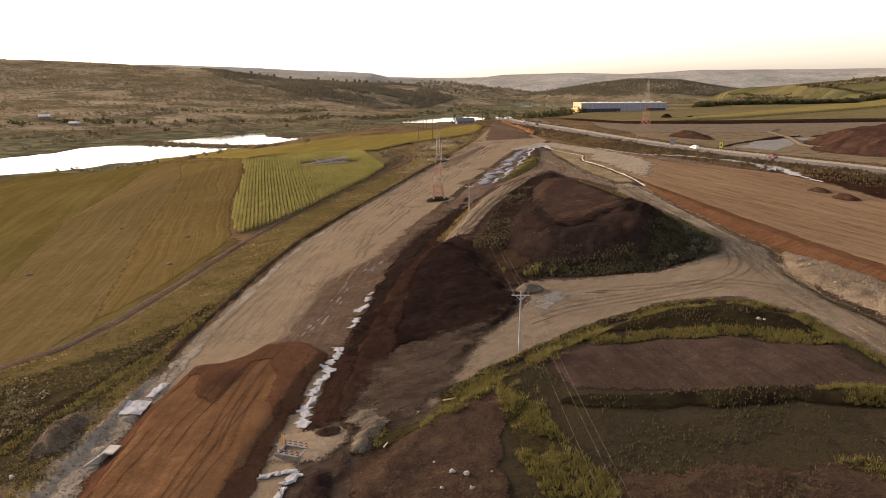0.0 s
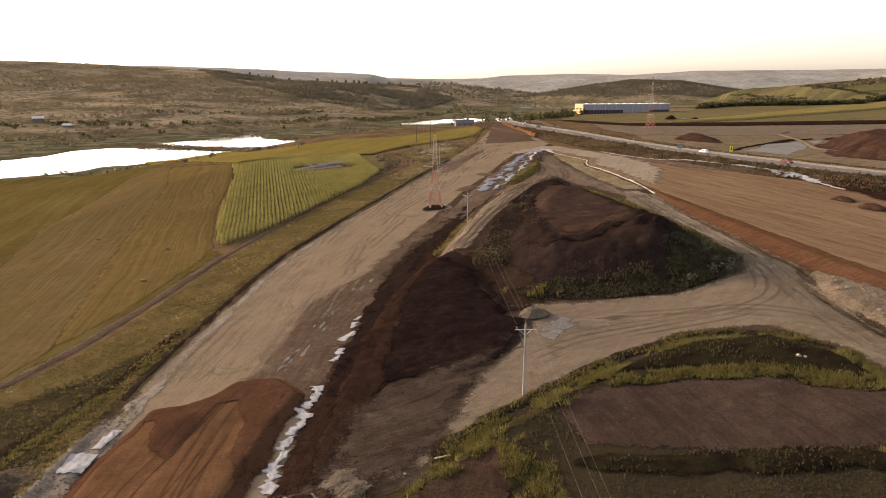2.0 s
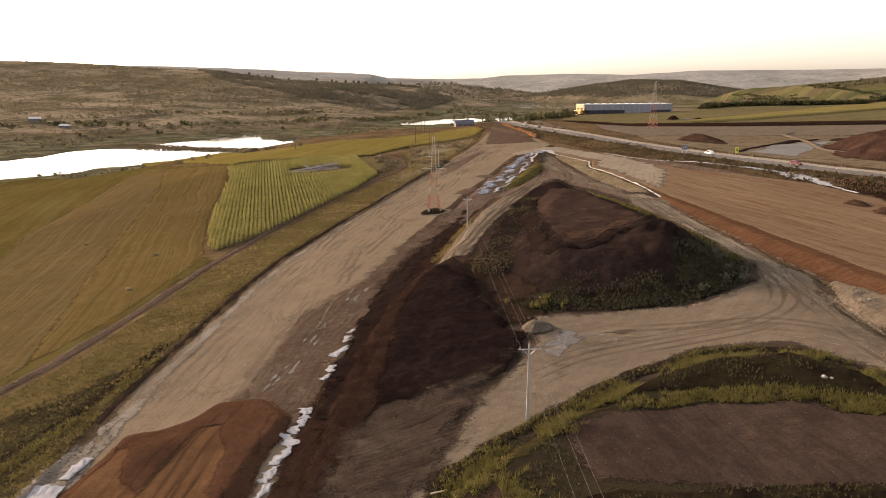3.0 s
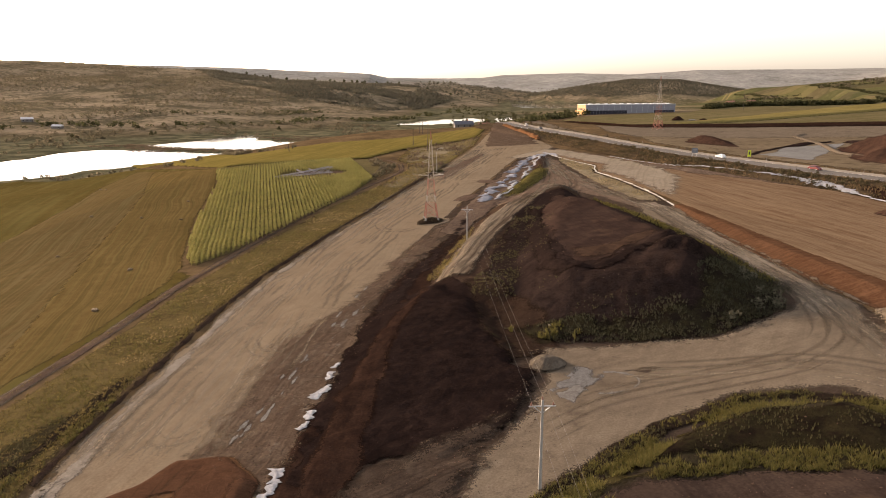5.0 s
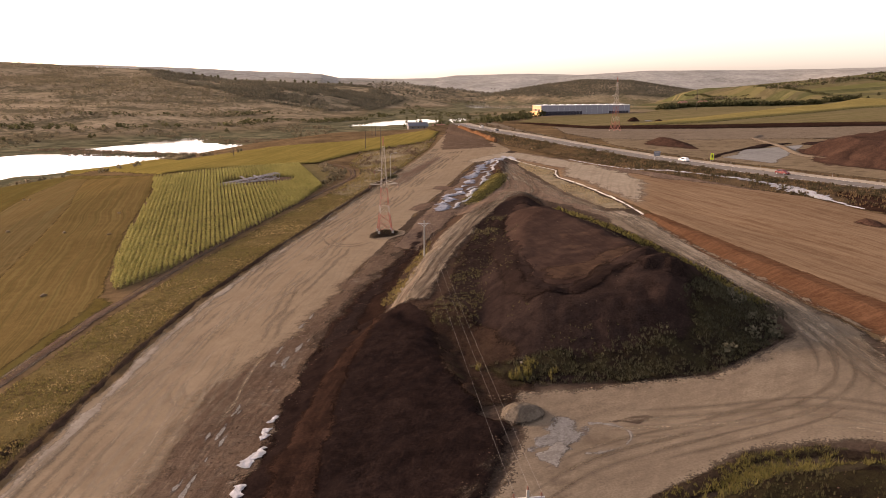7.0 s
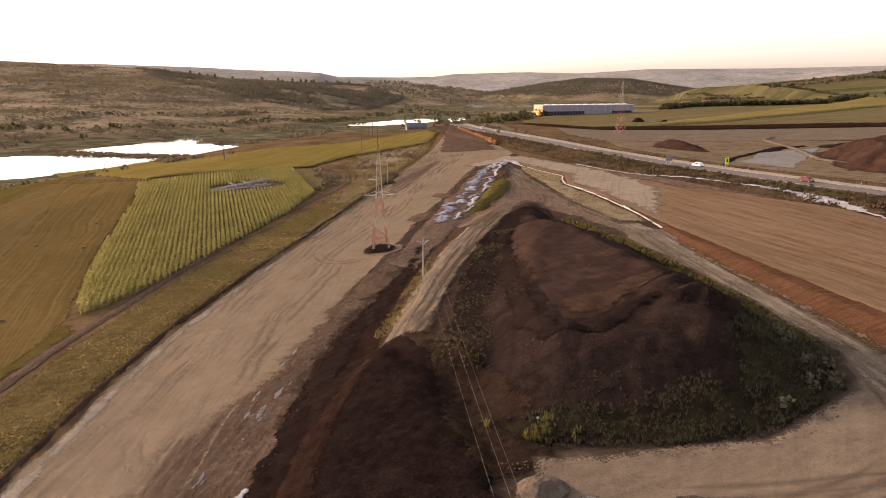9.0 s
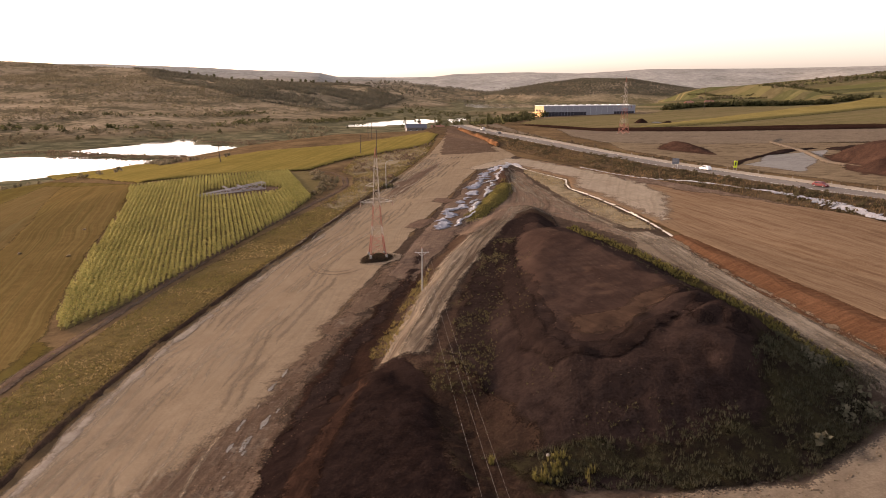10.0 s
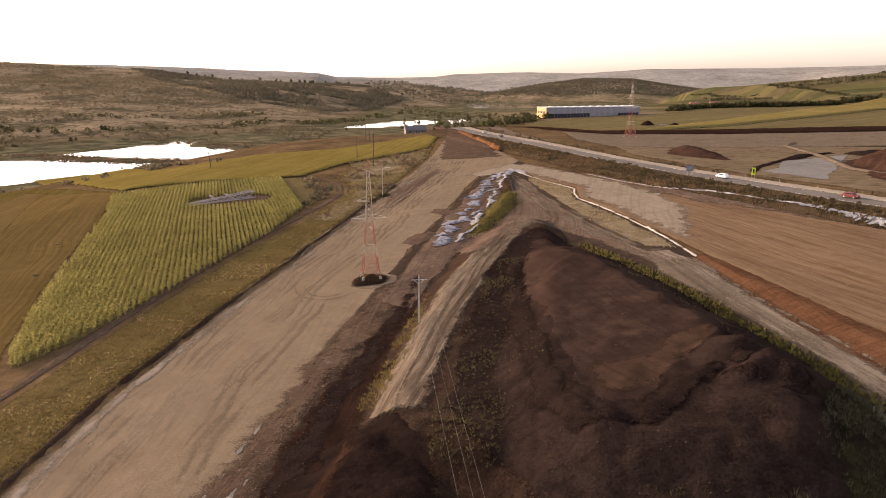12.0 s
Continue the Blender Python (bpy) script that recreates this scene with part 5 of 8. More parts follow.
def maize():
    ax, ay = Vector((-57.1, 247.1)).normalized()
    u = np.arange(-130, 60, 1.2)
    v = np.arange(-60, 260, 0.45)
    U, V = np.meshgrid(u, v)
    U, V = (U + rng.normal(0, 0.10, U.shape)).ravel(), (V + rng.normal(0, 0.15, V.shape)).ravel()
    x, y = -56 + ay * U + ax * V, 198 - ax * U + ay * V
    hole = ((x + 47) / 15) ** 2 + ((y - 334) / 12) ** 2 + 0.5 * fbm(x, y, 6, 2)
    ok = (inside(x, y, CORN) > 0.4 + 0.8 * fbm(x, y, 7, 2)) & (hole > 1) & (rng.rand(len(x)) > 0.06)
    x, y = x[ok], y[ok]
    z = surface_z(x, y)
    n, per = len(x), 7
    h = np.repeat(1.75 + 0.35 * fbm(x, y, 15, 3) + rng.normal(0, 0.12, n), per)
    level = np.tile(np.linspace(0.25, 0.95, per), n)
    a = rng.uniform(0, 2 * np.pi, n * per)
    long = 0.62 * (1.15 - level * 0.6) * rng.uniform(0.7, 1.2, n * per)
    bx, by, bz = np.repeat(x, per), np.repeat(y, per), np.repeat(z, per) + h * level
    dx, dy = np.cos(a), np.sin(a)
    w = 0.055
    p0 = np.stack([bx - dy * w, by + dx * w, bz], -1)
    p1 = np.stack([bx + dy * w, by - dx * w, bz], -1)
    m1 = np.stack([bx + dx * long * 0.55 + dy * w, by + dy * long * 0.55 - dx * w, bz + 0.28 * long + 0.08], -1)
    tip = np.stack([bx + dx * long, by + dy * long, bz - 0.12 * long], -1)
    verts = np.stack([p0, p1, m1, tip], 1).reshape(-1, 3)
    faces = np.arange(n * per)[:, None] * 4 + np.array([[0, 1, 2, 3]])
    # stalks with tassels
    t = 0.05
    base = np.stack([x, y, z - 0.05], -1)
    top = np.stack([x + rng.normal(0, 0.06, n), y + rng.normal(0, 0.06, n), z + h[::per] * 1.12], -1)
    sv = np.stack([base + [t, 0, 0], base + [-t * 0.5, t, 0], base + [-t * 0.5, -t, 0], top], 1).reshape(-1, 3)
    si = np.arange(n)[:, None] * 4 + len(verts)
    sf = np.concatenate([si + np.array([[0, 1, 3, 3]]), si + np.array([[1, 2, 3, 3]])])[:, :3]
    allv = np.concatenate([verts, sv])
    tris = np.concatenate([faces[:, [0, 1, 2]], faces[:, [0, 2, 3]], sf])
    tagged(part("maize", quick_mesh("maize", allv, tris), M_CORN), "rows of ripening yellow green maize plants", "maize", kind="stuff")


maize()
NEARVERGE = VERGE[:10] + VERGE[14:]
x, y = points_in(NEARVERGE, 2.2, 0.2, 0.3, 7)
tufts("verge_grass", x, y, M_GRASS_DRY, "tall dry tawny verge grass between road and track", height=(0.14, 0.34), blades=9, width=0.045, splay=1.1)
x, y = points_in(NEARVERGE, 2.4, 0.3, 0.58, 11)
tufts("verge_weeds", x, y, M_GRASS_BRIGHT, "green weeds among dry verge grass", height=(0.14, 0.34), blades=9, width=0.045, splay=1.1)
x, y = points_in(NEARVERGE, 2.0, 0.3, 0.66, 6)
tufts("verge_straw", x, y, M_STRAW, "bleached straw patches in the verge", height=(0.14, 0.34), blades=9, width=0.045, splay=1.1)
# the rougher ground where the farm track bends away
ROUGH = [(-18, 296), (-11, 324), (-8, 341), (-9, 362), (-14.5, 380), (-11, 430), (29, 484), (38, 524), (27, 439), (9, 354), (-8.5, 288)]
sheet("rough_ground", ROUGH, M_STRAWTURF, "rough tawny waste ground with dry weeds", "grass", res=1.2, edge=3.0, size=9, top=0.14, slope=0.1, rough=0.2, feather=5.0)
x, y = points_in(ROUGH, 0.9, 0.3, 0.35, 9)
tufts("rough_grass", x, y, M_GRASS_DRY, "dry tawny weeds on the waste ground", height=(0.3, 0.8), blades=8, width=0.05, splay=0.6)
x, y = points_in(ROUGH, 0.12, 0.5, 0.5, 14)
bushes("rough_bush", x, y, (0.4, 1.2), M_REED, "low brown scrub on the waste ground", "bush", per=16, leaf=0.4)
x, y = points_in([(-24, 300), (-15, 326), (-13, 342), (-15, 362), (-22, 379), (-28, 386), (-25, 360), (-19, 334), (-27, 300)], 0.12, 0.0)
bushes("track_bush", x, y, (0.5, 1.5), M_SCRUB, "dark bushes between the maize and the farm track", "bush", per=18, leaf=0.4)
x, y = points_in(ribbon(FARMLINE, 0.45), 7.0, 0.0, 0.25, 5)
tufts("track_grass", x, y, M_GRASS_DRY, "low grass along the middle of the farm track", height=(0.1, 0.25), blades=7, width=0.03)
DITCH = [(-42.5, 60), (-43, 108), (-43.4, 124), (-45.4, 124), (-52, 113), (-68, 96), (-84, 78), (-84, 60)]
sheet("ditch_soil", DITCH, M_DITCH, "dark damp soil of the roadside ditch", "soil", res=0.7, edge=2.5, size=6, top=0.15, slope=0.08, feather=5.0, rough=0.15)
x, y = points_in(DITCH, 2.0, 0.3, 0.35, 6)
tufts("ditch_weeds", x, y, M_WEED, "dark green weeds in the roadside ditch", height=(0.2, 0.5), blades=12, width=0.045, splay=1.1)
DITCHLINE = [(-42.9, 134), (-43.6, 126), (-44.8, 113), (-48, 99), (-51, 87), (-55, 70)]
sheet("ditch_bank", ribbon(DITCHLINE, 1.3), M_BANKDARK, "dark bare earth bank of the roadside ditch", "soil", res=0.45, edge=1.0, size=4, top=0.3, slope=0.25, rough=0.3, feather=1.3)
x, y = points_in(ribbon([(px + 1.7, py - 1.0) for px, py in DITCHLINE[1:]], 0.7), 9.0, -0.3, 0.35, 4)
tufts("ditch_grass", x, y, M_GRASS_BRIGHT, "yellow green grass lining the ditch bank", height=(0.2, 0.5), blades=10, width=0.035, splay=0.8)
x, y = points_in([(-47, 60), (-50, 84), (-53, 97), (-60, 99), (-66, 84), (-60, 60)], 0.5, 0.0, 0.4, 6)
bushes("ditch_bush", x, y, (0.25, 0.75), M_SCRUB, "low dark scrub beside the ditch", "bush", per=14, leaf=0.3)
x, y = points_in([(-60, 118), (-66, 104), (-76, 98), (-92, 122), (-88, 160), (-70, 160)], 1.6, 0.3, 0.5, 7)
tufts("hay_grass", x, y, M_GRASS_DRY, "short tufts left standing in the mown field", height=(0.08, 0.2), blades=8, width=0.05, splay=1.3)
x, y = points_in([(-41.5, 60), (-42, 116), (-39, 162), (-35.6, 187.2), (-26.8, 221.1), (-18.8, 248.4), (-8.7, 286.4), (-10.4, 283.3), (-20.4, 246.6), (-29.7, 220.9), (-38.5, 187.1), (-42, 162), (-45, 116), (-45, 60)], 4.0, 0.0, 0.3, 4)
tufts("edge_grass", x, y, M_GRASS_DRY, "dense dry grass lining the cut road edge", height=(0.2, 0.45), blades=10, width=0.04, splay=0.9)
# island, banks and heaps
RIMLINE = [(55, 97), (50.6, 106.6), (45, 110), (38.5, 110.6), (27.4, 105.8), (16.2, 97.2), (7.2, 89.6), (1.2, 82)]
sheet("island_rim", ribbon(RIMLINE, 1.5), M_BANKDARK, "dark crumbling soil edge of the weedy mound", "soil", res=0.45, edge=0.9, size=3, shape=lambda x, y, s: surface_z(x, y) - ground_z(x, y) + np.minimum(0.2, 0.15 * s), rough=0.2, feather=1.4)
x, y = points_in(ribbon([(px + 0.3, py - 0.4) for px, py in RIMLINE], 1.0), 6.0, -0.4, 0.46, 4)
tufts("rim_grass", x, y, M_GRASS_BRIGHT, "yellow green grass along the edge of the mound", height=(0.2, 0.55), blades=9, width=0.035, splay=0.8)
x, y = points_in(ribbon([(px + 0.5, py - 0.6) for px, py in RIMLINE], 1.2), 7.0, -0.3, 0.5, 5)
tufts("rim_weeds", x, y, M_WEED, "dark weeds along the edge of the mound", height=(0.15, 0.4), blades=9, width=0.035, splay=0.9)
x, y = points_in(ISLAND[1:-1], 4.0, 0.2, 0.55, 6)
k = (inside(x, y, [(15, 91.5), (20.5, 95), (33, 95.5), (43, 92.5), (52, 86), (53, 79), (56, 72), (36, 77), (16.5, 80.5)]) < 0) & (inside(x, y, [(-9, 70), (0, 78.5), (8, 84), (11, 78), (9, 70), (8, 60), (6, 50), (-10, 50)]) < 0.5 - 1.5 * rng.rand(len(x)))
tufts("island_weeds", x[k], y[k], M_WEED, "green weeds on the low soil mound", height=(0.2, 0.45), blades=12, width=0.026)
for strip, dens in (([(-5, 71.5), (2, 80.5), (8, 88), (17, 95.5), (28, 104), (26, 101), (18, 92), (9.5, 84.8), (3, 77.8)], 3.0), ([(20, 96.2), (33, 97.6), (43, 94.8), (52, 88.6), (53.5, 86), (51, 85.5), (43, 92.6), (33, 95.4), (20.5, 95)], 2.4), ([(8, 84), (12, 82), (13, 70), (17, 58), (12, 56), (9, 66), (8, 76)], 2.4), ([(44, 74.6), (56, 70.3), (66, 62), (64, 60.5), (54, 67), (45, 71)], 2.0), ([(38, 60), (48, 57), (56, 54), (54, 50), (44, 53)], 1.2), ([(28, 104), (39, 108.8), (49, 107.5), (54.5, 98.5), (55.5, 88), (57, 76), (55.5, 76), (54, 88), (53, 97.5), (48, 105.8), (39, 107.2), (28.5, 102.6)], 1.6), ([(-6.5, 71), (0, 76), (-1, 78.5), (-5, 75)], 4.0)):
    under(island, sheet("grass_patch", strip, M_GRASSSOIL, "thin yellow green grass on soil", "grass", res=0.4, edge=1.3, size=2.5, shape=lambda x, y, s: surface_z(x, y) - ground_z(x, y) + np.minimum(0.06, 0.08 * s)))
    x, y = points_in([(a + 0.4 * (k % 2), b + 0.3) for k, (a, b) in enumerate(strip)], dens * 5.0, -0.8, 0.4, 4)
    tufts("bright_grass", x, y, M_GRASS_BRIGHT, "soft yellow green grass strip", height=(0.25, 0.75), blades=10, width=0.035, splay=0.8)
FOOT = [(13, 141), (19, 134), (31, 131), (43, 129.5), (57, 137), (62.5, 146), (62, 158), (56, 158), (48, 149), (41, 140), (30, 138), (20, 140)]
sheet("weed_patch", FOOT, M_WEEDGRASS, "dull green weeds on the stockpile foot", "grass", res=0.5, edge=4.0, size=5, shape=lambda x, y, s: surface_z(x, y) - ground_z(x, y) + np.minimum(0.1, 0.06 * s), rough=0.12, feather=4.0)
x, y = points_in(FOOT, 5.0, 0.2, 0.3, 7)
tufts("heap_weeds", x, y, leaf("grey_green_weed_leaf", (0.058, 0.055, 0.034), 5.0, 0.35), "dull grey green weeds covering the stockpile foot", height=(0.25, 0.7), blades=9, width=0.03, splay=0.6)
x, y = points_in([(46, 133), (57, 138), (62.5, 147), (62, 156), (57, 154), (50, 144)], 0.5, 0.3, 0.5, 5)
bushes("weed_clump", x, y, (0.4, 0.9), leaf("pale_weed_leaf", (0.10, 0.092, 0.062), 4.0, 0.3), "pale grey green weed clumps at the stockpile foot", "weeds", per=18, leaf=0.4)
x, y = points_in([(14, 140), (19, 134.5), (24, 133.5), (25, 136), (17, 141)], 5.0, 0.0, 0.4, 3)
tufts("bright_grass", x, y, M_GRASS_BRIGHT, "yellow green grass at the stockpile foot", height=(0.5, 1.1), blades=16, width=0.03)
EDGEGRASS = [(62.2, 150), (62.4, 165), (59.8, 190.2), (56.4, 214), (50.5, 240), (47.5, 238), (53, 213), (56.2, 190.2), (58.6, 165), (58.4, 152)]
sheet("grass_patch", EDGEGRASS, M_GRASSSOIL, "olive grass strip at the stockpile edge", "grass", res=0.5, edge=1.3, size=3, shape=lambda x, y, s: surface_z(x, y) - ground_z(x, y) + np.minimum(0.08, 0.08 * s))
x, y = points_in(EDGEGRASS, 3.5, 0.0, 0.3, 4)
tufts("heap_edge_grass", x, y, M_GRASS_BRIGHT, "green grass along the stockpile edge", height=(0.3, 0.7), blades=14, width=0.035)
x, y = points_in([(9, 156), (12, 172), (17, 190), (22, 210), (29, 228), (36, 245), (37, 238), (30, 216), (25, 194), (21, 172), (16, 152)], 3.0, 0.0, 0.72, 7)
tufts("slope_weeds", x, y, M_GRASS, "patchy olive weeds on the bank slope", height=(0.15, 0.4), blades=10, width=0.04, splay=1.0)
x, y = points_in([(1, 172), (5, 186.3), (9, 203), (14, 217.3), (12.5, 207.8), (9.5, 190.2), (6, 176.4), (4, 170)], 2.6, 0.0, 0.35, 4)
tufts("dry_weeds", x, y, M_GRASS_DRY, "dry golden weeds round a power pole", height=(0.25, 0.7), blades=12, width=0.04, splay=0.9)
x, y = points_in([(25.7, 256.5), (30.6, 260.6), (36.5, 272.2), (44.4, 291.7), (49.3, 312.5), (46.3, 322.8), (39.3, 303.8), (31.5, 281.2), (25.6, 266.9)], 3.0, 0.2)
tufts("hump_grass", x, y, M_GRASS_BRIGHT, "yellow green grass on the spoil hump", height=(0.2, 0.45), blades=10, width=0.025)
x, y = points_in([(59.1, 349.4), (66.7, 313.9), (62.6, 292.4), (65.6, 268.7), (67.7, 227.3), (60.7, 231.3), (57.6, 255.6), (56.5, 301.8), (56.4, 337)], 2.6, 0.3, 0.45, 5)
tufts("liner_grass", x, y, leaf("straw_blade", (0.24, 0.185, 0.095), 5.0, 0.3), "dry straw grass below the white liner", height=(0.2, 0.5), blades=10, width=0.025)
bank = ribbon(beside(HIGHWAY[:10], -7.5), 17.5)
x, y = points_in(bank, 1.6, 0.3, 0.35, 6)
k = (inside(x, y, ribbon(HIGHWAY, 6.6)) < 0) & ((x > 67) | (y < 425))
tufts("bank_grass", x[k], y[k], leaf("brown_grass_blade", (0.145, 0.10, 0.052), 6.0, 0.3), "brown dry grass on the highway bank", height=(0.3, 0.8), blades=6, width=0.06)
x, y = points_in(bank, 0.22, 0.3, 0.42, 9)
k = (inside(x, y, ribbon(HIGHWAY, 7.2)) < 0) & ((x > 67) | (y < 425))
bushes("bank_bush", x[k], y[k], (0.35, 1.0), leaf("bank_shrub_leaf", (0.07, 0.056, 0.03), 6.0, 0.4), "low brown green bushes on the highway bank", "bush", per=18, leaf=0.4)

far_side = ribbon(beside(HIGHWAY[:10], 12.5), 4.5)
x, y = points_in(far_side, 0.8, 0.0, 0.4, 8)
tufts("far_verge_grass", x, y, M_GRASS_DRY, "dry tawny grass beyond the highway", height=(0.3, 0.8), blades=6, width=0.06)
x, y = points_in(far_side, 0.10, 0.0, 0.5, 14)
bushes("far_verge_bush", x, y, (0.4, 1.3), M_REED, "low brown bushes beyond the highway", "bush", per=16, leaf=0.4)
x, y = points_in(STOCK, 0.8, 0.5, 0.68, 6)
k = inside(x, y, STOCK) < 12
tufts("sparse_weeds", x[k], y[k], M_WEED, "sparse dark weeds on the stockpile slope", height=(0.15, 0.35), blades=8, width=0.05, splay=1.0)
# hill scrub, hedges and shore reeds
HILL = [(-1900, 1050), (-1000, 850), (-520, 920), (-230, 1120), (-120, 1350), (70, 2150), (20, 2300), (-150, 2280), (-850, 2060), (-1900, 1700)]
x, y = points_in(HILL, 0.017, 0.0, 0.44, 110)
bushes("hill_scrub", x, y, (1.0, 3.0), M_SCRUB, "scattered dark scrub on the far hillside", per=6, leaf=0.55)
FOOTLINE = [(-700, 800), (-560, 860), (-437, 920), (-385, 928), (-356, 943), (-312, 955), (-268, 985), (-226, 1004), (-188, 1058), (-154, 1130), (-93, 1160), (-46, 1224), (8, 1400)]
x, y = points_in(ribbon(FOOTLINE, 20.0), 0.016, 0.0, 0.5, 40)
bushes("foot_thicket", x, y, (1.6, 4.2), M_LEAF, "dark thicket along the foot of the hill", per=12, leaf=0.45)
x, y = points_in(ribbon([(q[0] - 40, q[1] + 110) for q in FOOTLINE[2:11]], 16.0), 0.01, 0.0, 0.5, 60)
bushes("slope_thicket", x, y, (1.6, 3.6), M_LEAF, "dark bushes in a line across the slope", per=10, leaf=0.5)
x, y = points_in([(-520, 1800), (-250, 1480), (-80, 1430), (60, 1900), (60, 2200), (-60, 2310), (-300, 2160), (-640, 2030)], 0.026, 0.0, 0.36, 110)
bushes("hill_thicket", x, y, (2.2, 4.4), M_WOODLEAF, "dense dark thickets on the wooded hill spur", per=9, leaf=0.5)
x, y = points_in([(-640, 300), (-286.3, 455.5), (-250.5, 501), (-191.7, 464.3), (-115.9, 456.6), (-113.8, 455), (-182.1, 453.1), (-250.3, 490.4), (-300.1, 430.2), (-600, 280)], 0.035, 0.0, 0.5, 18)
bushes("shore_bush", x, y, (0.8, 2.2), M_SCRUB, "grey green bushes along the lake shore", per=22, leaf=0.42)
x, y = points_in([(-210.1, 676.4), (-137.9, 528.8), (-74.9, 462.9), (-116.1, 500.8), (-116.5, 466.2), (-205, 668)], 0.09, 0.0)
bushes("dam_reeds", x, y, (0.8, 1.8), M_SCRUB, "brown reeds on the bank between two lakes", per=18, leaf=0.45)
for bed, dens in (([(-310, 702), (-257, 692), (-208, 676), (-166, 660), (-150, 680), (-170, 696), (-197, 699), (-226, 712), (-254, 725), (-292, 748), (-330, 730)], 0.14), ([(-192, 812), (-172, 801), (-135, 780), (-96, 798), (-90, 835), (-150, 850), (-188, 840)], 0.09)):
    x, y = points_in(bed, dens, 0.0, 0.3, 25)
    bushes("reed_bed", x, y, (0.5, 1.2), M_REED, "brown reed bed between the lakes", "reeds", per=10, leaf=0.5)
x, y = points_in([(-345, 715), (-350, 570), (-500, 520), (-560, 700), (-420, 860), (-260, 880), (-120, 830), (-60, 900), (-60, 1090), (-350, 940)], 0.012, 0.0, 0.55, 60)
bushes("valley_bush", x, y, (1.2, 2.8), M_SCRUB, "dull green bushes on the valley floor", per=14, leaf=0.48)
x, y = points_in([(277.3, 757.9), (316.5, 798.7), (338, 795), (400, 790), (520, 815), (522, 800), (402, 776), (340, 780), (319.5, 782.4), (279.8, 741.6)], 0.16, 0.0)
bushes("hedgerow", x, y, (2.2, 4.4), M_LEAF, "long dark hedgerow between hillside fields", "hedge", per=18, leaf=0.42)
for line in ([(522, 1153), (564, 1113), (640, 1085)], [(575, 1114), (561, 1020), (547, 938), (534, 868)], [(527, 1290), (541, 1236), (503, 1109), (430, 985)], [(650, 1110), (668, 1020), (650, 930)], [(450, 1040), (560, 1050), (660, 1000), (760, 930)], [(720, 1080), (740, 980), (715, 880)]):
    x, y = points_in(ribbon(line, 3.0), 0.10)
    bushes("field_hedge", x, y, (1.0, 2.2), M_LEAF, "dark hedge between hillside field strips", "hedge", per=14, leaf=0.45)
x, y = points_in([(420, 950), (560, 1000), (760, 960), (900, 820), (880, 1000), (600, 1130), (450, 1080)], 0.006, 0.0, 0.58, 50)
bushes("hill_scrub", x, y, (1.4, 3.4), M_SCRUB, "scattered bushes on the field slope", per=14, leaf=0.48)
x, y = points_in([(290, 2560), (420, 2330), (560, 2200), (800, 2130), (1000, 2150), (1180, 2280), (1160, 2420), (850, 2560), (500, 2640)], 0.03, 0.0)
bushes("far_wood", x, y, (2.0, 2.8), M_WOODLEAF, "brown green woods on the distant hill", "wood", per=6, leaf=0.6)
x, y = points_in([(60, 940), (200, 1000), (330, 1180), (300, 1330), (160, 1420), (100, 1700), (60, 2100), (30, 1500), (100, 1330)], 0.004, 0.0, 0.45, 90)
bushes("valley_trees", x, y, (1.6, 3.2), M_LEAF, "clumps of trees on the valley floor", "wood", per=14, leaf=0.45)
x, y = points_in([(100, 2250), (460, 2260), (700, 2750), (600, 3300), (100, 3300), (-60, 2700)], 0.0022, 0.0, 0.5, 160)
bushes("far_trees", x, y, (3.0, 6.0), M_WOODLEAF, "dark hedges and groves in the far valley", "wood", per=8, leaf=0.55)
x, y = points_in([(62, 600), (72, 700), (118, 880), (150, 960), (190, 960), (150, 800), (140, 712), (112, 640), (90, 600)], 0.02, 0.0, 0.4, 30)
k = inside(x, y, ribbon(HIGHWAY[8:], 12.0)) < 0
bushes("roadside_grove", x[k], y[k], (1.8, 4.0), M_LEAF, "dark trees beside the highway and the warehouse", "wood", per=18, leaf=0.42)


x, y = points_in([(40, 650), (60, 630), (120, 640), (160, 720), (130, 900), (70, 960), (40, 780)], 0.022, 0.0, 0.45, 40)
k = inside(x, y, ribbon(HIGHWAY[8:], 12.0)) < 0
bushes("village_green", x[k], y[k], (1.8, 4.2), M_LEAF, "dark garden trees and bushes round the village", "bush", per=20, leaf=0.42)


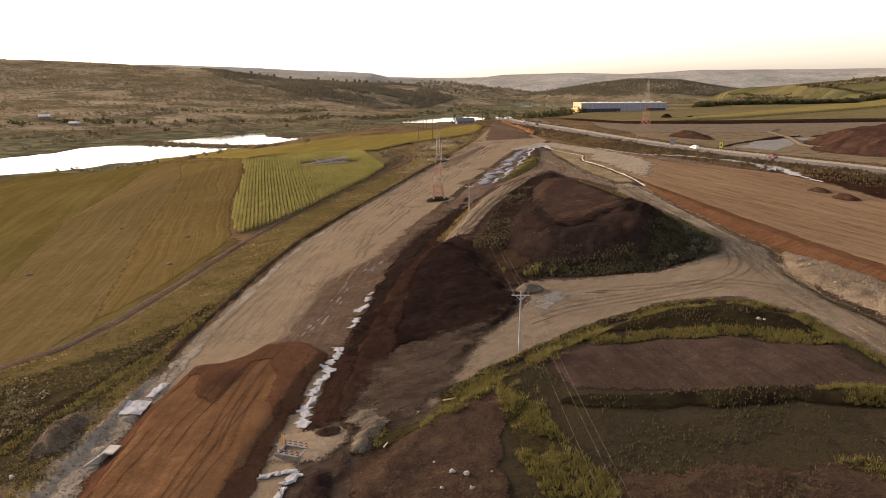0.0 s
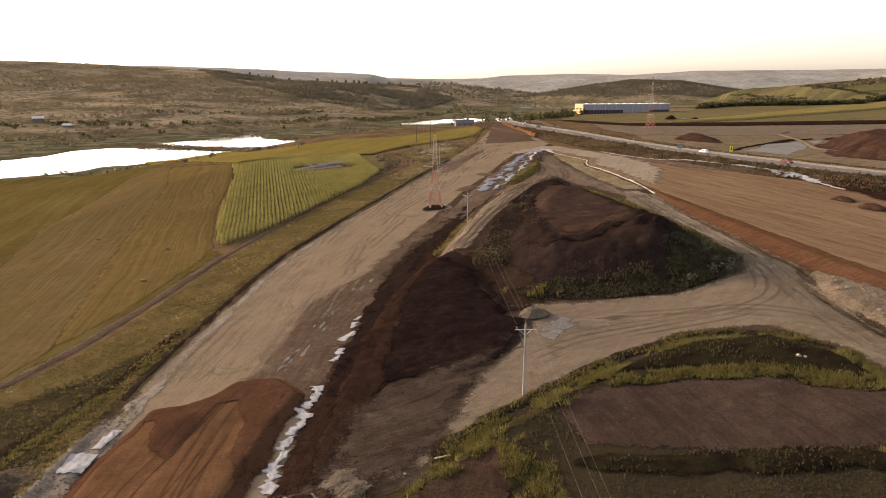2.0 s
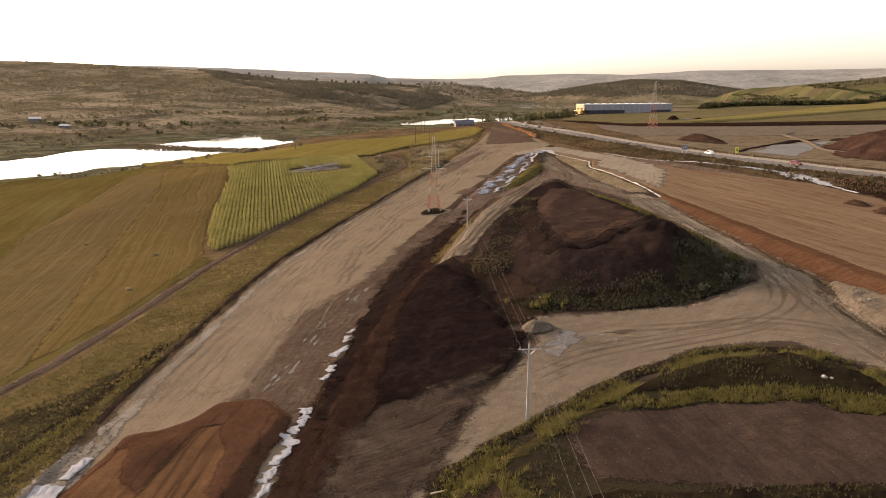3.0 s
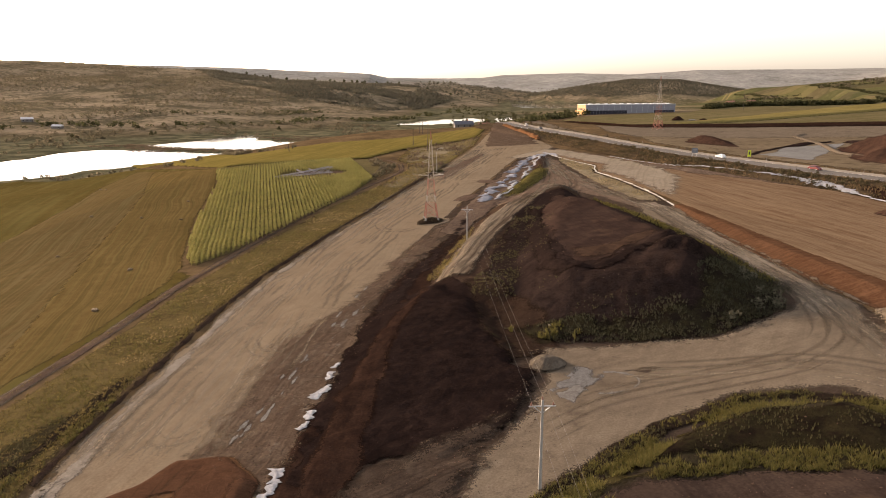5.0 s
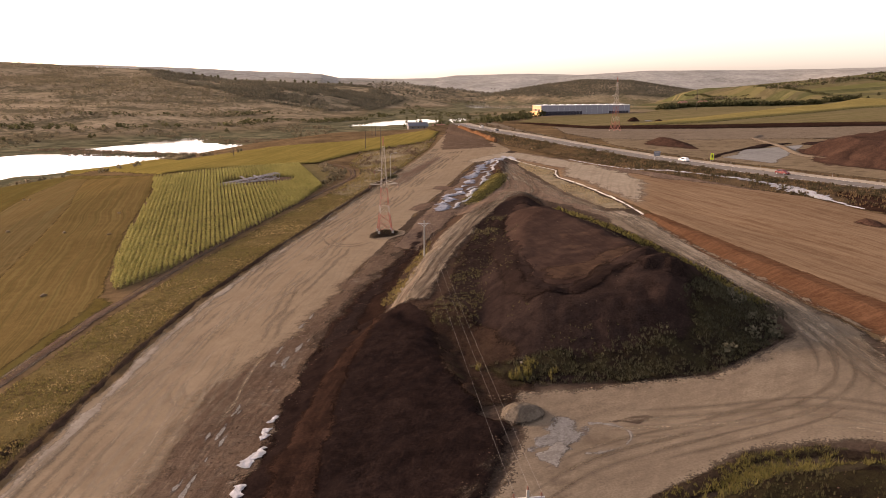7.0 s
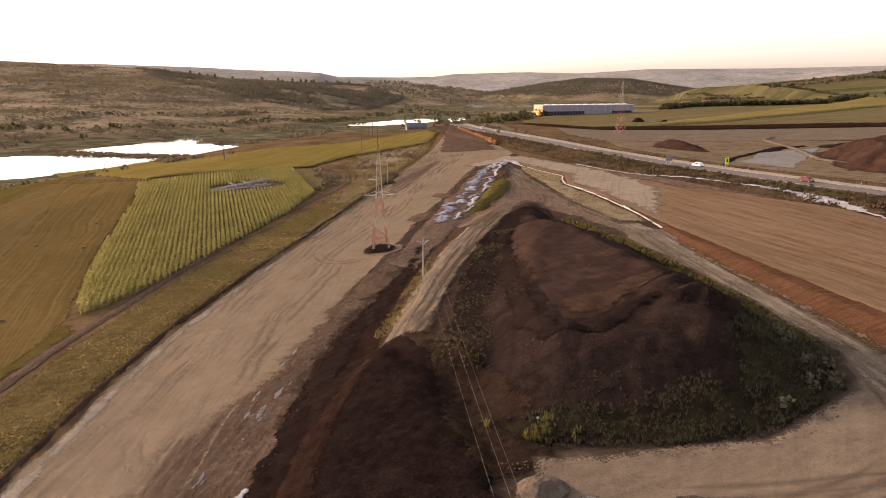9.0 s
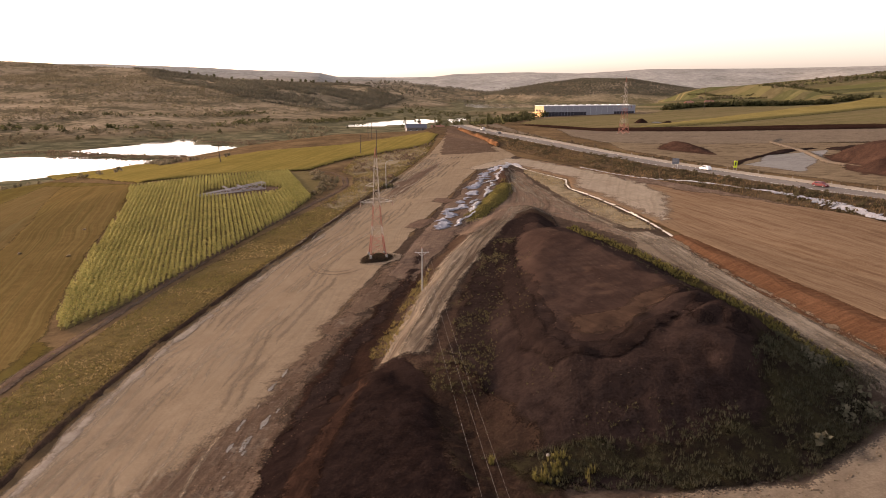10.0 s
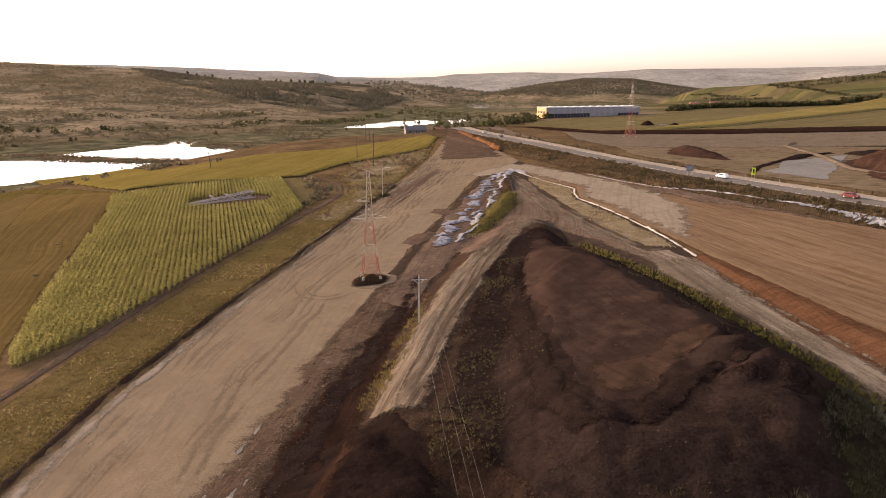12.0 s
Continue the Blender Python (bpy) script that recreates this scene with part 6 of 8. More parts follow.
def tree(name, place, height, spread_, label, per=26):
    """Tapered trunk with limbs, and a crown of many leaf clumps."""
    root = thing(name, place, label, "tree", group="trees in the valley")
    bm = bmesh.new()
    bmesh.ops.create_cone(bm, cap_ends=True, segments=7, radius1=height * 0.03, radius2=height * 0.012, depth=height * 0.62, matrix=Matrix.Translation((0, 0, height * 0.29)))
    for k in range(5):
        a = k * 2.4
        tip = Vector((math.cos(a) * spread_ * 0.6, math.sin(a) * spread_ * 0.6, height * (0.55 + 0.06 * k)))
        start = Vector((0, 0, height * (0.28 + 0.05 * k)))
        m = Matrix.Translation((start + tip) / 2) @ (tip - start).to_track_quat("Z", "Y").to_matrix().to_4x4()
        bmesh.ops.create_cone(bm, cap_ends=True, segments=5, radius1=height * 0.013, radius2=height * 0.005, depth=(tip - start).length, matrix=m)
    part("trunk", bm, M_BARK, root)
    n = 16
    a, q = rng.uniform(0, 6.28, n), rng.uniform(0, 1, n)
    r = spread_ * 0.62 * np.sqrt(rng.uniform(0, 1, n)) * (1.0 - 0.55 * q)
    c = np.stack([np.cos(a) * r, np.sin(a) * r, height * (0.34 + 0.52 * q)], -1)
    verts, faces = clump(c, rng.uniform(0.3, 0.5, n) * spread_, per, 0.26, 0.9)
    part("crown", quick_mesh("crown", verts, faces), M_LEAF, root)
    return root


broad = tree("tree", at_ground(-215, 2190), 12, 5.5, "broad dark green tree on the valley side")
slim = tree("tree", at_ground(96, 905), 15, 3.2, "slim tall dark green tree")
small = tree("tree", at_ground(194.3, 1152.8), 6.5, 3.4, "small rounded green tree")
for kind_, (cx, cy, sx, sy, count) in ((broad, (-400, 2080, 160, 30, 16)), (broad, (-170, 2220, 80, 30, 9)), (slim, (70, 1060, 25, 60, 7)), (small, (122, 715, 9, 30, 14)), (broad, (115, 760, 12, 30, 9)), (small, (105, 930, 40, 60, 14)), (small, (20, 1020, 50, 14, 8)), (small, (-330, 900, 110, 40, 12)), (small, (170, 1150, 50, 120, 12)), (small, (420, 785, 90, 14, 16)), (slim, (140, 1900, 60, 60, 6))):
    for _ in range(count):
        x, y = rng.normal(cx, sx), rng.normal(cy, sy)
        s = rng.uniform(0.7, 1.25)
        copy_thing(kind_, pose(*at_ground(x, y, -0.1), 0, 0, rng.uniform(0.3, 345.6)) @ Matrix.Scale(s, 4))

# ---- masts, poles and wires ----
M_CONCRETE = plain("weathered_concrete", (0.27, 0.25, 0.22), 0.85, vary=0.18, size=0.8)
M_STEEL = plain("galvanised_steel", (0.42, 0.42, 0.42), 0.5, metal=0.6, vary=0.15)
M_PALESTEEL = plain("pale_painted_steel", (0.42, 0.38, 0.33), 0.7, vary=0.12)
M_WIRE = plain("bare_aluminium_wire", (0.14, 0.125, 0.11), 0.8, metal=0.0, vary=0.1)
M_WOOD = plain("tarred_wood", (0.07, 0.05, 0.038), 0.9, vary=0.25, size=0.5)
M_PORCELAIN = plain("brown_porcelain", (0.16, 0.07, 0.045), 0.25, vary=0.1)


def banded():
    """Red and white warning paint in bands of height above the foot."""
    m, n, l = nodes_of("red_white_mast_paint")
    tc = n.new("ShaderNodeTexCoord")
    sp = n.new("ShaderNodeSeparateXYZ")
    l.new(tc.outputs["Object"], sp.inputs[0])
    r = n.new("ShaderNodeValToRGB")
    r.color_ramp.interpolation = "CONSTANT"
    red, white = (0.32, 0.085, 0.05, 1), (0.40, 0.35, 0.29, 1)
    e = r.color_ramp.elements
    while len(e) < 5:
        e.new(0.5)
    for k, (p, c) in enumerate(((0.0, red), (0.18, white), (0.26, red), (0.46, white), (0.9, red))):
        e[k].position, e[k].color = p, c
    l.new(calc(n, l, "MULTIPLY", sp.outputs[2], 1 / 24.0), r.inputs[0])
    grime = noise_node(n, l, tc.outputs["Object"], 2.0)
    out = blend(n, l, calc(n, l, "MULTIPLY", grime, 0.5), r.outputs[0], (0.18, 0.10, 0.07))
    l.new(out, n["Principled BSDF"].inputs["Base Color"])
    n["Principled BSDF"].inputs["Roughness"].default_value = 0.6
    return m


M_BANDED = banded()


def beam(bm, a, b, w):
    a, b = Vector(a), Vector(b)
    m = Matrix.Translation((a + b) / 2) @ (b - a).to_track_quat("Z", "Y").to_matrix().to_4x4() @ Matrix.Diagonal((w, w, (b - a).length, 1))
    bmesh.ops.create_cube(bm, size=1.0, matrix=m)


def lattice_mast(place, label, material, scale=1.0, turn=0.0):
    """A tapering lattice mast with two cross arms, on concrete footings."""
    root = thing("lattice_mast", place, label, "power pylon", turn)
    root.scale = (scale,) * 3
    levels = [(0, 1.75), (2.0, 1.5), (4.0, 1.28), (6.2, 1.08), (8.4, 0.92), (10.6, 0.8), (12.6, 0.7), (14.6, 0.6), (16.8, 0.5), (19.2, 0.38), (21.5, 0.25), (24, 0.05)]
    corner = [(1, 1), (-1, 1), (-1, -1), (1, -1)]
    for cx, cy in corner:
        bm = bmesh.new()
        for (z0, w0), (z1, w1) in zip(levels, levels[1:]):
            beam(bm, (cx * w0, cy * w0, z0), (cx * w1, cy * w1, z1), 0.14 if z0 < 4 else 0.08 if z0 < 10 else 0.05)
        leg = part("leg", bm, material, root)
        bm = bmesh.new()
        bmesh.ops.create_cube(bm, size=1.0, matrix=Matrix.Translation((cx * 1.78, cy * 1.78, -0.55)) @ Matrix.Diagonal((0.5, 0.5, 1.3, 1)))
        bmesh.ops.bevel(bm, geom=bm.edges[:], offset=0.05, affect="EDGES")
        part("footing", bm, M_CONCRETE, leg, "grey concrete footing")
    for (z0, w0), (z1, w1) in zip(levels, levels[1:]):
        bm = bmesh.new()
        for (ax, ay), (bx, by) in zip(corner, corner[1:] + corner[:1]):
            beam(bm, (ax * w0, ay * w0, z0), (bx * w1, by * w1, z1), 0.085 if z0 < 4 else 0.026)
            beam(bm, (bx * w0, by * w0, z0), (ax * w1, ay * w1, z1), 0.085 if z0 < 4 else 0.026)
            beam(bm, (ax * w1, ay * w1, z1), (bx * w1, by * w1, z1), 0.045)
        part("bracing", bm, material, root)
    for z, half, w, sides in ((11.9, 3.6, 0.76, (-1, 1)), (15.5, 2.4, 0.58, (-1,))):
        for s in sides:
            bm = bmesh.new()
            beam(bm, (s * w, w, z), (s * half, 0, z + 0.1), 0.08)
            beam(bm, (s * w, -w, z), (s * half, 0, z + 0.1), 0.08)
            beam(bm, (s * w, 0, z + 0.9), (s * half, 0, z + 0.12), 0.07)
            beam(bm, (s * (w + half) / 2, 0.5 * w, z + 0.04), (s * (w + half) / 2, -0.5 * w, z + 0.04), 0.06)
            arm = part("cross_arm", bm, M_PALESTEEL, root, "pale painted cross arm")
            bm = bmesh.new()
            for q in range(6):
                bmesh.ops.create_cone(bm, cap_ends=True, segments=10, radius1=0.13, radius2=0.05, depth=0.12, matrix=Matrix.Translation((s * half, 0, z - 0.1 - 0.16 * q)))
            part("insulator", bm, M_PORCELAIN, arm)
    return root


lattice_mast(at_ground(2.2, 230, 1.15), "red and white lattice mast standing in the haul road", M_BANDED, 1.0, 8)
lattice_mast(at_ground(147.5, 490, 0.0), "tall red and white lattice pylon beside a field", M_BANDED, 1.38, 20)
sheet("mound_rim", [(2.9 + 5.2 * math.cos(q * 0.7), 229.2 + 5.5 * math.sin(q * 0.7)) for q in range(9)], M_HAULPATCH, "pale scraped rim round the mast mound", "soil", res=0.5, edge=0.8, size=2, top=0.3, slope=0.25, feather=1.0)
sheet("mast_mound", [(-2.2, 226), (2.3, 224.6), (6.2, 226), (7.0, 230), (6.0, 234), (2.3, 235.2), (-1.6, 234), (-2.8, 230)], M_BANKDARK, "dark weedy earth mound kept round a mast", "soil heap", res=0.4, edge=0.5, soft=1.0, kind="", shape=lambda x, y, s: 1.05 * smooth(-0.4, 2.2, s) - 0.1, rough=0.3)
x, y = points_in([(-1.6, 227), (2.3, 225.6), (5.6, 227), (6.4, 230), (5.6, 233), (2.3, 234.2), (-1.0, 233), (-2, 230)], 1.2)
tufts("mound_weeds", x, y, M_WEED, "dark weeds round the mast footings", height=(0.2, 0.5), blades=9, width=0.03)


def power_pole(place, height, label, turn=0.0, group="roadside power poles"):
    """A tapering concrete pole with a cross arm, brace and three insulators."""
    root = thing("power_pole", place, label, "power pole", turn, group)
    bm = bmesh.new()
    bmesh.ops.create_cone(bm, cap_ends=True, segments=4, radius1=0.23, radius2=0.14, depth=height, matrix=Matrix.Translation((0, 0, height / 2 - 0.1)) @ Matrix.Rotation(radians(45), 4, "Z"))
    bmesh.ops.bevel(bm, geom=[e for e in bm.edges if e.calc_length() > 1], offset=0.03, affect="EDGES")
    part("shaft", bm, M_CONCRETE, root)
    bm = bmesh.new()
    beam(bm, (-1.3, 0, height - 0.75), (1.3, 0, height - 0.75), 0.09)
    beam(bm, (0, 0.02, height - 1.5), (0.8, 0.02, height - 0.78), 0.07)
    beam(bm, (0, -0.02, height - 1.5), (-0.8, -0.02, height - 0.78), 0.07)
    arm = part("cross_arm", bm, M_STEEL, root, "galvanised steel cross arm")
    for px, pz in ((-1.05, height - 0.69), (1.05, height - 0.69), (0.0, height - 0.1)):
        bm = bmesh.new()
        for q, rr in enumerate((0.05, 0.11, 0.08, 0.10, 0.05)):
            bmesh.ops.create_cone(bm, cap_ends=True, segments=10, radius1=rr, radius2=rr * 0.7, depth=0.08, matrix=Matrix.Translation((px, 0, pz + 0.04 + 0.07 * q)))
        part("insulator", bm, M_PORCELAIN, arm)
    return root


def wire(name, a, b, sag, radius, parent=None):
    cu = bpy.data.curves.new(name, "CURVE")
    cu.dimensions, cu.bevel_depth, cu.bevel_resolution = "3D", radius, 1
    sp = cu.splines.new("POLY")
    sp.points.add(24)
    for k in range(25):
        t = k / 24
        p = Vector(a).lerp(Vector(b), t)
        sp.points[k].co = (p.x, p.y, p.z - sag * 4 * t * (1 - t), 1)
    ob = new(name, cu)
    cu.materials.append(M_WIRE)
    return tagged(ob, "thin bare overhead power wire between poles", "wire", "overhead wires")


LINE = [(14.2, -8, 10.5), (12.65, 96, 9.5), (10.6, 197, 8.0)]
tops = []
for px, py, ph in LINE:
    g = at_ground(px, py, -0.1)
    power_pole(g, ph, "slender concrete power pole with steel cross arm", 2)
    tops.append((g, ph))
for (ga, ha), (gb, hb) in zip(tops, tops[1:]):
    for off, dz in ((-1.05, -0.3), (1.05, -0.3), (0.0, 0.3)):
        wire("power_wire", (ga[0] + off, ga[1], ga[2] + ha + dz), (gb[0] + off, gb[1], gb[2] + hb + dz), 1.3, 0.008)

def wood_pole(x, y, height, lean=0.0):
    root = thing("wooden_pole", at_ground(x, y, -0.2), "dark weathered wooden line pole in the field", "pole", 0, "field line poles")
    root.rotation_euler = (0, radians(lean), 0)
    bm = bmesh.new()
    bmesh.ops.create_cone(bm, cap_ends=True, segments=9, radius1=0.2, radius2=0.13, depth=height, matrix=Matrix.Translation((0, 0, height / 2)))
    part("shaft", bm, M_WOOD, root)
    bm = bmesh.new()
    beam(bm, (-0.7, 0, height - 0.6), (0.7, 0, height - 0.6), 0.12)
    part("cross_arm", bm, M_WOOD, root)
    return root


for px, py, ph, ln in ((-8.0, 448, 10, 0), (0.5, 418, 15, 1), (-3.6, 549, 11, 0), (-6.2, 560, 11, 0), (-200, 600, 8, 3), (-77, 433, 7.5, -4), (300, 715, 20, 0), (22, 640, 9, 0), (34, 660, 9, 0), (48, 690, 9, 0)):
    wood_pole(px, py, ph, ln)


def lamp_post(place):
    root = thing("lamp_post", place, "grey concrete street lamp with a curved arm", "street lamp")
    bm = bmesh.new()
    bmesh.ops.create_cone(bm, cap_ends=True, segments=10, radius1=0.2, radius2=0.11, depth=9.0, matrix=Matrix.Translation((0, 0, 4.4)))
    part("post", bm, M_CONCRETE, root)
    bm = bmesh.new()
    pts = [(0.0, 8.8), (0.15, 9.5), (0.6, 10.0), (1.4, 10.25), (2.1, 10.3)]
    for (a, b), (c, d) in zip(pts, pts[1:]):
        beam(bm, (a, 0, b), (c, 0, d), 0.09)
    part("arm", bm, M_STEEL, root)
    bm = bmesh.new()
    bmesh.ops.create_cube(bm, size=1.0, matrix=Matrix.Translation((2.4, 0, 10.28)) @ Matrix.Diagonal((0.7, 0.28, 0.14, 1)))
    bmesh.ops.bevel(bm, geom=bm.edges[:], offset=0.05, affect="EDGES")
    part("lamp_head", bm, M_STEEL, root)


lamp_post(at_ground(4.7, 331, -0.1))
x, y = rng.normal(4.7, 1.2, 14), rng.normal(332, 1.2, 14)
bushes("pole_bush", x, y, (0.5, 1.0), M_WEED, "dark bush at the foot of a lamp post", "bush", per=30, leaf=0.35)


# ---- the warehouse and the village ----
M_PANEL = plain("grey_wall_panel", (0.175, 0.175, 0.195), 0.5, vary=0.06, size=6.0)
# cream pushed to orange: the warm evening sun is in this colour
M_CREAM = plain("sun_tinted_cream_render", (0.50, 0.31, 0.15), 0.8, vary=0.08, size=3.0)
M_GLASSBAND = plain("dark_glazing", (0.028, 0.026, 0.034), 0.6, vary=0.1, size=3.0, gloss=0.1)
M_ROOF = plain("pale_roof_sheet", (0.45, 0.44, 0.43), 0.6, vary=0.08, size=5.0)
M_AMBER = plain("amber_cladding", (0.52, 0.26, 0.06), 0.6, vary=0.1, size=2.0)
M_WHITE = plain("white_paint", (0.75, 0.74, 0.71), 0.6, vary=0.06, size=1.0)
M_TILE = plain("brown_roof_tile", (0.20, 0.09, 0.06), 0.85, vary=0.2, size=1.0)
M_BLUEROOF = plain("blue_grey_roof_sheet", (0.075, 0.075, 0.09), 0.6, vary=0.1, size=2.0)


def box(bm, lo, hi, bevel=0.0):
    c, d = [(a + b) / 2 for a, b in zip(lo, hi)], [b - a for a, b in zip(lo, hi)]
    got = bmesh.ops.create_cube(bm, size=1.0, matrix=Matrix.Translation(c) @ Matrix.Diagonal((*d, 1)))
    if bevel:
        edges = list({e for v in got["verts"] for e in v.link_edges})
        bmesh.ops.bevel(bm, geom=edges, offset=bevel, segments=1, affect="EDGES")


def block(name, lo, hi, material, parent, label="", bevel=0.0):
    bm = bmesh.new()
    box(bm, lo, hi, bevel)
    return part(name, bm, material, parent, label)


def warehouse():
    g = at_ground(147, 703, -0.5)
    root = thing("warehouse", g, "long grey metal warehouse with a cream end wall", "warehouse", 12)
    L, D, H = 92.0, 19.0, 9.9
    wall = block("long_wall", (0.2, 0.0, 0), (L, 0.3, H), M_PANEL, root)
    for k in range(16):
        block("panel_joint", (0.2 + k * L / 16, -0.06, 0.6), (0.32 + k * L / 16, 0.0, H - 0.3), M_STEEL, wall)
    block("back_wall", (0.2, D, 0), (L, D + 0.3, H), M_PANEL, root)
    block("side_wall", (L, 0.0, 0), (L + 0.3, D + 0.3, H), M_PANEL, root)
    end = block("end_wall", (-0.15, 0.0, 0), (0.2, D + 0.3, H + 0.3), M_CREAM, root, "cream end wall with orange sunlight in its colour")
    block("canopy", (-2.8, 1.0, 3.6), (-0.15, D - 1, 4.2), M_AMBER, end, "amber entrance canopy")
    block("entrance", (-0.6, 3.0, 0.4), (-0.15, D - 3, 3.4), M_AMBER, end)
    for k in range(5):
        block("window", (-0.22, 2 + k * 3.2, 4.9), (-0.15, 4 + k * 3.2, 6.6), M_GLASSBAND, end)
    for a, b in ((1.5, 42.0), (70.0, 91.0)):
        band = block("glazing_band", (a, -0.12, 0.7), (b, 0.0, 4.6), M_GLASSBAND, wall, "dark glazed band")
        n = int((b - a) / 3)
        for k in range(n + 1):
            block("mullion", (a + k * (b - a) / n - 0.06, -0.2, 0.7), (a + k * (b - a) / n + 0.06, -0.12, 4.6), M_PANEL, band)
    roof = block("roof", (-0.3, -0.3, H), (L + 0.5, D + 0.6, H + 0.35), M_ROOF, root)
    for k in range(11):
        block("skylight", (5 + k * 8, 4, H + 0.35), (8.2 + k * 8, 7, H + 1.0), M_WHITE, roof, "white roof light", 0.1)


warehouse()


M_HOUSEWALL = plain("dull_plaster", (0.14, 0.12, 0.10), 0.85, vary=0.15, size=1.5)


def house(place, w, d, h, turn, roof_mat, label):
    root = thing("house", place, label, "house", turn, "village houses")
    wall = block("wall", (-w / 2, -d / 2, -0.5), (w / 2, d / 2, h), M_HOUSEWALL, root)
    for k in (-0.3, 0.0, 0.3):
        win = block("window", (k * w - 0.5, -d / 2 - 0.06, h * 0.35), (k * w + 0.5, -d / 2, h * 0.35 + 1.3), M_GLASSBAND, wall)
        block("sill", (k * w - 0.6, -d / 2 - 0.16, h * 0.35 - 0.1), (k * w + 0.6, -d / 2, h * 0.35), M_WHITE, win)
    block("door", (w * 0.42, -d / 2 - 0.05, -0.2), (w * 0.42 + 0.9, -d / 2, 2.0), M_WOOD, wall)
    bm = bmesh.new()
    v = [bm.verts.new(p) for p in ((-w / 2 - 0.4, -d / 2 - 0.5, h), (w / 2 + 0.4, -d / 2 - 0.5, h), (w / 2 + 0.4, d / 2 + 0.5, h), (-w / 2 - 0.4, d / 2 + 0.5, h), (-w / 2 - 0.4, 0, h + d * 0.36), (w / 2 + 0.4, 0, h + d * 0.36))]
    for f in ((0, 1, 5, 4), (2, 3, 4, 5), (1, 2, 5), (3, 0, 4), (3, 2, 1, 0)):
        bm.faces.new([v[i] for i in f])
    roof = part("roof", bm, roof_mat, root)
    block("chimney", (w * 0.2, -0.35, h + d * 0.2), (w * 0.2 + 0.7, 0.35, h + d * 0.5), M_TILE, roof)
    return root


for hx, hy, w, d, h, turn, rm, lab in (
    (30, 640, 16, 8, 3.2, 8, M_BLUEROOF, "low house with a blue grey metal roof"),
    (52, 700, 11, 9, 4.0, -12, M_TILE, "old house with a steep brown tiled roof"),
    (72, 760, 12, 8, 3.6, 20, M_TILE, "village house with a brown tiled roof"),
    (92, 720, 10, 7, 3.2, 5, M_ROOF, "small house with a pale metal roof"),
    (70, 860, 12, 9, 4.0, -5, M_TILE, "village house with a brown tiled roof"),
    (112, 790, 11, 8, 3.6, 30, M_ROOF, "small house with a pale metal roof"),
    (-500, 936, 13, 7, 3.2, 25, M_ROOF, "isolated farmhouse with a pale roof by the lake"),
    (-440, 890, 12, 6, 2.6, -10, M_ROOF, "low pale farm shed by the lake"),
    (340, 840, 9, 7, 3.0, 15, M_TILE, "small hillside cottage among bushes"),
    (372, 860, 9, 7, 3.0, -8, M_TILE, "small hillside cottage with brown roof"),
):
    house(at_ground(hx, hy), w, d, h, turn, rm, lab)

# ---- cloth, liner and sacks ----
M_GEO = plain("white_geotextile", (0.25, 0.25, 0.258), 0.9, vary=0.25, size=0.7, bump=0.05, gloss=0.05)
M_SACK = plain("blue_grey_sack", (0.17, 0.178, 0.205), 0.9, vary=0.2, size=0.7, bump=0.05)
M_LINER = plain("pale_liner", (0.40, 0.365, 0.31), 0.85, vary=0.12, size=0.8)
M_POOLMUD = earth("whitish_wash_mud", [(0.1637, 0.1462, 0.1317), (0.2455, 0.2282, 0.2092), (0.341, 0.3209, 0.3022)], 3, 0.8, 0.2, bump=0.1)
M_GREYMUD = earth("pale_grey_mud", [(0.2088, 0.1845, 0.1607), (0.2883, 0.2614, 0.2303), (0.3978, 0.369, 0.3321)], 3, 0.8, 0.2, bump=0.08)


def cloth(name, x, y, length, width, turn, material, label, category, group="", crumple=0.35, seed=0, drape=0.12, ragged=0.9):
    """A crumpled sheet lying on the earth, with folds and a ragged outline."""
    nx, ny = max(9, int(length / 0.26)), max(6, int(width / 0.26))
    U, V = np.meshgrid(np.linspace(-0.5, 0.5, nx), np.linspace(-0.5, 0.5, ny))
    wob = 0.3 * fbm(U * 0 + seed * 7.3, V * width + 3 + seed, 0.7, 3)
    lo, hi = (0.5 * width * (1 + ragged * 1.3 * fbm(U * length + k * 31 + seed * 3.1, V * 0 + seed, 0.5, 4)) for k in (0, 1))
    lx, ly = U * length * (1 + wob), np.where(V < 0, V * 2 * lo, V * 2 * hi) + 0.35 * ragged * width * fbm(U * length + 70 + seed, V * 0 + seed, 2.0, 2)
    c, s = math.cos(radians(turn)), math.sin(radians(turn))
    X, Y = x + lx * c - ly * s, y + lx * s + ly * c
    rim = np.minimum(0.5 - np.abs(U), 0.5 - np.abs(V)) * 2
    fold = 1 - np.abs(2 * ((X * 0.8 + Y * 0.45 + 0.9 * fbm(X + seed, Y, 1.5, 3)) % 1.0) - 1)
    Z = surface_z(X, Y) + drape + crumple * (0.7 * fold + 0.9 * np.abs(fbm(X * 1.7 + Y + seed, Y * 0.6, 0.8, 3))) * smooth(-0.1, 0.35, rim) + 0.02
    me = grid_mesh(name, X, Y, Z)
    me.polygons.foreach_set("use_smooth", np.zeros(len(me.polygons), bool))
    ob = part(name, me, material)
    mod = ob.modifiers.new("thickness", "SOLIDIFY")
    mod.thickness = 0.05
    return tagged(ob, label, category, group)


def heading(a, b):
    return math.degrees(math.atan2(b[1] - a[1], b[0] - a[0]))


def along_line(line, step):
    carry = step / 2
    for a, b in zip(line, line[1:]):
        L = math.dist(a, b)
        while carry < L:
            t = carry / L
            yield a[0] + (b[0] - a[0]) * t, a[1] + (b[1] - a[1]) * t, heading(a, b)
            carry += step
        carry -= L


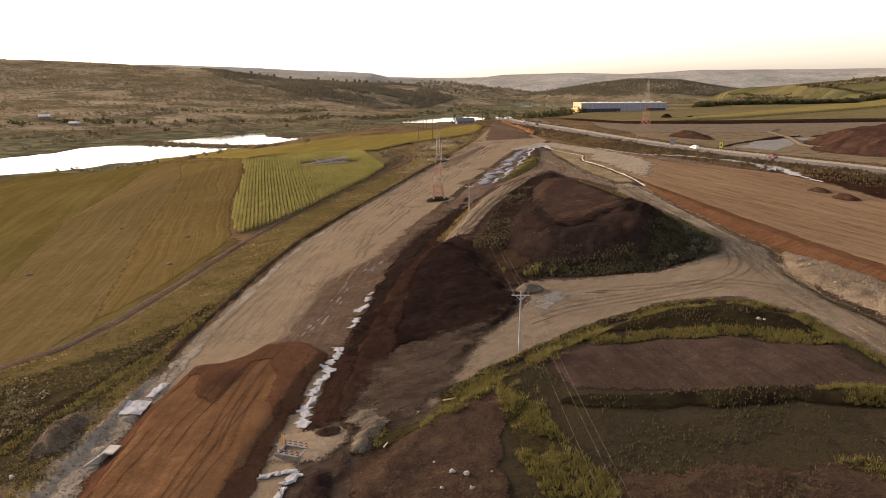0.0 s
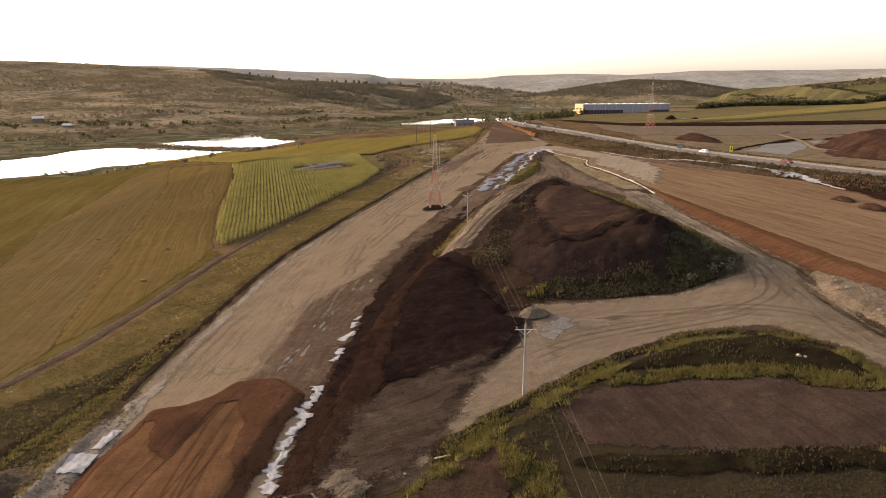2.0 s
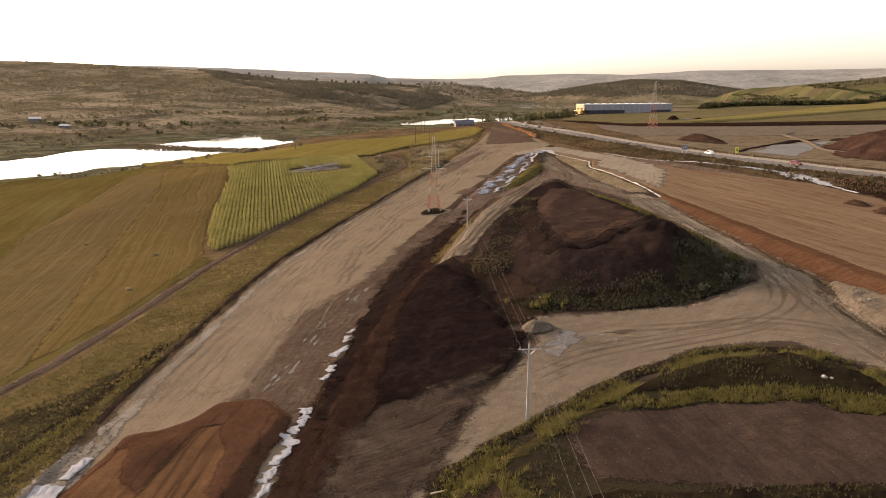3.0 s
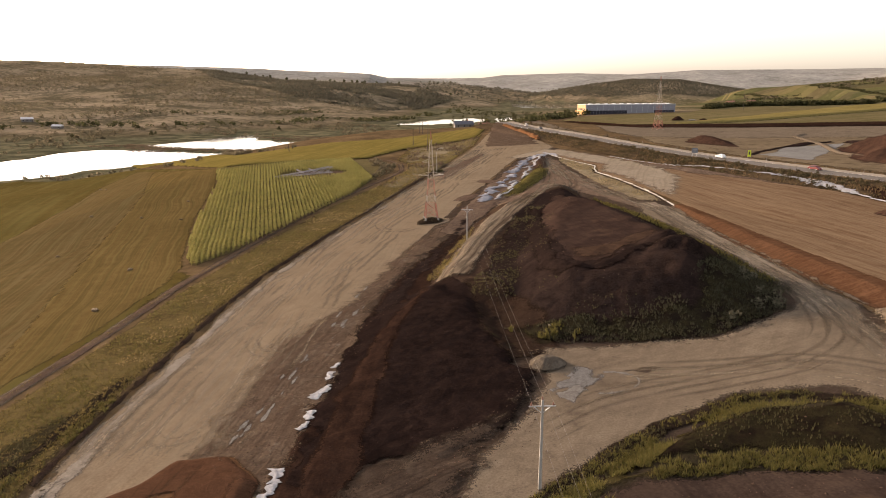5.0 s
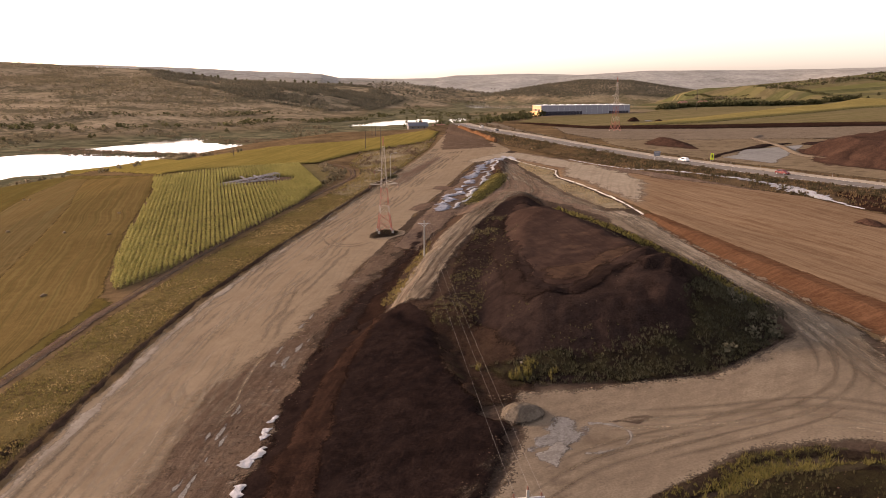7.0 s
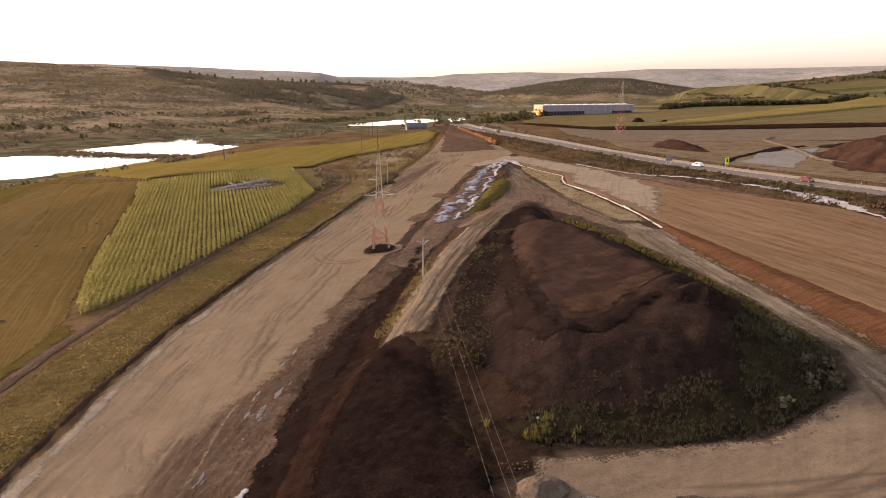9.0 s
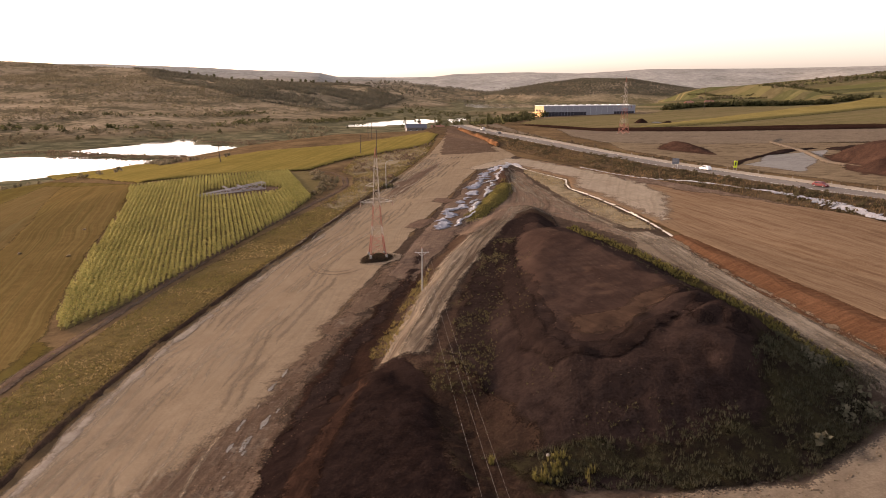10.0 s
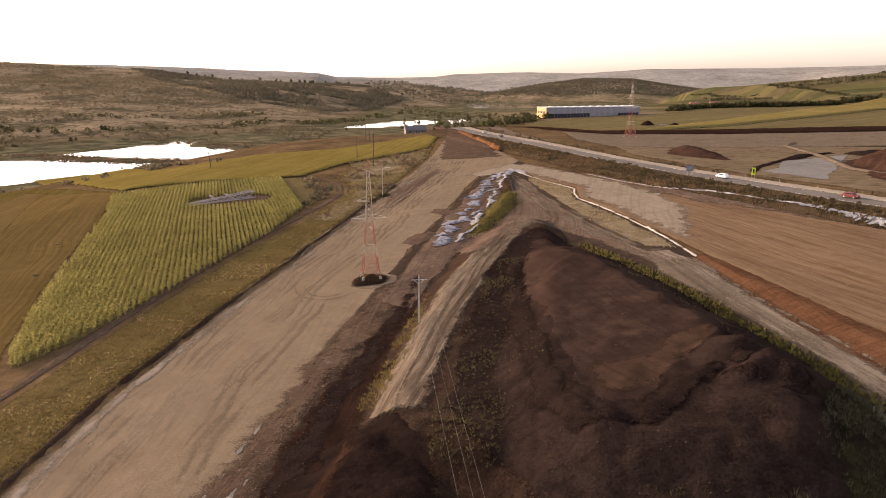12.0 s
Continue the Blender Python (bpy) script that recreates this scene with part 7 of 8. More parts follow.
# along the ditch of the haul road
for k, (bx, by, bl, bw, tn) in enumerate(((-15.7, 80.4, 4.2, 1.7, 84), (-15.7, 84.6, 3.2, 0.9, 88), (-15.5, 88.2, 3.0, 1.3, 78), (-15.3, 91.6, 3.0, 1.2, 82), (-15.0, 95.0, 3.2, 1.3, 84), (-14.6, 98.8, 3.2, 1.2, 82), (-14.3, 102.0, 2.6, 1.3, 84), (-13.2, 112.8, 1.8, 0.8, 80), (-13.0, 115.5, 2.0, 1.1, 75), (-12.6, 122.2, 3.4, 1.2, 82), (-12.2, 127.4, 2.4, 1.0, 80), (-11.8, 131.0, 1.8, 0.7, 78))):
    cloth("geotextile_scrap", bx, by, bl * 1.15, bw * 0.95, tn + (14, -12, 6, -18)[k % 4], M_GEO, "crumpled white geotextile scrap in the muddy ditch", "geotextile", "geotextile scraps in the ditch", 0.13, k, 0.05, 1.1)
cloth("geotextile_sheet", -39.5, 87.3, 4.4, 2.9, 92, M_GEO, "white geotextile sheet spread on the road edge", "geotextile", "", 0.05, 31, 0.12, 0.12)
cloth("geotextile_sheet", -38.7, 93.2, 4.8, 1.3, 82, M_GEO, "narrow white geotextile strip on the road edge", "geotextile", "", 0.12, 32, 0.12, 0.4)
for k, (bx, by, bl, bw, tn) in enumerate(((-16.3, 67.6, 4.0, 0.8, 10), (-14.6, 66.4, 2.4, 1.2, 60), (-15.2, 63.8, 2.2, 0.8, 85))):
    cloth("geotextile_scrap", bx, by, bl, bw, tn, M_GEO, "torn white geotextile beside a dark pit", "geotextile", "", 0.3, 40 + k)
# pale mud crusts and puddle edges beside the road
for k in range(22):
    t = (k + rng.rand()) / 22
    mx, my = -20.5 + 9 * t + rng.normal(0, 1.4), 108 + 62 * t + rng.normal(0, 2)
    r = rng.uniform(0.4, 1.15)
    pts = [(mx + 0.5 * math.cos(q * 1.05) * r * rng.uniform(0.3, 1.0) + 0.35 * math.sin(q * 1.05) * r, my + 2.6 * math.sin(q * 1.05) * r * rng.uniform(0.5, 1.1)) for q in range(6)]
    sheet("mud_crust", pts, M_GREYMUD, "pale dried mud crust beside the haul road", "mud", res=0.35, edge=0.3, size=1.5, shape=lambda x, y, s: surface_z(x, y) - ground_z(x, y) + np.minimum(0.07, 0.1 * s), group="mud crusts", feather=0.3)

# drain trench lined with sacks
trench = [(15.5, 252), (19, 263), (24, 277), (30, 296), (37, 318), (43, 336), (48, 352), (52, 366), (54.5, 364), (50, 346), (45, 330), (39, 312), (32.5, 290), (26.5, 273), (22, 260), (18, 250)]
sheet("drain_trench", trench, M_TRACK, "dark muddy drain trench", "trench", res=0.6, edge=0.4, top=0.22, slope=0.2, rough=0.15, feather=0.6)
for k, (bx, by, th) in enumerate(along_line([(16.2, 252), (19.8, 264), (22.5, 271.5), (26.5, 281), (31.8, 300), (36.5, 318), (41.5, 335), (46, 348), (51, 360)], 4.4)):
    if k not in (7, 10, 13):
        cloth("sack_pile", bx + rng.normal(0, 0.9), by + rng.normal(0, 0.8), rng.uniform(2.4, 6.5), rng.uniform(0.8, 2.9), th + rng.normal(0, 22), M_SACK, "heap of blue grey plastic sacks along the drain", "sacks", "sacks along the drain", 0.5, 60 + k, 0.08, 1.5)
for k, (bx, by, th) in enumerate(along_line([(22.6, 254), (26.8, 267), (30.3, 278), (34.0, 289), (38.0, 302), (41.0, 314), (44.0, 326), (48.5, 341), (53.0, 357), (56.5, 366), (59, 354)], 4.6)):
    if k not in (3, 8):
        cloth("liner_scrap", bx + rng.normal(0, 0.7), by, rng.uniform(3.0, 6.5), rng.uniform(0.5, 1.8), th + rng.normal(0, 14), M_GEO, "crumpled white liner along the drain", "liner", "liner scraps along the drain", 0.45, 90 + k, 0.12)

# thin white liner roll at the platform edge
LINER = [(56.6, 366), (60, 344), (63, 328), (67.2, 313), (64.6, 303), (63.2, 293), (65.2, 279), (66.4, 268), (67.4, 250), (67.8, 236), (67.8, 221)]
for k, (a, b) in enumerate(zip(LINER, LINER[1:])):
    L = math.dist(a, b)
    n = max(1, round(L / 9))
    for q in range(n):
        t = (q + 0.5) / n
        cloth("edge_liner", a[0] + (b[0] - a[0]) * t, a[1] + (b[1] - a[1]) * t, L / n * 0.93, 0.5, heading(a, b), M_LINER, "pale liner strip along the platform edge", "liner", "liner strips at the platform", 0.18, 100 + k * 5 + q, 0.1)
# wide white plastic on the highway side of the platform
EDGE = [(80.5, 345), (86, 322), (92.5, 303), (99.5, 287), (106, 268), (111, 256), (113, 243), (114.6, 230), (115.5, 220), (117, 208)]
for k, (a, b) in enumerate(zip(EDGE, EDGE[1:])):
    L = math.dist(a, b)
    n = max(1, round(L / 8))
    wide = (0.35, 0.4, 0.45, 0.5, 1.0, 2.6, 3.6, 2.2, 0.5)[k]
    for q in range(n):
        t = (q + 0.5) / n
        cloth("plastic_sheet", a[0] + (b[0] - a[0]) * t, a[1] + (b[1] - a[1]) * t, L / n * 1.05, wide, heading(a, b), M_GEO, "rumpled white plastic sheet below the highway bank", "plastic sheet", "plastic sheets below the highway", 0.22 + 0.05 * wide, 160 + k * 5 + q, 0.15)

# ---- gravel pile, mud and stones ----
M_SAND = earth("tan_gravel", [(0.26, 0.19, 0.125), (0.35, 0.265, 0.18), (0.43, 0.335, 0.24)], 3, 0.6, 0.12, bump=0.06)
sheet("gravel_pile", [(18.0 + 3.7 * math.cos(q * 0.63), 125.6 + 3.5 * math.sin(q * 0.63)) for q in range(10)], M_SPOIL, "rough conical pile of grey brown gravel beside the stockpile", "gravel pile", res=0.3, edge=0.3, size=1.5, soft=0.8, kind="", shape=lambda x, y, s: 3.4 * smooth(-1.6, 3.9, s) - 0.55, base=ground_z, rough=0.25, feather=0.6)
sheet("mud_pool", [(17.0, 117.4), (21.5, 116.6), (24.2, 119.2), (24.0, 124.2), (21.4, 125.2), (19.6, 121.8)], M_POOLMUD, "pale grey washed out mud by the gravel pile", "mud", res=0.25, edge=1.7, size=1.8, shape=lambda x, y, s: surface_z(x, y) - ground_z(x, y) + np.minimum(0.06, 0.08 * s))
ring = [(24.2 + 4.6 * math.cos(q), 118.6 + 3.2 * math.sin(q)) for q in [-1.9 + 0.3 * k for k in range(12)]]
sheet("mud_splash", ribbon(ring, 0.3), M_GREYMUD, "thin pale rim of dried slurry", "mud", res=0.2, edge=0.3, size=1.5, shape=lambda x, y, s: surface_z(x, y) - ground_z(x, y) + np.minimum(0.05, 0.1 * s), feather=0.3)
sheet("mud_splash", [(17.6, 116.4), (19.4, 113.2), (20.6, 115.2), (22.4, 117.6), (20.4, 118.8)], M_GREYMUD, "pale dried slurry run below the gravel", "mud", res=0.2, edge=0.9, size=1.2, shape=lambda x, y, s: surface_z(x, y) - ground_z(x, y) + np.minimum(0.05, 0.1 * s), feather=0.5)
sheet("damp_spot", [(27, 121.6), (30.6, 122.4), (33, 121.4), (30.4, 120.2)], M_TRAMPLED, "dark damp spot in the dirt", "soil", res=0.3, edge=0.6, size=1.5, shape=lambda x, y, s: surface_z(x, y) - ground_z(x, y) + np.minimum(0.05, 0.1 * s), feather=0.8)
M_STONE = plain("pale_boulder", (0.22, 0.195, 0.165), 0.9, vary=0.2, size=0.4, bump=0.05)


def stone(x, y, r, group="loose stones"):
    bm = bmesh.new()
    bmesh.ops.create_icosphere(bm, subdivisions=2, radius=r)
    o = rng.uniform(0, 50)
    for v in bm.verts:
        v.co *= 1 + 0.55 * noise.noise(v.co * (1.3 / r) + Vector((o, o, 0)))
        v.co.z *= 0.7
    ob = part("stone", bm, M_STONE)
    ob.matrix_world = pose(*at_ground(x, y, r * 0.3), 0, 0, rng.uniform(0, 360))
    return tagged(ob, "rough pale boulder lying on bare earth", "stone", group)


for sx, sy, r in ((2.0, 63.7, 0.42), (3.4, 62.9, 0.36), (0.2, 66.1, 0.2), (3.8, 60.6, 0.3), (0.9, 61.2, 0.22), (5.9, 63.0, 0.16), (47.2, 96.3, 0.4), (47.8, 95.8, 0.25), (-1.7, 79.4, 0.2), (20.5, 138.5, 0.25), (-46.5, 71.0, 0.4), (-48.2, 66.5, 0.35), (67.5, 121, 0.4), (66.5, 111, 0.35), (68.4, 126, 0.3)):
    stone(sx, sy, r * 0.8)
M_PLANK = plain("raw_timber", (0.42, 0.33, 0.20), 0.8, vary=0.2, size=0.4)
bm = bmesh.new()
box(bm, (-0.9, -0.1, -0.06), (0.9, 0.1, 0.06), 0.02)
tagged(part("timber_plank", bm, M_PLANK), "weathered timber plank on the dirt", "plank").matrix_world = pose(*at_ground(2.2, 82.2, 0.08), 0, 0, 20)
bm = bmesh.new()
box(bm, (-0.6, -0.08, -0.05), (0.6, 0.08, 0.05), 0.02)
tagged(part("timber_plank", bm, M_PLANK), "short timber plank on the dirt", "plank").matrix_world = pose(*at_ground(-5.2, 71.8, 0.08), 0, 0, 70)

# ---- wheel tracks ----
M_RUTDARK = earth("dark_wheel_rut", [(0.19, 0.14, 0.09396), (0.2399, 0.18, 0.122), (0.2999, 0.2279, 0.1559)], 4, 1.0, 0.25, bump=0.05, crumble=False)
M_RUTPALE = earth("pale_dusty_rut", [(0.3084, 0.2335, 0.1572), (0.381, 0.2927, 0.1984), (0.4596, 0.3592, 0.248)], 4, 1.0, 0.25, bump=0.05, crumble=False)


def curve_points(line, step):
    """A smooth line through plan points, every step metres."""
    p = [Vector(q) for q in (line[0], *line, line[-1])]
    out = []
    for a, b, c, d in zip(p, p[1:], p[2:], p[3:]):
        n = max(2, int((c - b).length / step))
        for k in range(n):
            t = k / n
            out.append(0.5 * (2 * b + (c - a) * t + (2 * a - 5 * b + 4 * c - d) * t * t + (3 * b - a - 3 * c + d) * t ** 3))
    return np.array([(q.x, q.y) for q in out])


def wheel_tracks(line, offsets, width=0.5, wander=0.6, gap=0.35, mats=None):
    """Faint broken wheel ruts that follow a way, each stretch a thin ragged strip."""
    pts = curve_points(line, 0.8)
    d = np.gradient(pts, axis=0)
    d /= np.linalg.norm(d, axis=1)[:, None]
    side = np.stack([d[:, 1], -d[:, 0]], -1)
    n = len(pts)
    for off in offsets:
        mat = (mats or (M_RUTDARK, M_RUTPALE))[0 if rng.rand() < 0.6 else 1]
        shift = off + wander * fbm(np.arange(n) * 0.8, np.full(n, off * 13.0), 22.0, 3)
        a = 0
        while a < n - 8:
            b = min(n, a + int(rng.uniform(15, 70)))
            k = np.arange(a, b)
            for twin in (-0.95, 0.95):
                w = 0.5 * width * (0.55 + 0.9 * np.clip(fbm(k * 0.8, np.full(len(k), off + twin), 3.0, 3) + 0.5, 0, 1)) * np.minimum(1, np.minimum(k - a, b - 1 - k) / 6.0)
                c = pts[k] + side[k] * (shift[k] + twin)[:, None]
                w = w * 2.0 + 0.03
                L, R = c - side[k] * w[:, None], c + side[k] * w[:, None]
                P = np.stack([L, c, R], 1).reshape(-1, 2)
                z = surface_z(P[:, 0], P[:, 1]) + np.tile([0.012, 0.02, 0.012], len(k))
                f = (np.arange(len(k) - 1)[:, None, None] * 3 + np.array([[0, 1, 4, 3], [1, 2, 5, 4]])[None]).reshape(-1, 4)
                fade = np.minimum(1, np.minimum(k - a, b - 1 - k) / 7.0) * rng.uniform(0.45, 0.95)
                rut = set_rim(quick_mesh("wheel_rut", np.column_stack([P, z]), f, True), np.stack([0 * fade, fade, 0 * fade], 1))
                tagged(part("wheel_rut", rut, mat), "faint wheel rut pressed into the dirt road", "wheel rut", "wheel ruts", "structure")
            a = b + int(rng.uniform(0, 40) * gap)


M_HAULRUT = earth("haul_road_rut", [(0.2528, 0.1833, 0.121), (0.3251, 0.242, 0.1607), (0.3972, 0.3007, 0.2031)], 4, 1.0, 0.25, bump=0.05, crumble=False)
M_HAULPALE = earth("haul_road_pale_rut", [(0.346, 0.2614, 0.1749), (0.4324, 0.3315, 0.2258), (0.5093, 0.3959, 0.2739)], 4, 1.0, 0.25, bump=0.05, crumble=False)
M_TRACKRUT = earth("pale_track_rut", [(0.27, 0.21, 0.145), (0.36, 0.285, 0.2), (0.44, 0.35, 0.25)], 4, 1.0, 0.25, bump=0.1, crumble=False)
wheel_tracks([(-29, 108), (-26, 150), (-20.5, 190), (-12, 230), (-1, 270), (11, 320), (23, 365), (36, 415)], (-10.5, -9, -7.5, -5.5, -4, -2, 0, 2.5, 4.5, 7), 0.6, 2.6, 0.6, (M_HAULRUT, M_HAULPALE))
for cx, cy, rad, a0, a1 in ((-29, 122, 5, 220, 340), (-22, 150, 6, 180, 300), (-6, 235, 7, 190, 320)):
    wheel_tracks([(cx + rad * math.cos(radians(a0 + (a1 - a0) * q / 6)), cy + 2 * rad * math.sin(radians(a0 + (a1 - a0) * q / 6))) for q in range(7)], (0.0,), 0.5, 0.3, 0.3, (M_HAULRUT, M_HAULPALE))
wheel_tracks([(62.8, 222), (63.4, 190), (64.4, 168), (64.4, 148), (62.6, 130), (60.6, 112), (60, 90), (60, 68)], (-1.7, -0.8, 0.1, 0.9, 1.5), 0.7, 0.5, 0.2)
wheel_tracks([(64.2, 164), (64.2, 145), (59, 127), (50, 119), (38, 116.5), (25, 114), (14, 107)], (-1.5, 0.3, 2.0), 0.45, 0.8)
wheel_tracks([(61, 86), (59, 106), (51, 116), (40, 118), (25, 121)], (-1.5, 0.5, 2.5), 0.6, 0.8)
wheel_tracks([(52, 352), (52.5, 320), (52.5, 296), (55.5, 258), (59, 234), (63.5, 214)], (-1.6, 0.2, 1.6), 1.0, 0.4, 0.1, (M_RUTPALE, M_TRACKRUT))
M_SITERUT = earth("site_track_rut", [(0.12, 0.083, 0.056), (0.16, 0.115, 0.078), (0.20, 0.15, 0.10)], 4, 1.0, 0.25, bump=0.1, crumble=False)
wheel_tracks(TRACKLINE[:6], (-1.2, 0.9), 0.7, 0.4, 0.15, (M_SITERUT, M_TRACKRUT))
wheel_tracks(TRACKLINE[4:], (-0.8, 1.2), 0.8, 0.5, 0.1, (M_TRACKRUT, M_SITERUT))
wheel_tracks([(35, 252), (42, 258), (48, 270), (50, 292), (50.5, 318), (49.5, 340)], (0.0, 2.0), 0.8, 0.5, 0.1, (M_TRACKRUT, M_SITERUT))
wheel_tracks([(20, 262), (31, 262), (40, 262), (47, 258), (54, 256)], (0, 1.5), 0.7, 0.5)
wheel_tracks([(-6, 283), (3, 315), (12, 350), (22, 392), (31, 436)], (0.0,), 1.1, 0.3, 0.0, (M_TRACKRUT, M_TRACKRUT))
wheel_tracks(FARM[:11], (0.0,), 0.6, 0.1, 0.05)

M_FILLRUT = earth("dark_fill_rut", [(0.11, 0.055, 0.028), (0.15, 0.075, 0.038), (0.19, 0.10, 0.05)], 4, 1.0, 0.25, bump=0.05, crumble=False)
wheel_tracks([(-30, 42), (-29.5, 60), (-28, 80), (-25, 103)], (-5.0, -1.4, 2.4, 4.6), 0.22, 2.2, 1.6, (M_FILLRUT, M_FILLRUT))
wheel_tracks([(-24, 70), (-25, 86), (-24.4, 98), (-22.5, 106)], (-0.6, 0.8), 0.3, 0.8, 0.4, (M_FILLRUT, M_FILLRUT))

# rubble, culvert and inspection pit beside the fill
sheet("rubble_heap", [(-47.8, 74), (-49.4, 83), (-46.2, 89.5), (-42.4, 89.4), (-41.2, 84), (-41.6, 79), (-42.6, 73.4)], M_RUBBLE, "grey brown rubble heap beside the culvert", "rubble heap", res=0.35, edge=1.0, size=2, soft=1.2, kind="", shape=lambda x, y, s: 2.4 * smooth(-0.5, 4.0, s) - 0.1 - 1.3 * np.exp(-((x + 43.4) ** 2 + (y - 80.9) ** 2) / 3.0) + 0.5 * fbm(x, y, 1.2, 3) * smooth(0, 1.5, s), rough=1.7)
sheet("rubble_heap", [(-49, 62), (-49, 70), (-44, 71), (-42.5, 66), (-43, 60)], M_RUBBLE, "grey brown rubble heap beside the culvert", "rubble heap", res=0.5, edge=0.8, size=3, soft=1.2, kind="", shape=lambda x, y, s: 1.5 * smooth(-0.5, 4.0, s) - 0.1, rough=1.4)
culvert = thing("culvert_headwall", at_ground(-37.9, 75.0, -0.3), "grey concrete culvert headwall with sloping wing walls", "culvert", 85)
culvert.scale = (0.8,) * 3
block("headwall", (-1.5, -0.15, -0.4), (1.5, 0.15, 1.5), M_CONCRETE, culvert, "", 0.03)
block("deck", (-0.9, -1.6, 1.25), (1.5, -0.16, 1.5), M_CONCRETE, culvert, "pale concrete deck slab", 0.03)
for s in (-1, 1):
    bm = bmesh.new()
    v = [bm.verts.new(p) for p in ((s * 1.5, 0.15, -0.4), (s * 2.6, 2.2, -0.4), (s * 2.6, 2.2, 0.1), (s * 1.5, 0.15, 1.5), (s * 1.75, 0.05, -0.4), (s * 2.85, 2.1, -0.4), (s * 2.85, 2.1, 0.1), (s * 1.75, 0.05, 1.5))]
    for f in ((0, 1, 2, 3), (7, 6, 5, 4), (0, 4, 5, 1), (1, 5, 6, 2), (2, 6, 7, 3), (3, 7, 4, 0)):
        bm.faces.new([v[i] for i in f])
    bmesh.ops.recalc_face_normals(bm, faces=bm.faces[:])
    part("wing_wall", bm, M_CONCRETE, culvert)
sheet("pit_apron", [(-18.6, 70), (-18.4, 77), (-9.5, 78), (-9.4, 73), (-12, 69)], M_SAND, "pale sandy apron round the inspection pit", "soil", res=0.5, edge=0.5, size=2, top=0.35, slope=0.3, rough=0.05)
M_OLDCONCRETE = plain("stained_concrete", (0.15, 0.138, 0.122), 0.9, vary=0.25, size=0.5)
pit = thing("inspection_pit", at_ground(-15.7, 71.9, 0.02), "concrete inspection pit ringed by red and white rails", "pit", -18)
pit.scale = (0.8,) * 3
for name_, lo, hi in (("kerb", (-1.9, -1.5, -0.2), (1.9, -1.1, 0.25)), ("kerb", (-1.9, 1.1, -0.2), (1.9, 1.5, 0.25)), ("kerb", (-1.9, -1.1, -0.2), (-1.5, 1.1, 0.25)), ("kerb", (1.5, -1.1, -0.2), (1.9, 1.1, 0.25))):
    block(name_, lo, hi, M_OLDCONCRETE, pit, "", 0.03)
# shallow floor; its near-black colour paints the shade of a deep pit
block("pit_floor", (-1.5, -1.1, -0.3), (1.5, 1.1, -0.1), M_GLASSBAND, pit, "near-black slab painting the shaded depth of the pit")
M_RED = plain("red_paint", (0.30, 0.06, 0.035), 0.5, vary=0.1)
M_DULLWHITE = plain("dull_white_paint", (0.27, 0.25, 0.23), 0.7, vary=0.1)
M_RAIL = plain("dark_red_paint", (0.10, 0.03, 0.03), 0.5, vary=0.1)
for py in (-1.3, 1.3):
    for hz in (0.4, 0.8):
        rail = block("rail", (-1.7, py - 0.03, hz), (1.7, py + 0.03, hz + 0.13), M_RAIL, pit, "dark red safety rail")
        for q in range(4):
            block("white_stripe", (-1.5 + 0.85 * q, py - 0.036, hz - 0.004), (-1.15 + 0.85 * q, py + 0.036, hz + 0.134), M_DULLWHITE, rail)
    for px in (-1.7, 1.7):
        block("rail_post", (px - 0.05, py - 0.05, 0.2), (px + 0.05, py + 0.05, 1.0), M_RED, pit)
block("marker_board", (-2.3, 1.2, 0.0), (-1.95, 1.26, 1.7), M_AMBER, pit, "orange striped marker board")
for rx, ry, rw in ((-12.0, 75.9, 2.3), (-9.6, 76.9, 1.9), (-13.5, 77.8, 1.3)):
    sheet("dark_clod_heap", [(rx + rw * math.cos(q), ry + 0.8 * rw * math.sin(q)) for q in range(6)], M_BANKSOIL, "heap of dark clods beside the pit", "soil heap", res=0.25, edge=0.4, size=1.2, kind="", soft=0.5, shape=lambda x, y, s: np.maximum(surface_z(x, y) - ground_z(x, y), 0) + 0.9 * smooth(-0.3, 1.6, s) - 0.08, rough=0.4, feather=0.4)
sheet("crushed_grey_soil", [(-11.1, 77.8), (-9.4, 81.4), (-6.8, 81), (-4.6, 77.6), (-6.2, 73.6), (-6.7, 69.8), (-9.2, 70.4), (-9.6, 73.4), (-8.4, 75.8)], M_SPOIL, "grey crushed soil slope beside the ditch", "soil", res=0.4, edge=0.9, size=2, shape=lambda x, y, s: np.maximum(surface_z(x, y) - ground_z(x, y), 0) + np.minimum(0.6, 0.3 * s), rough=0.4, feather=1.2)
sheet("dark_pit", [(-13.8, 60), (-13.8, 66), (-12, 68.6), (-10.2, 67.6), (-9.6, 60)], M_DARK, "dark wet earth pit edge", "soil", res=0.4, edge=0.5, size=2, shape=lambda x, y, s: surface_z(x, y) - ground_z(x, y) + np.minimum(0.3, 0.25 * s), rough=0.4)

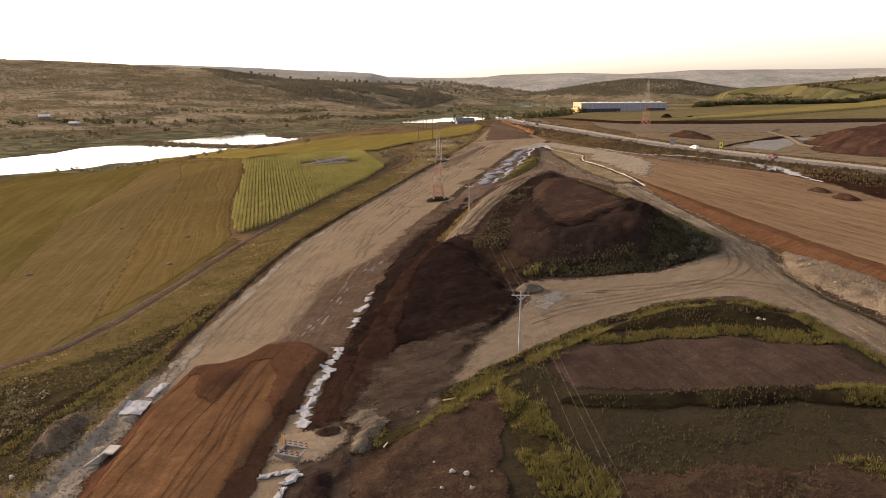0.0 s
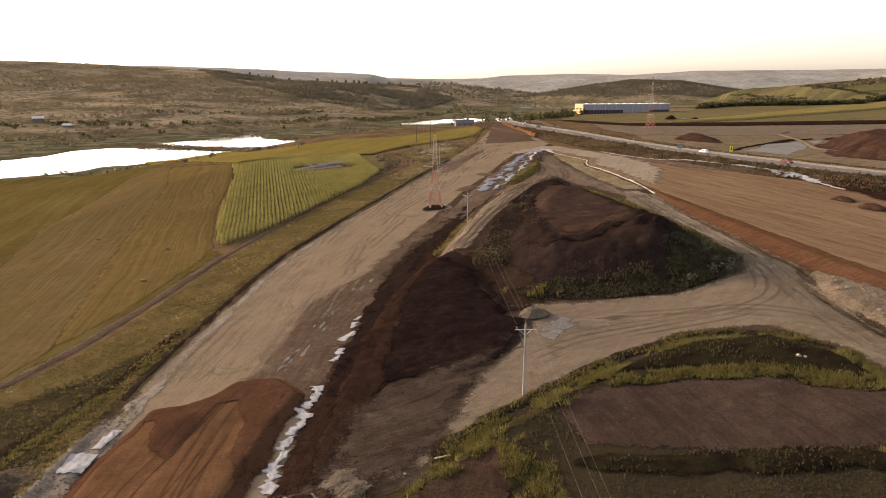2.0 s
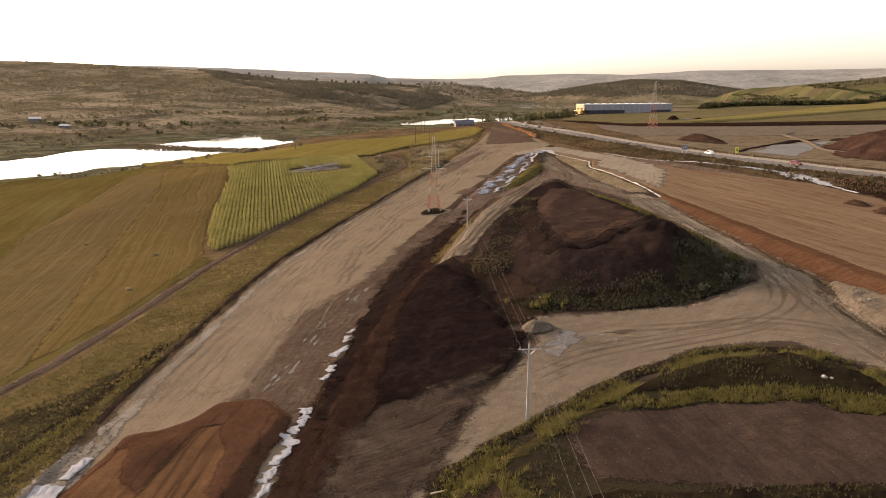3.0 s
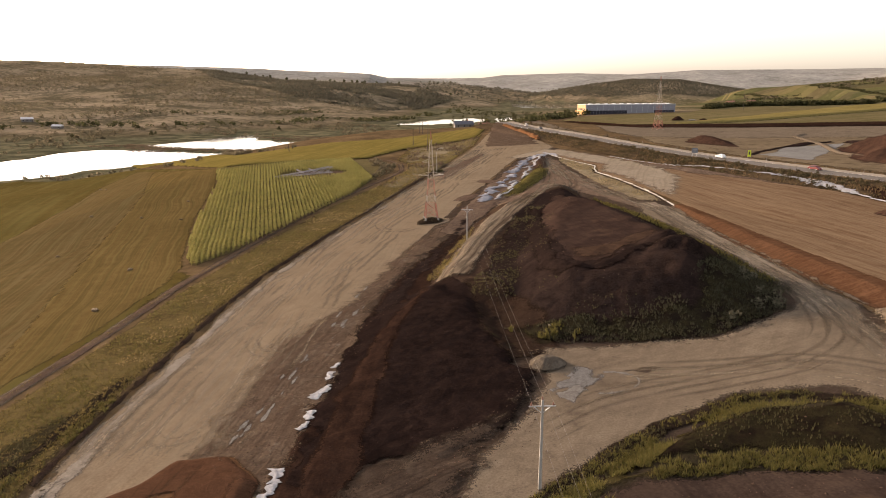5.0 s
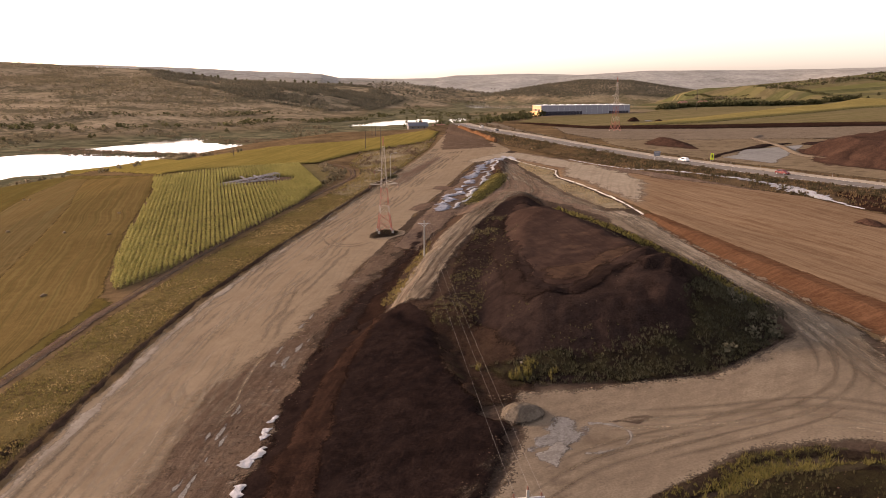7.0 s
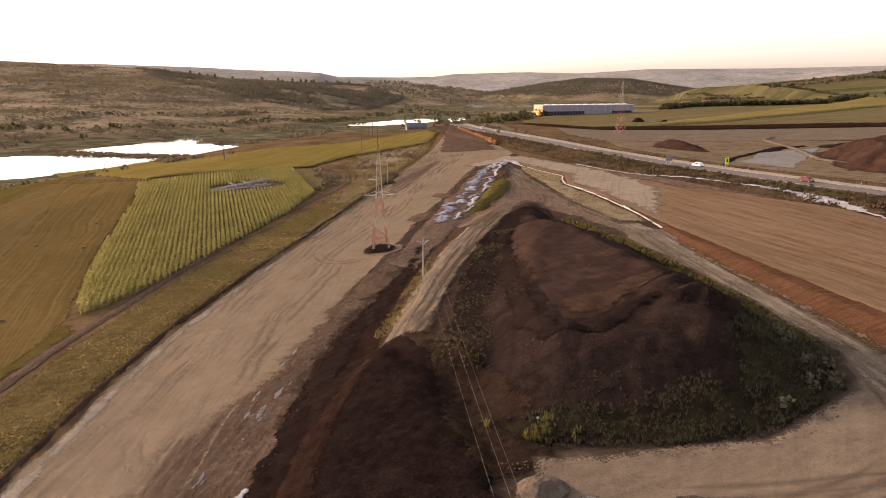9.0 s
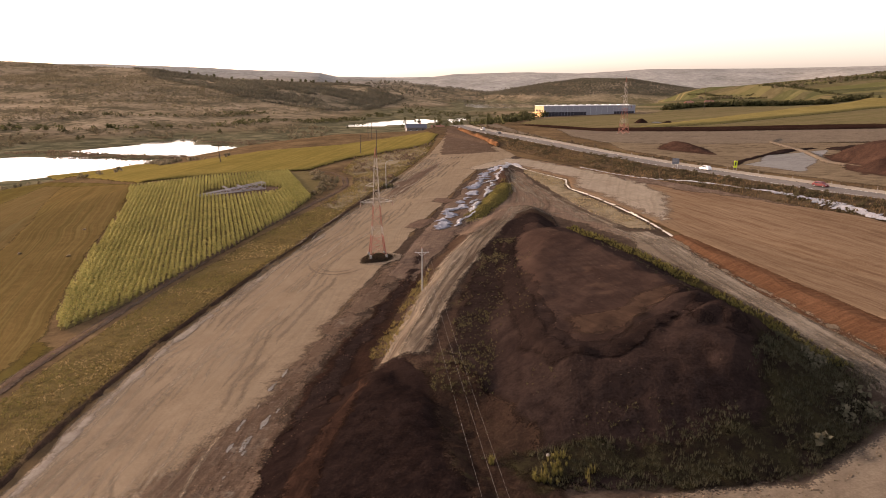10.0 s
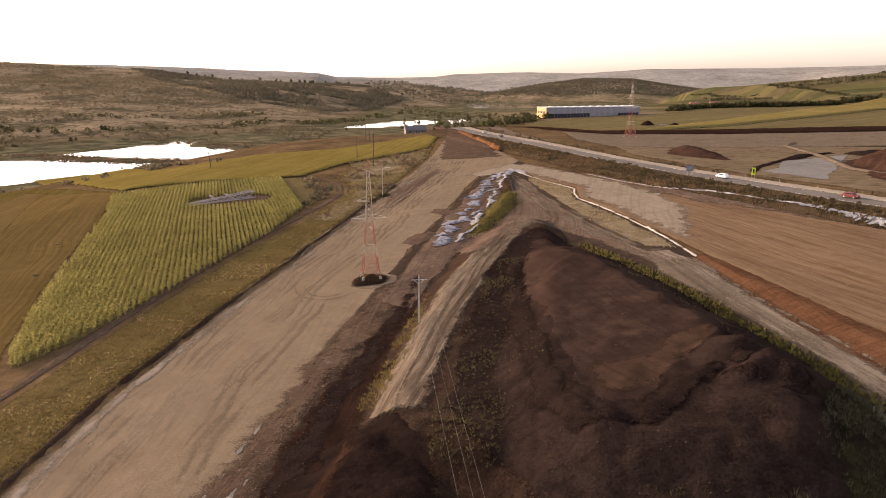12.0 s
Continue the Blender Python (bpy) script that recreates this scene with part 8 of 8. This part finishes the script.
# ---- hay heaps and the fallen mast ----
M_BALE = plain("hay", (0.12, 0.08, 0.04), 0.95, vary=0.3, size=0.3, bump=0.05)
for bx, by in ((-136.6, 332), (-133.6, 330), (-98.7, 168.8), (-97.9, 220), (-70.5, 200.5), (-77.1, 256), (-64.4, 169), (-92, 262), (-84, 284), (-111, 268)):
    bm = bmesh.new()
    bmesh.ops.create_icosphere(bm, subdivisions=3, radius=rng.uniform(0.35, 0.6))
    for v in bm.verts:
        v.co *= 1 + 0.5 * noise.noise(v.co * 2.2 + Vector((bx, by, 0))) + 0.2 * noise.noise(v.co * 6 + Vector((by, bx, 0)))
        v.co.x *= 1.35
        v.co.z *= 0.62
    ob = part("hay_heap", bm, M_BALE)
    ob.matrix_world = pose(*at_ground(bx, by, 0.12), 0, 0, rng.uniform(0, 180))
    tagged(ob, "small brown heap of hay lying in the mown field", "hay heap", "hay heaps")

M_OLDSTEEL = plain("dull_grey_steel", (0.20, 0.19, 0.20), 0.8, vary=0.2)
fallen = thing("fallen_mast", at_ground(-62, 326, 0.2), "grey steel lattice mast lying felled in the maize", "pylon", 0)
axis = Vector((24, 15, 0)).normalized()
perp = Vector((-axis.y, axis.x, 0))
up = Vector((0, 0, 1))
lev = [(0, 0.45), (3.5, 0.6), (7, 0.75), (10.5, 0.95), (14, 1.15), (17.5, 1.35), (21, 1.6), (25, 1.9)]
rise = [at_ground(-62 + axis.x * d, 326 + axis.y * d)[2] - at_ground(-62, 326)[2] for d, w in lev]
def fp(k, a, b):
    d, w = lev[k]
    return axis * d + perp * (a * w) + up * ((b + 1) * w * 0.6 + rise[k] + 0.1)


for a, b in ((1, 1), (-1, 1), (-1, -1), (1, -1)):
    bm = bmesh.new()
    for k in range(len(lev) - 1):
        beam(bm, fp(k, a, b), fp(k + 1, a, b), 0.2)
    part("leg", bm, M_OLDSTEEL, fallen)
for k in range(len(lev) - 1):
    bm = bmesh.new()
    cs = [(1, 1), (-1, 1), (-1, -1), (1, -1)]
    for p, q in zip(cs, cs[1:] + cs[:1]):
        beam(bm, fp(k, *p), fp(k + 1, *q), 0.12)
        beam(bm, fp(k, *q), fp(k + 1, *p), 0.12)
        beam(bm, fp(k + 1, *p), fp(k + 1, *q), 0.12)
    part("bracing", bm, M_OLDSTEEL, fallen)
for d in (10.5, 16):
    bm = bmesh.new()
    c = axis * d + up * (1.4 + rise[3])
    beam(bm, c - perp * 3.2, c + perp * 3.2 + up * 0.8, 0.22)
    beam(bm, c - perp * 3.2 + axis * 0.8, c + perp * 3.2 + axis * 0.5 + up * 0.8, 0.18)
    part("cross_arm", bm, M_OLDSTEEL, fallen)
sheet("bare_patch", [(-62, 328), (-54, 344), (-44, 346), (-35, 344), (-33, 332), (-42, 322), (-54, 321)], M_TRACK, "trampled bare patch in the maize field", "soil", res=0.8, edge=1.5, top=0.3, slope=0.2)

# ---- on and beside the highway ----
M_SIGN = plain("fluorescent_yellow", (0.55, 0.62, 0.03), 0.5, vary=0.05)
M_BLUESIGN = plain("grey_blue_sign", (0.13, 0.135, 0.15), 0.5, vary=0.05)
M_BLACK = plain("black_sheet", (0.02, 0.02, 0.02), 0.7, vary=0.1)
sign = thing("warning_board", at_ground(130.0, 317, 0.0), "fluorescent yellow green roadworks board on posts", "road sign", -12)
block("board", (-0.6, -0.05, 1.2), (0.6, 0.05, 3.7), M_SIGN, sign, "", 0.02)
for q in (-0.4, 0.4):
    block("post", (q - 0.05, 0.05, -0.2), (q + 0.05, 0.15, 3.8), M_STEEL, sign)
block("print_bar", (-0.25, -0.06, 2.0), (0.25, -0.05, 3.2), M_BLACK, sign, "unreadable dark print")
tip = thing("direction_sign", at_ground(109, 320, 0.0), "grey blue direction sign on two posts", "road sign", -12)
block("board", (-1.2, -0.05, 1.4), (1.2, 0.05, 3.4), M_BLUESIGN, tip, "", 0.02)
for q in (-0.8, 0.8):
    block("post", (q - 0.06, 0.05, -0.2), (q + 0.06, 0.17, 3.3), M_STEEL, tip)
block("print_bar", (-0.9, -0.06, 2.7), (0.8, -0.05, 2.9), M_DULLWHITE, tip, "unreadable white print")
block("print_bar", (-0.9, -0.06, 2.1), (0.5, -0.05, 2.3), M_DULLWHITE, tip, "unreadable white print")


bm = bmesh.new()
box(bm, (-0.07, -0.05, -0.1), (0.07, 0.05, 1.05), 0.02)
post_mesh = None
for off in (-6.6, 6.7):
    for x, y, h in along_line(beside(HIGHWAY[:9], off), 15):
        root = thing("marker_post", at_ground(x, y, -0.05), "white plastic marker post at the highway edge", "marker post", h - 90, "marker posts")
        if post_mesh is None:
            ob = part("post", bm, M_DULLWHITE, root)
            post_mesh = ob.data
            bm = bmesh.new()
            box(bm, (-0.075, -0.055, 0.75), (0.075, 0.055, 0.92))
            band = part("band", bm, M_BLACK, root, "black reflector band")
            band_mesh = band.data
        else:
            part("post", post_mesh, None, root)
            part("band", band_mesh, None, root, "black reflector band")
# edge lines
M_MARK = plain("worn_road_paint", (0.55, 0.54, 0.50), 0.7, vary=0.2, size=0.6)
for off in (-5.75, 0.95):
    line = list(along_line(beside(HIGHWAY[:11], off), 4.0))
    verts = []
    for x, y, h in line:
        nx, ny = -math.sin(radians(h)) * 0.09, math.cos(radians(h)) * 0.09
        z = at_ground(x, y, 0.03)[2]
        verts += [(x + nx, y + ny, z), (x - nx, y - ny, z)]
    faces = [(2 * k, 2 * k + 1, 2 * k + 3, 2 * k + 2) for k in range(len(line) - 1)]
    tagged(part("edge_line", quick_mesh("edge_line", verts, faces), M_MARK), "worn white edge line on the asphalt", "road marking", kind="structure")

M_TYRE = plain("black_rubber", (0.02, 0.02, 0.02), 0.85, vary=0.1)
M_CARGLASS = plain("dark_car_glass", (0.02, 0.025, 0.03), 0.08, vary=0.05)


def car(x, y, turn, paint, label, tall=0.0, long=4.3):
    """A simple hatchback: shaped body, glazing, four wheels, lamps."""
    m = plain("car_paint", paint, 0.45, vary=0.03, gloss=0.25)
    root = thing("car", at_ground(x, y, 0.0), label, "car", turn, "cars on the highway")
    bm = bmesh.new()
    h = 1.45 + tall
    prof = [(-long / 2, 0.35), (-long / 2, 0.95), (-long / 2 + 0.35, 1.0 + tall * 0.8), (-long / 2 + 0.75, h), (long * 0.12, h), (long * 0.28, 1.0 + tall * 0.2), (long / 2 - 0.1, 0.82), (long / 2, 0.6), (long / 2, 0.35)]
    rows = []
    for wy, sc in ((-0.86, 1.0), (0.86, 1.0)):
        rows.append([bm.verts.new((px, wy * (1 - 0.14 * max(0, pz - 0.9) / 0.55), pz)) for px, pz in prof])
    bm.faces.new(rows[0][::-1]), bm.faces.new(rows[1])
    for k in range(len(prof)):
        q = (k + 1) % len(prof)
        bm.faces.new((rows[0][k], rows[0][q], rows[1][q], rows[1][k]))
    bmesh.ops.recalc_face_normals(bm, faces=bm.faces[:])
    bmesh.ops.bevel(bm, geom=bm.edges[:], offset=0.05, segments=1, affect="EDGES")
    body = part("body", bm, m, root)
    for s in (-1, 1):
        block("side_glass", (-long * 0.3, s * 0.80 - 0.03, 0.98), (long * 0.15, s * 0.80 + 0.03, h - 0.14), M_CARGLASS, body)
        block("headlight", (long / 2 - 0.06, s * 0.6 - 0.15, 0.62), (long / 2 + 0.01, s * 0.6 + 0.15, 0.76), M_WHITE, body)
    for wx in (-long * 0.31, long * 0.31):
        for s in (-1, 1):
            bm = bmesh.new()
            bmesh.ops.create_cone(bm, cap_ends=True, segments=16, radius1=0.32, radius2=0.32, depth=0.2, matrix=Matrix.Translation((wx, s * 0.8, 0.32)) @ Matrix.Rotation(radians(90), 4, "X"))
            wheel = part("wheel", bm, M_TYRE, root)
            bm = bmesh.new()
            bmesh.ops.create_cone(bm, cap_ends=True, segments=12, radius1=0.2, radius2=0.17, depth=0.04, matrix=Matrix.Translation((wx, s * 0.91, 0.32)) @ Matrix.Rotation(radians(90), 4, "X"))
            part("rim", bm, M_STEEL, wheel)
    return root


car(115.2, 309.1, 104, (0.62, 0.62, 0.60), "white estate car driving on the highway", 0.1, 4.6)
car(126.0, 260.1, -70, (0.11, 0.008, 0.008), "red hatchback driving on the highway")
car(74.0, 502, 100, (0.05, 0.05, 0.055), "dark car far along the highway")
car(69.0, 536, 100, (0.30, 0.28, 0.26), "pale car far along the highway", 0.5, 5.0)


# ---- loose clods and crumbs ----
def clods(name, x, y, size, material, label, category="clods"):
    """Many small broken lumps half sunk in the earth, one mesh of kind stuff."""
    n = len(x)
    z = surface_z(x, y)
    r = rng.uniform(*size, n) * rng.uniform(0.5, 1.0, n)
    unit = np.array([(1, 0, 0), (-1, 0, 0), (0, 1, 0), (0, -1, 0), (0, 0, 1), (0, 0, -1)], float)
    v = unit[None] * rng.uniform(0.6, 1.35, (n, 6, 3)) + rng.normal(0, 0.18, (n, 6, 3))
    v = v * r[:, None, None]
    v[:, :, 2] *= 0.6
    v += np.stack([x, y, z + 0.12 * r], -1)[:, None, :]
    tri = np.array([(0, 2, 4), (2, 1, 4), (1, 3, 4), (3, 0, 4), (2, 0, 5), (1, 2, 5), (3, 1, 5), (0, 3, 5)])
    faces = (np.arange(n)[:, None, None] * 6 + tri[None]).reshape(-1, 3)
    tagged(part(name, quick_mesh(name, v.reshape(-1, 3), faces), material), label, category, kind="stuff")


M_CLODPALE = plain("pale_dried_clod", (0.125, 0.096, 0.066), 0.95, vary=0.25, size=1.5, island=0.35, gloss=0.0)
M_CLODBROWN = plain("brown_clod", (0.075, 0.05, 0.035), 0.95, vary=0.3, size=1.5, island=0.4, gloss=0.0)
M_CLODDARK = plain("dark_clod", (0.024, 0.016, 0.013), 0.95, vary=0.3, size=1.5, island=0.5, gloss=0.0)
x, y = points_in([(-22, 104), (-18, 140), (-10, 170), (-5, 190), (0, 205), (6, 225), (11, 230), (5, 205), (-1, 187), (-7, 168), (-10, 135), (-13, 104)], 1.6, 0.2, 0.5, 5)
clods("mud_clod", x, y, (0.04, 0.17), M_CLODPALE, "pale dried mud crumbs beside the ditch", "mud")
x, y = points_in([(-24, 104), (-18, 140), (-10, 170), (0, 205), (11, 232), (14, 225), (6, 190), (-3, 165), (-10, 125), (-13, 100)], 1.8, 0.2, 0.45, 4)
clods("earth_clod", x, y, (0.05, 0.18), M_CLODBROWN, "brown earth clods along the ditch", "earth")
x, y = points_in(HEAP, 1.0, 0.3)
clods("topsoil_clod", x, y, (0.03, 0.11), M_CLODDARK, "dark topsoil clods on the heap", "earth")
x, y = points_in(STOCK, 0.5, 0.5, 0.45, 9)
clods("topsoil_clod", x, y, (0.03, 0.12), M_CLODDARK, "dark topsoil clods on the stockpile", "earth")
x, y = points_in(STOCK, 0.03, 1.0)
clods("stockpile_stone", x, y, (0.05, 0.16), M_CLODPALE, "small pale stones on the stockpile", "stones")
x, y = points_in([(69.9, 138), (65, 130), (62.5, 119), (62.8, 110), (62.5, 104), (64, 99), (64, 90), (78, 90), (76, 110), (73, 128)], 2.6, 0.2)
clods("slope_rubble", x, y, (0.06, 0.26), M_CLODPALE, "pale rubble on the crumbled slope", "rubble")
x, y = points_in(ribbon([(66.6, 222), (66.8, 192), (67.8, 176), (68.7, 158), (69.6, 138)], 0.7), 6.0)
clods("foot_rubble", x, y, (0.05, 0.2), M_CLODPALE, "pale clods at the foot of the cut", "rubble")
x, y = points_in([(-49, 60), (-50, 84), (-45, 91), (-41, 106), (-37.5, 100), (-37.4, 60)], 5.0, 0.1)
clods("apron_rubble", x, y, (0.04, 0.2), M_CLODPALE, "pale broken stones on the apron", "rubble")
x, y = points_in([(-13, 60), (-10, 82), (-2, 104), (10, 114), (16, 124), (20, 131), (13, 104), (4, 88), (-4, 74), (-8, 62)], 2.2, 0.2, 0.45, 4)
clods("earth_clod", x, y, (0.04, 0.15), M_CLODBROWN, "brown earth clods on trampled dirt", "earth")
x, y = points_in(ISLAND[1:-1], 0.7, 0.3, 0.4, 6)
clods("earth_clod", x, y, (0.04, 0.16), M_CLODBROWN, "brown earth clods on the soil mound", "earth")
x, y = points_in([(15, 131.5), (31, 130.5), (43, 128.5), (58, 136), (64, 147), (65, 166), (63, 190), (64, 190), (66, 166), (65, 146), (59, 134), (43, 127), (31, 129), (15, 130)], 5.0)
clods("berm_clod", x, y, (0.05, 0.2), M_CLODPALE, "pale gravel berm at the stockpile foot", "rubble")
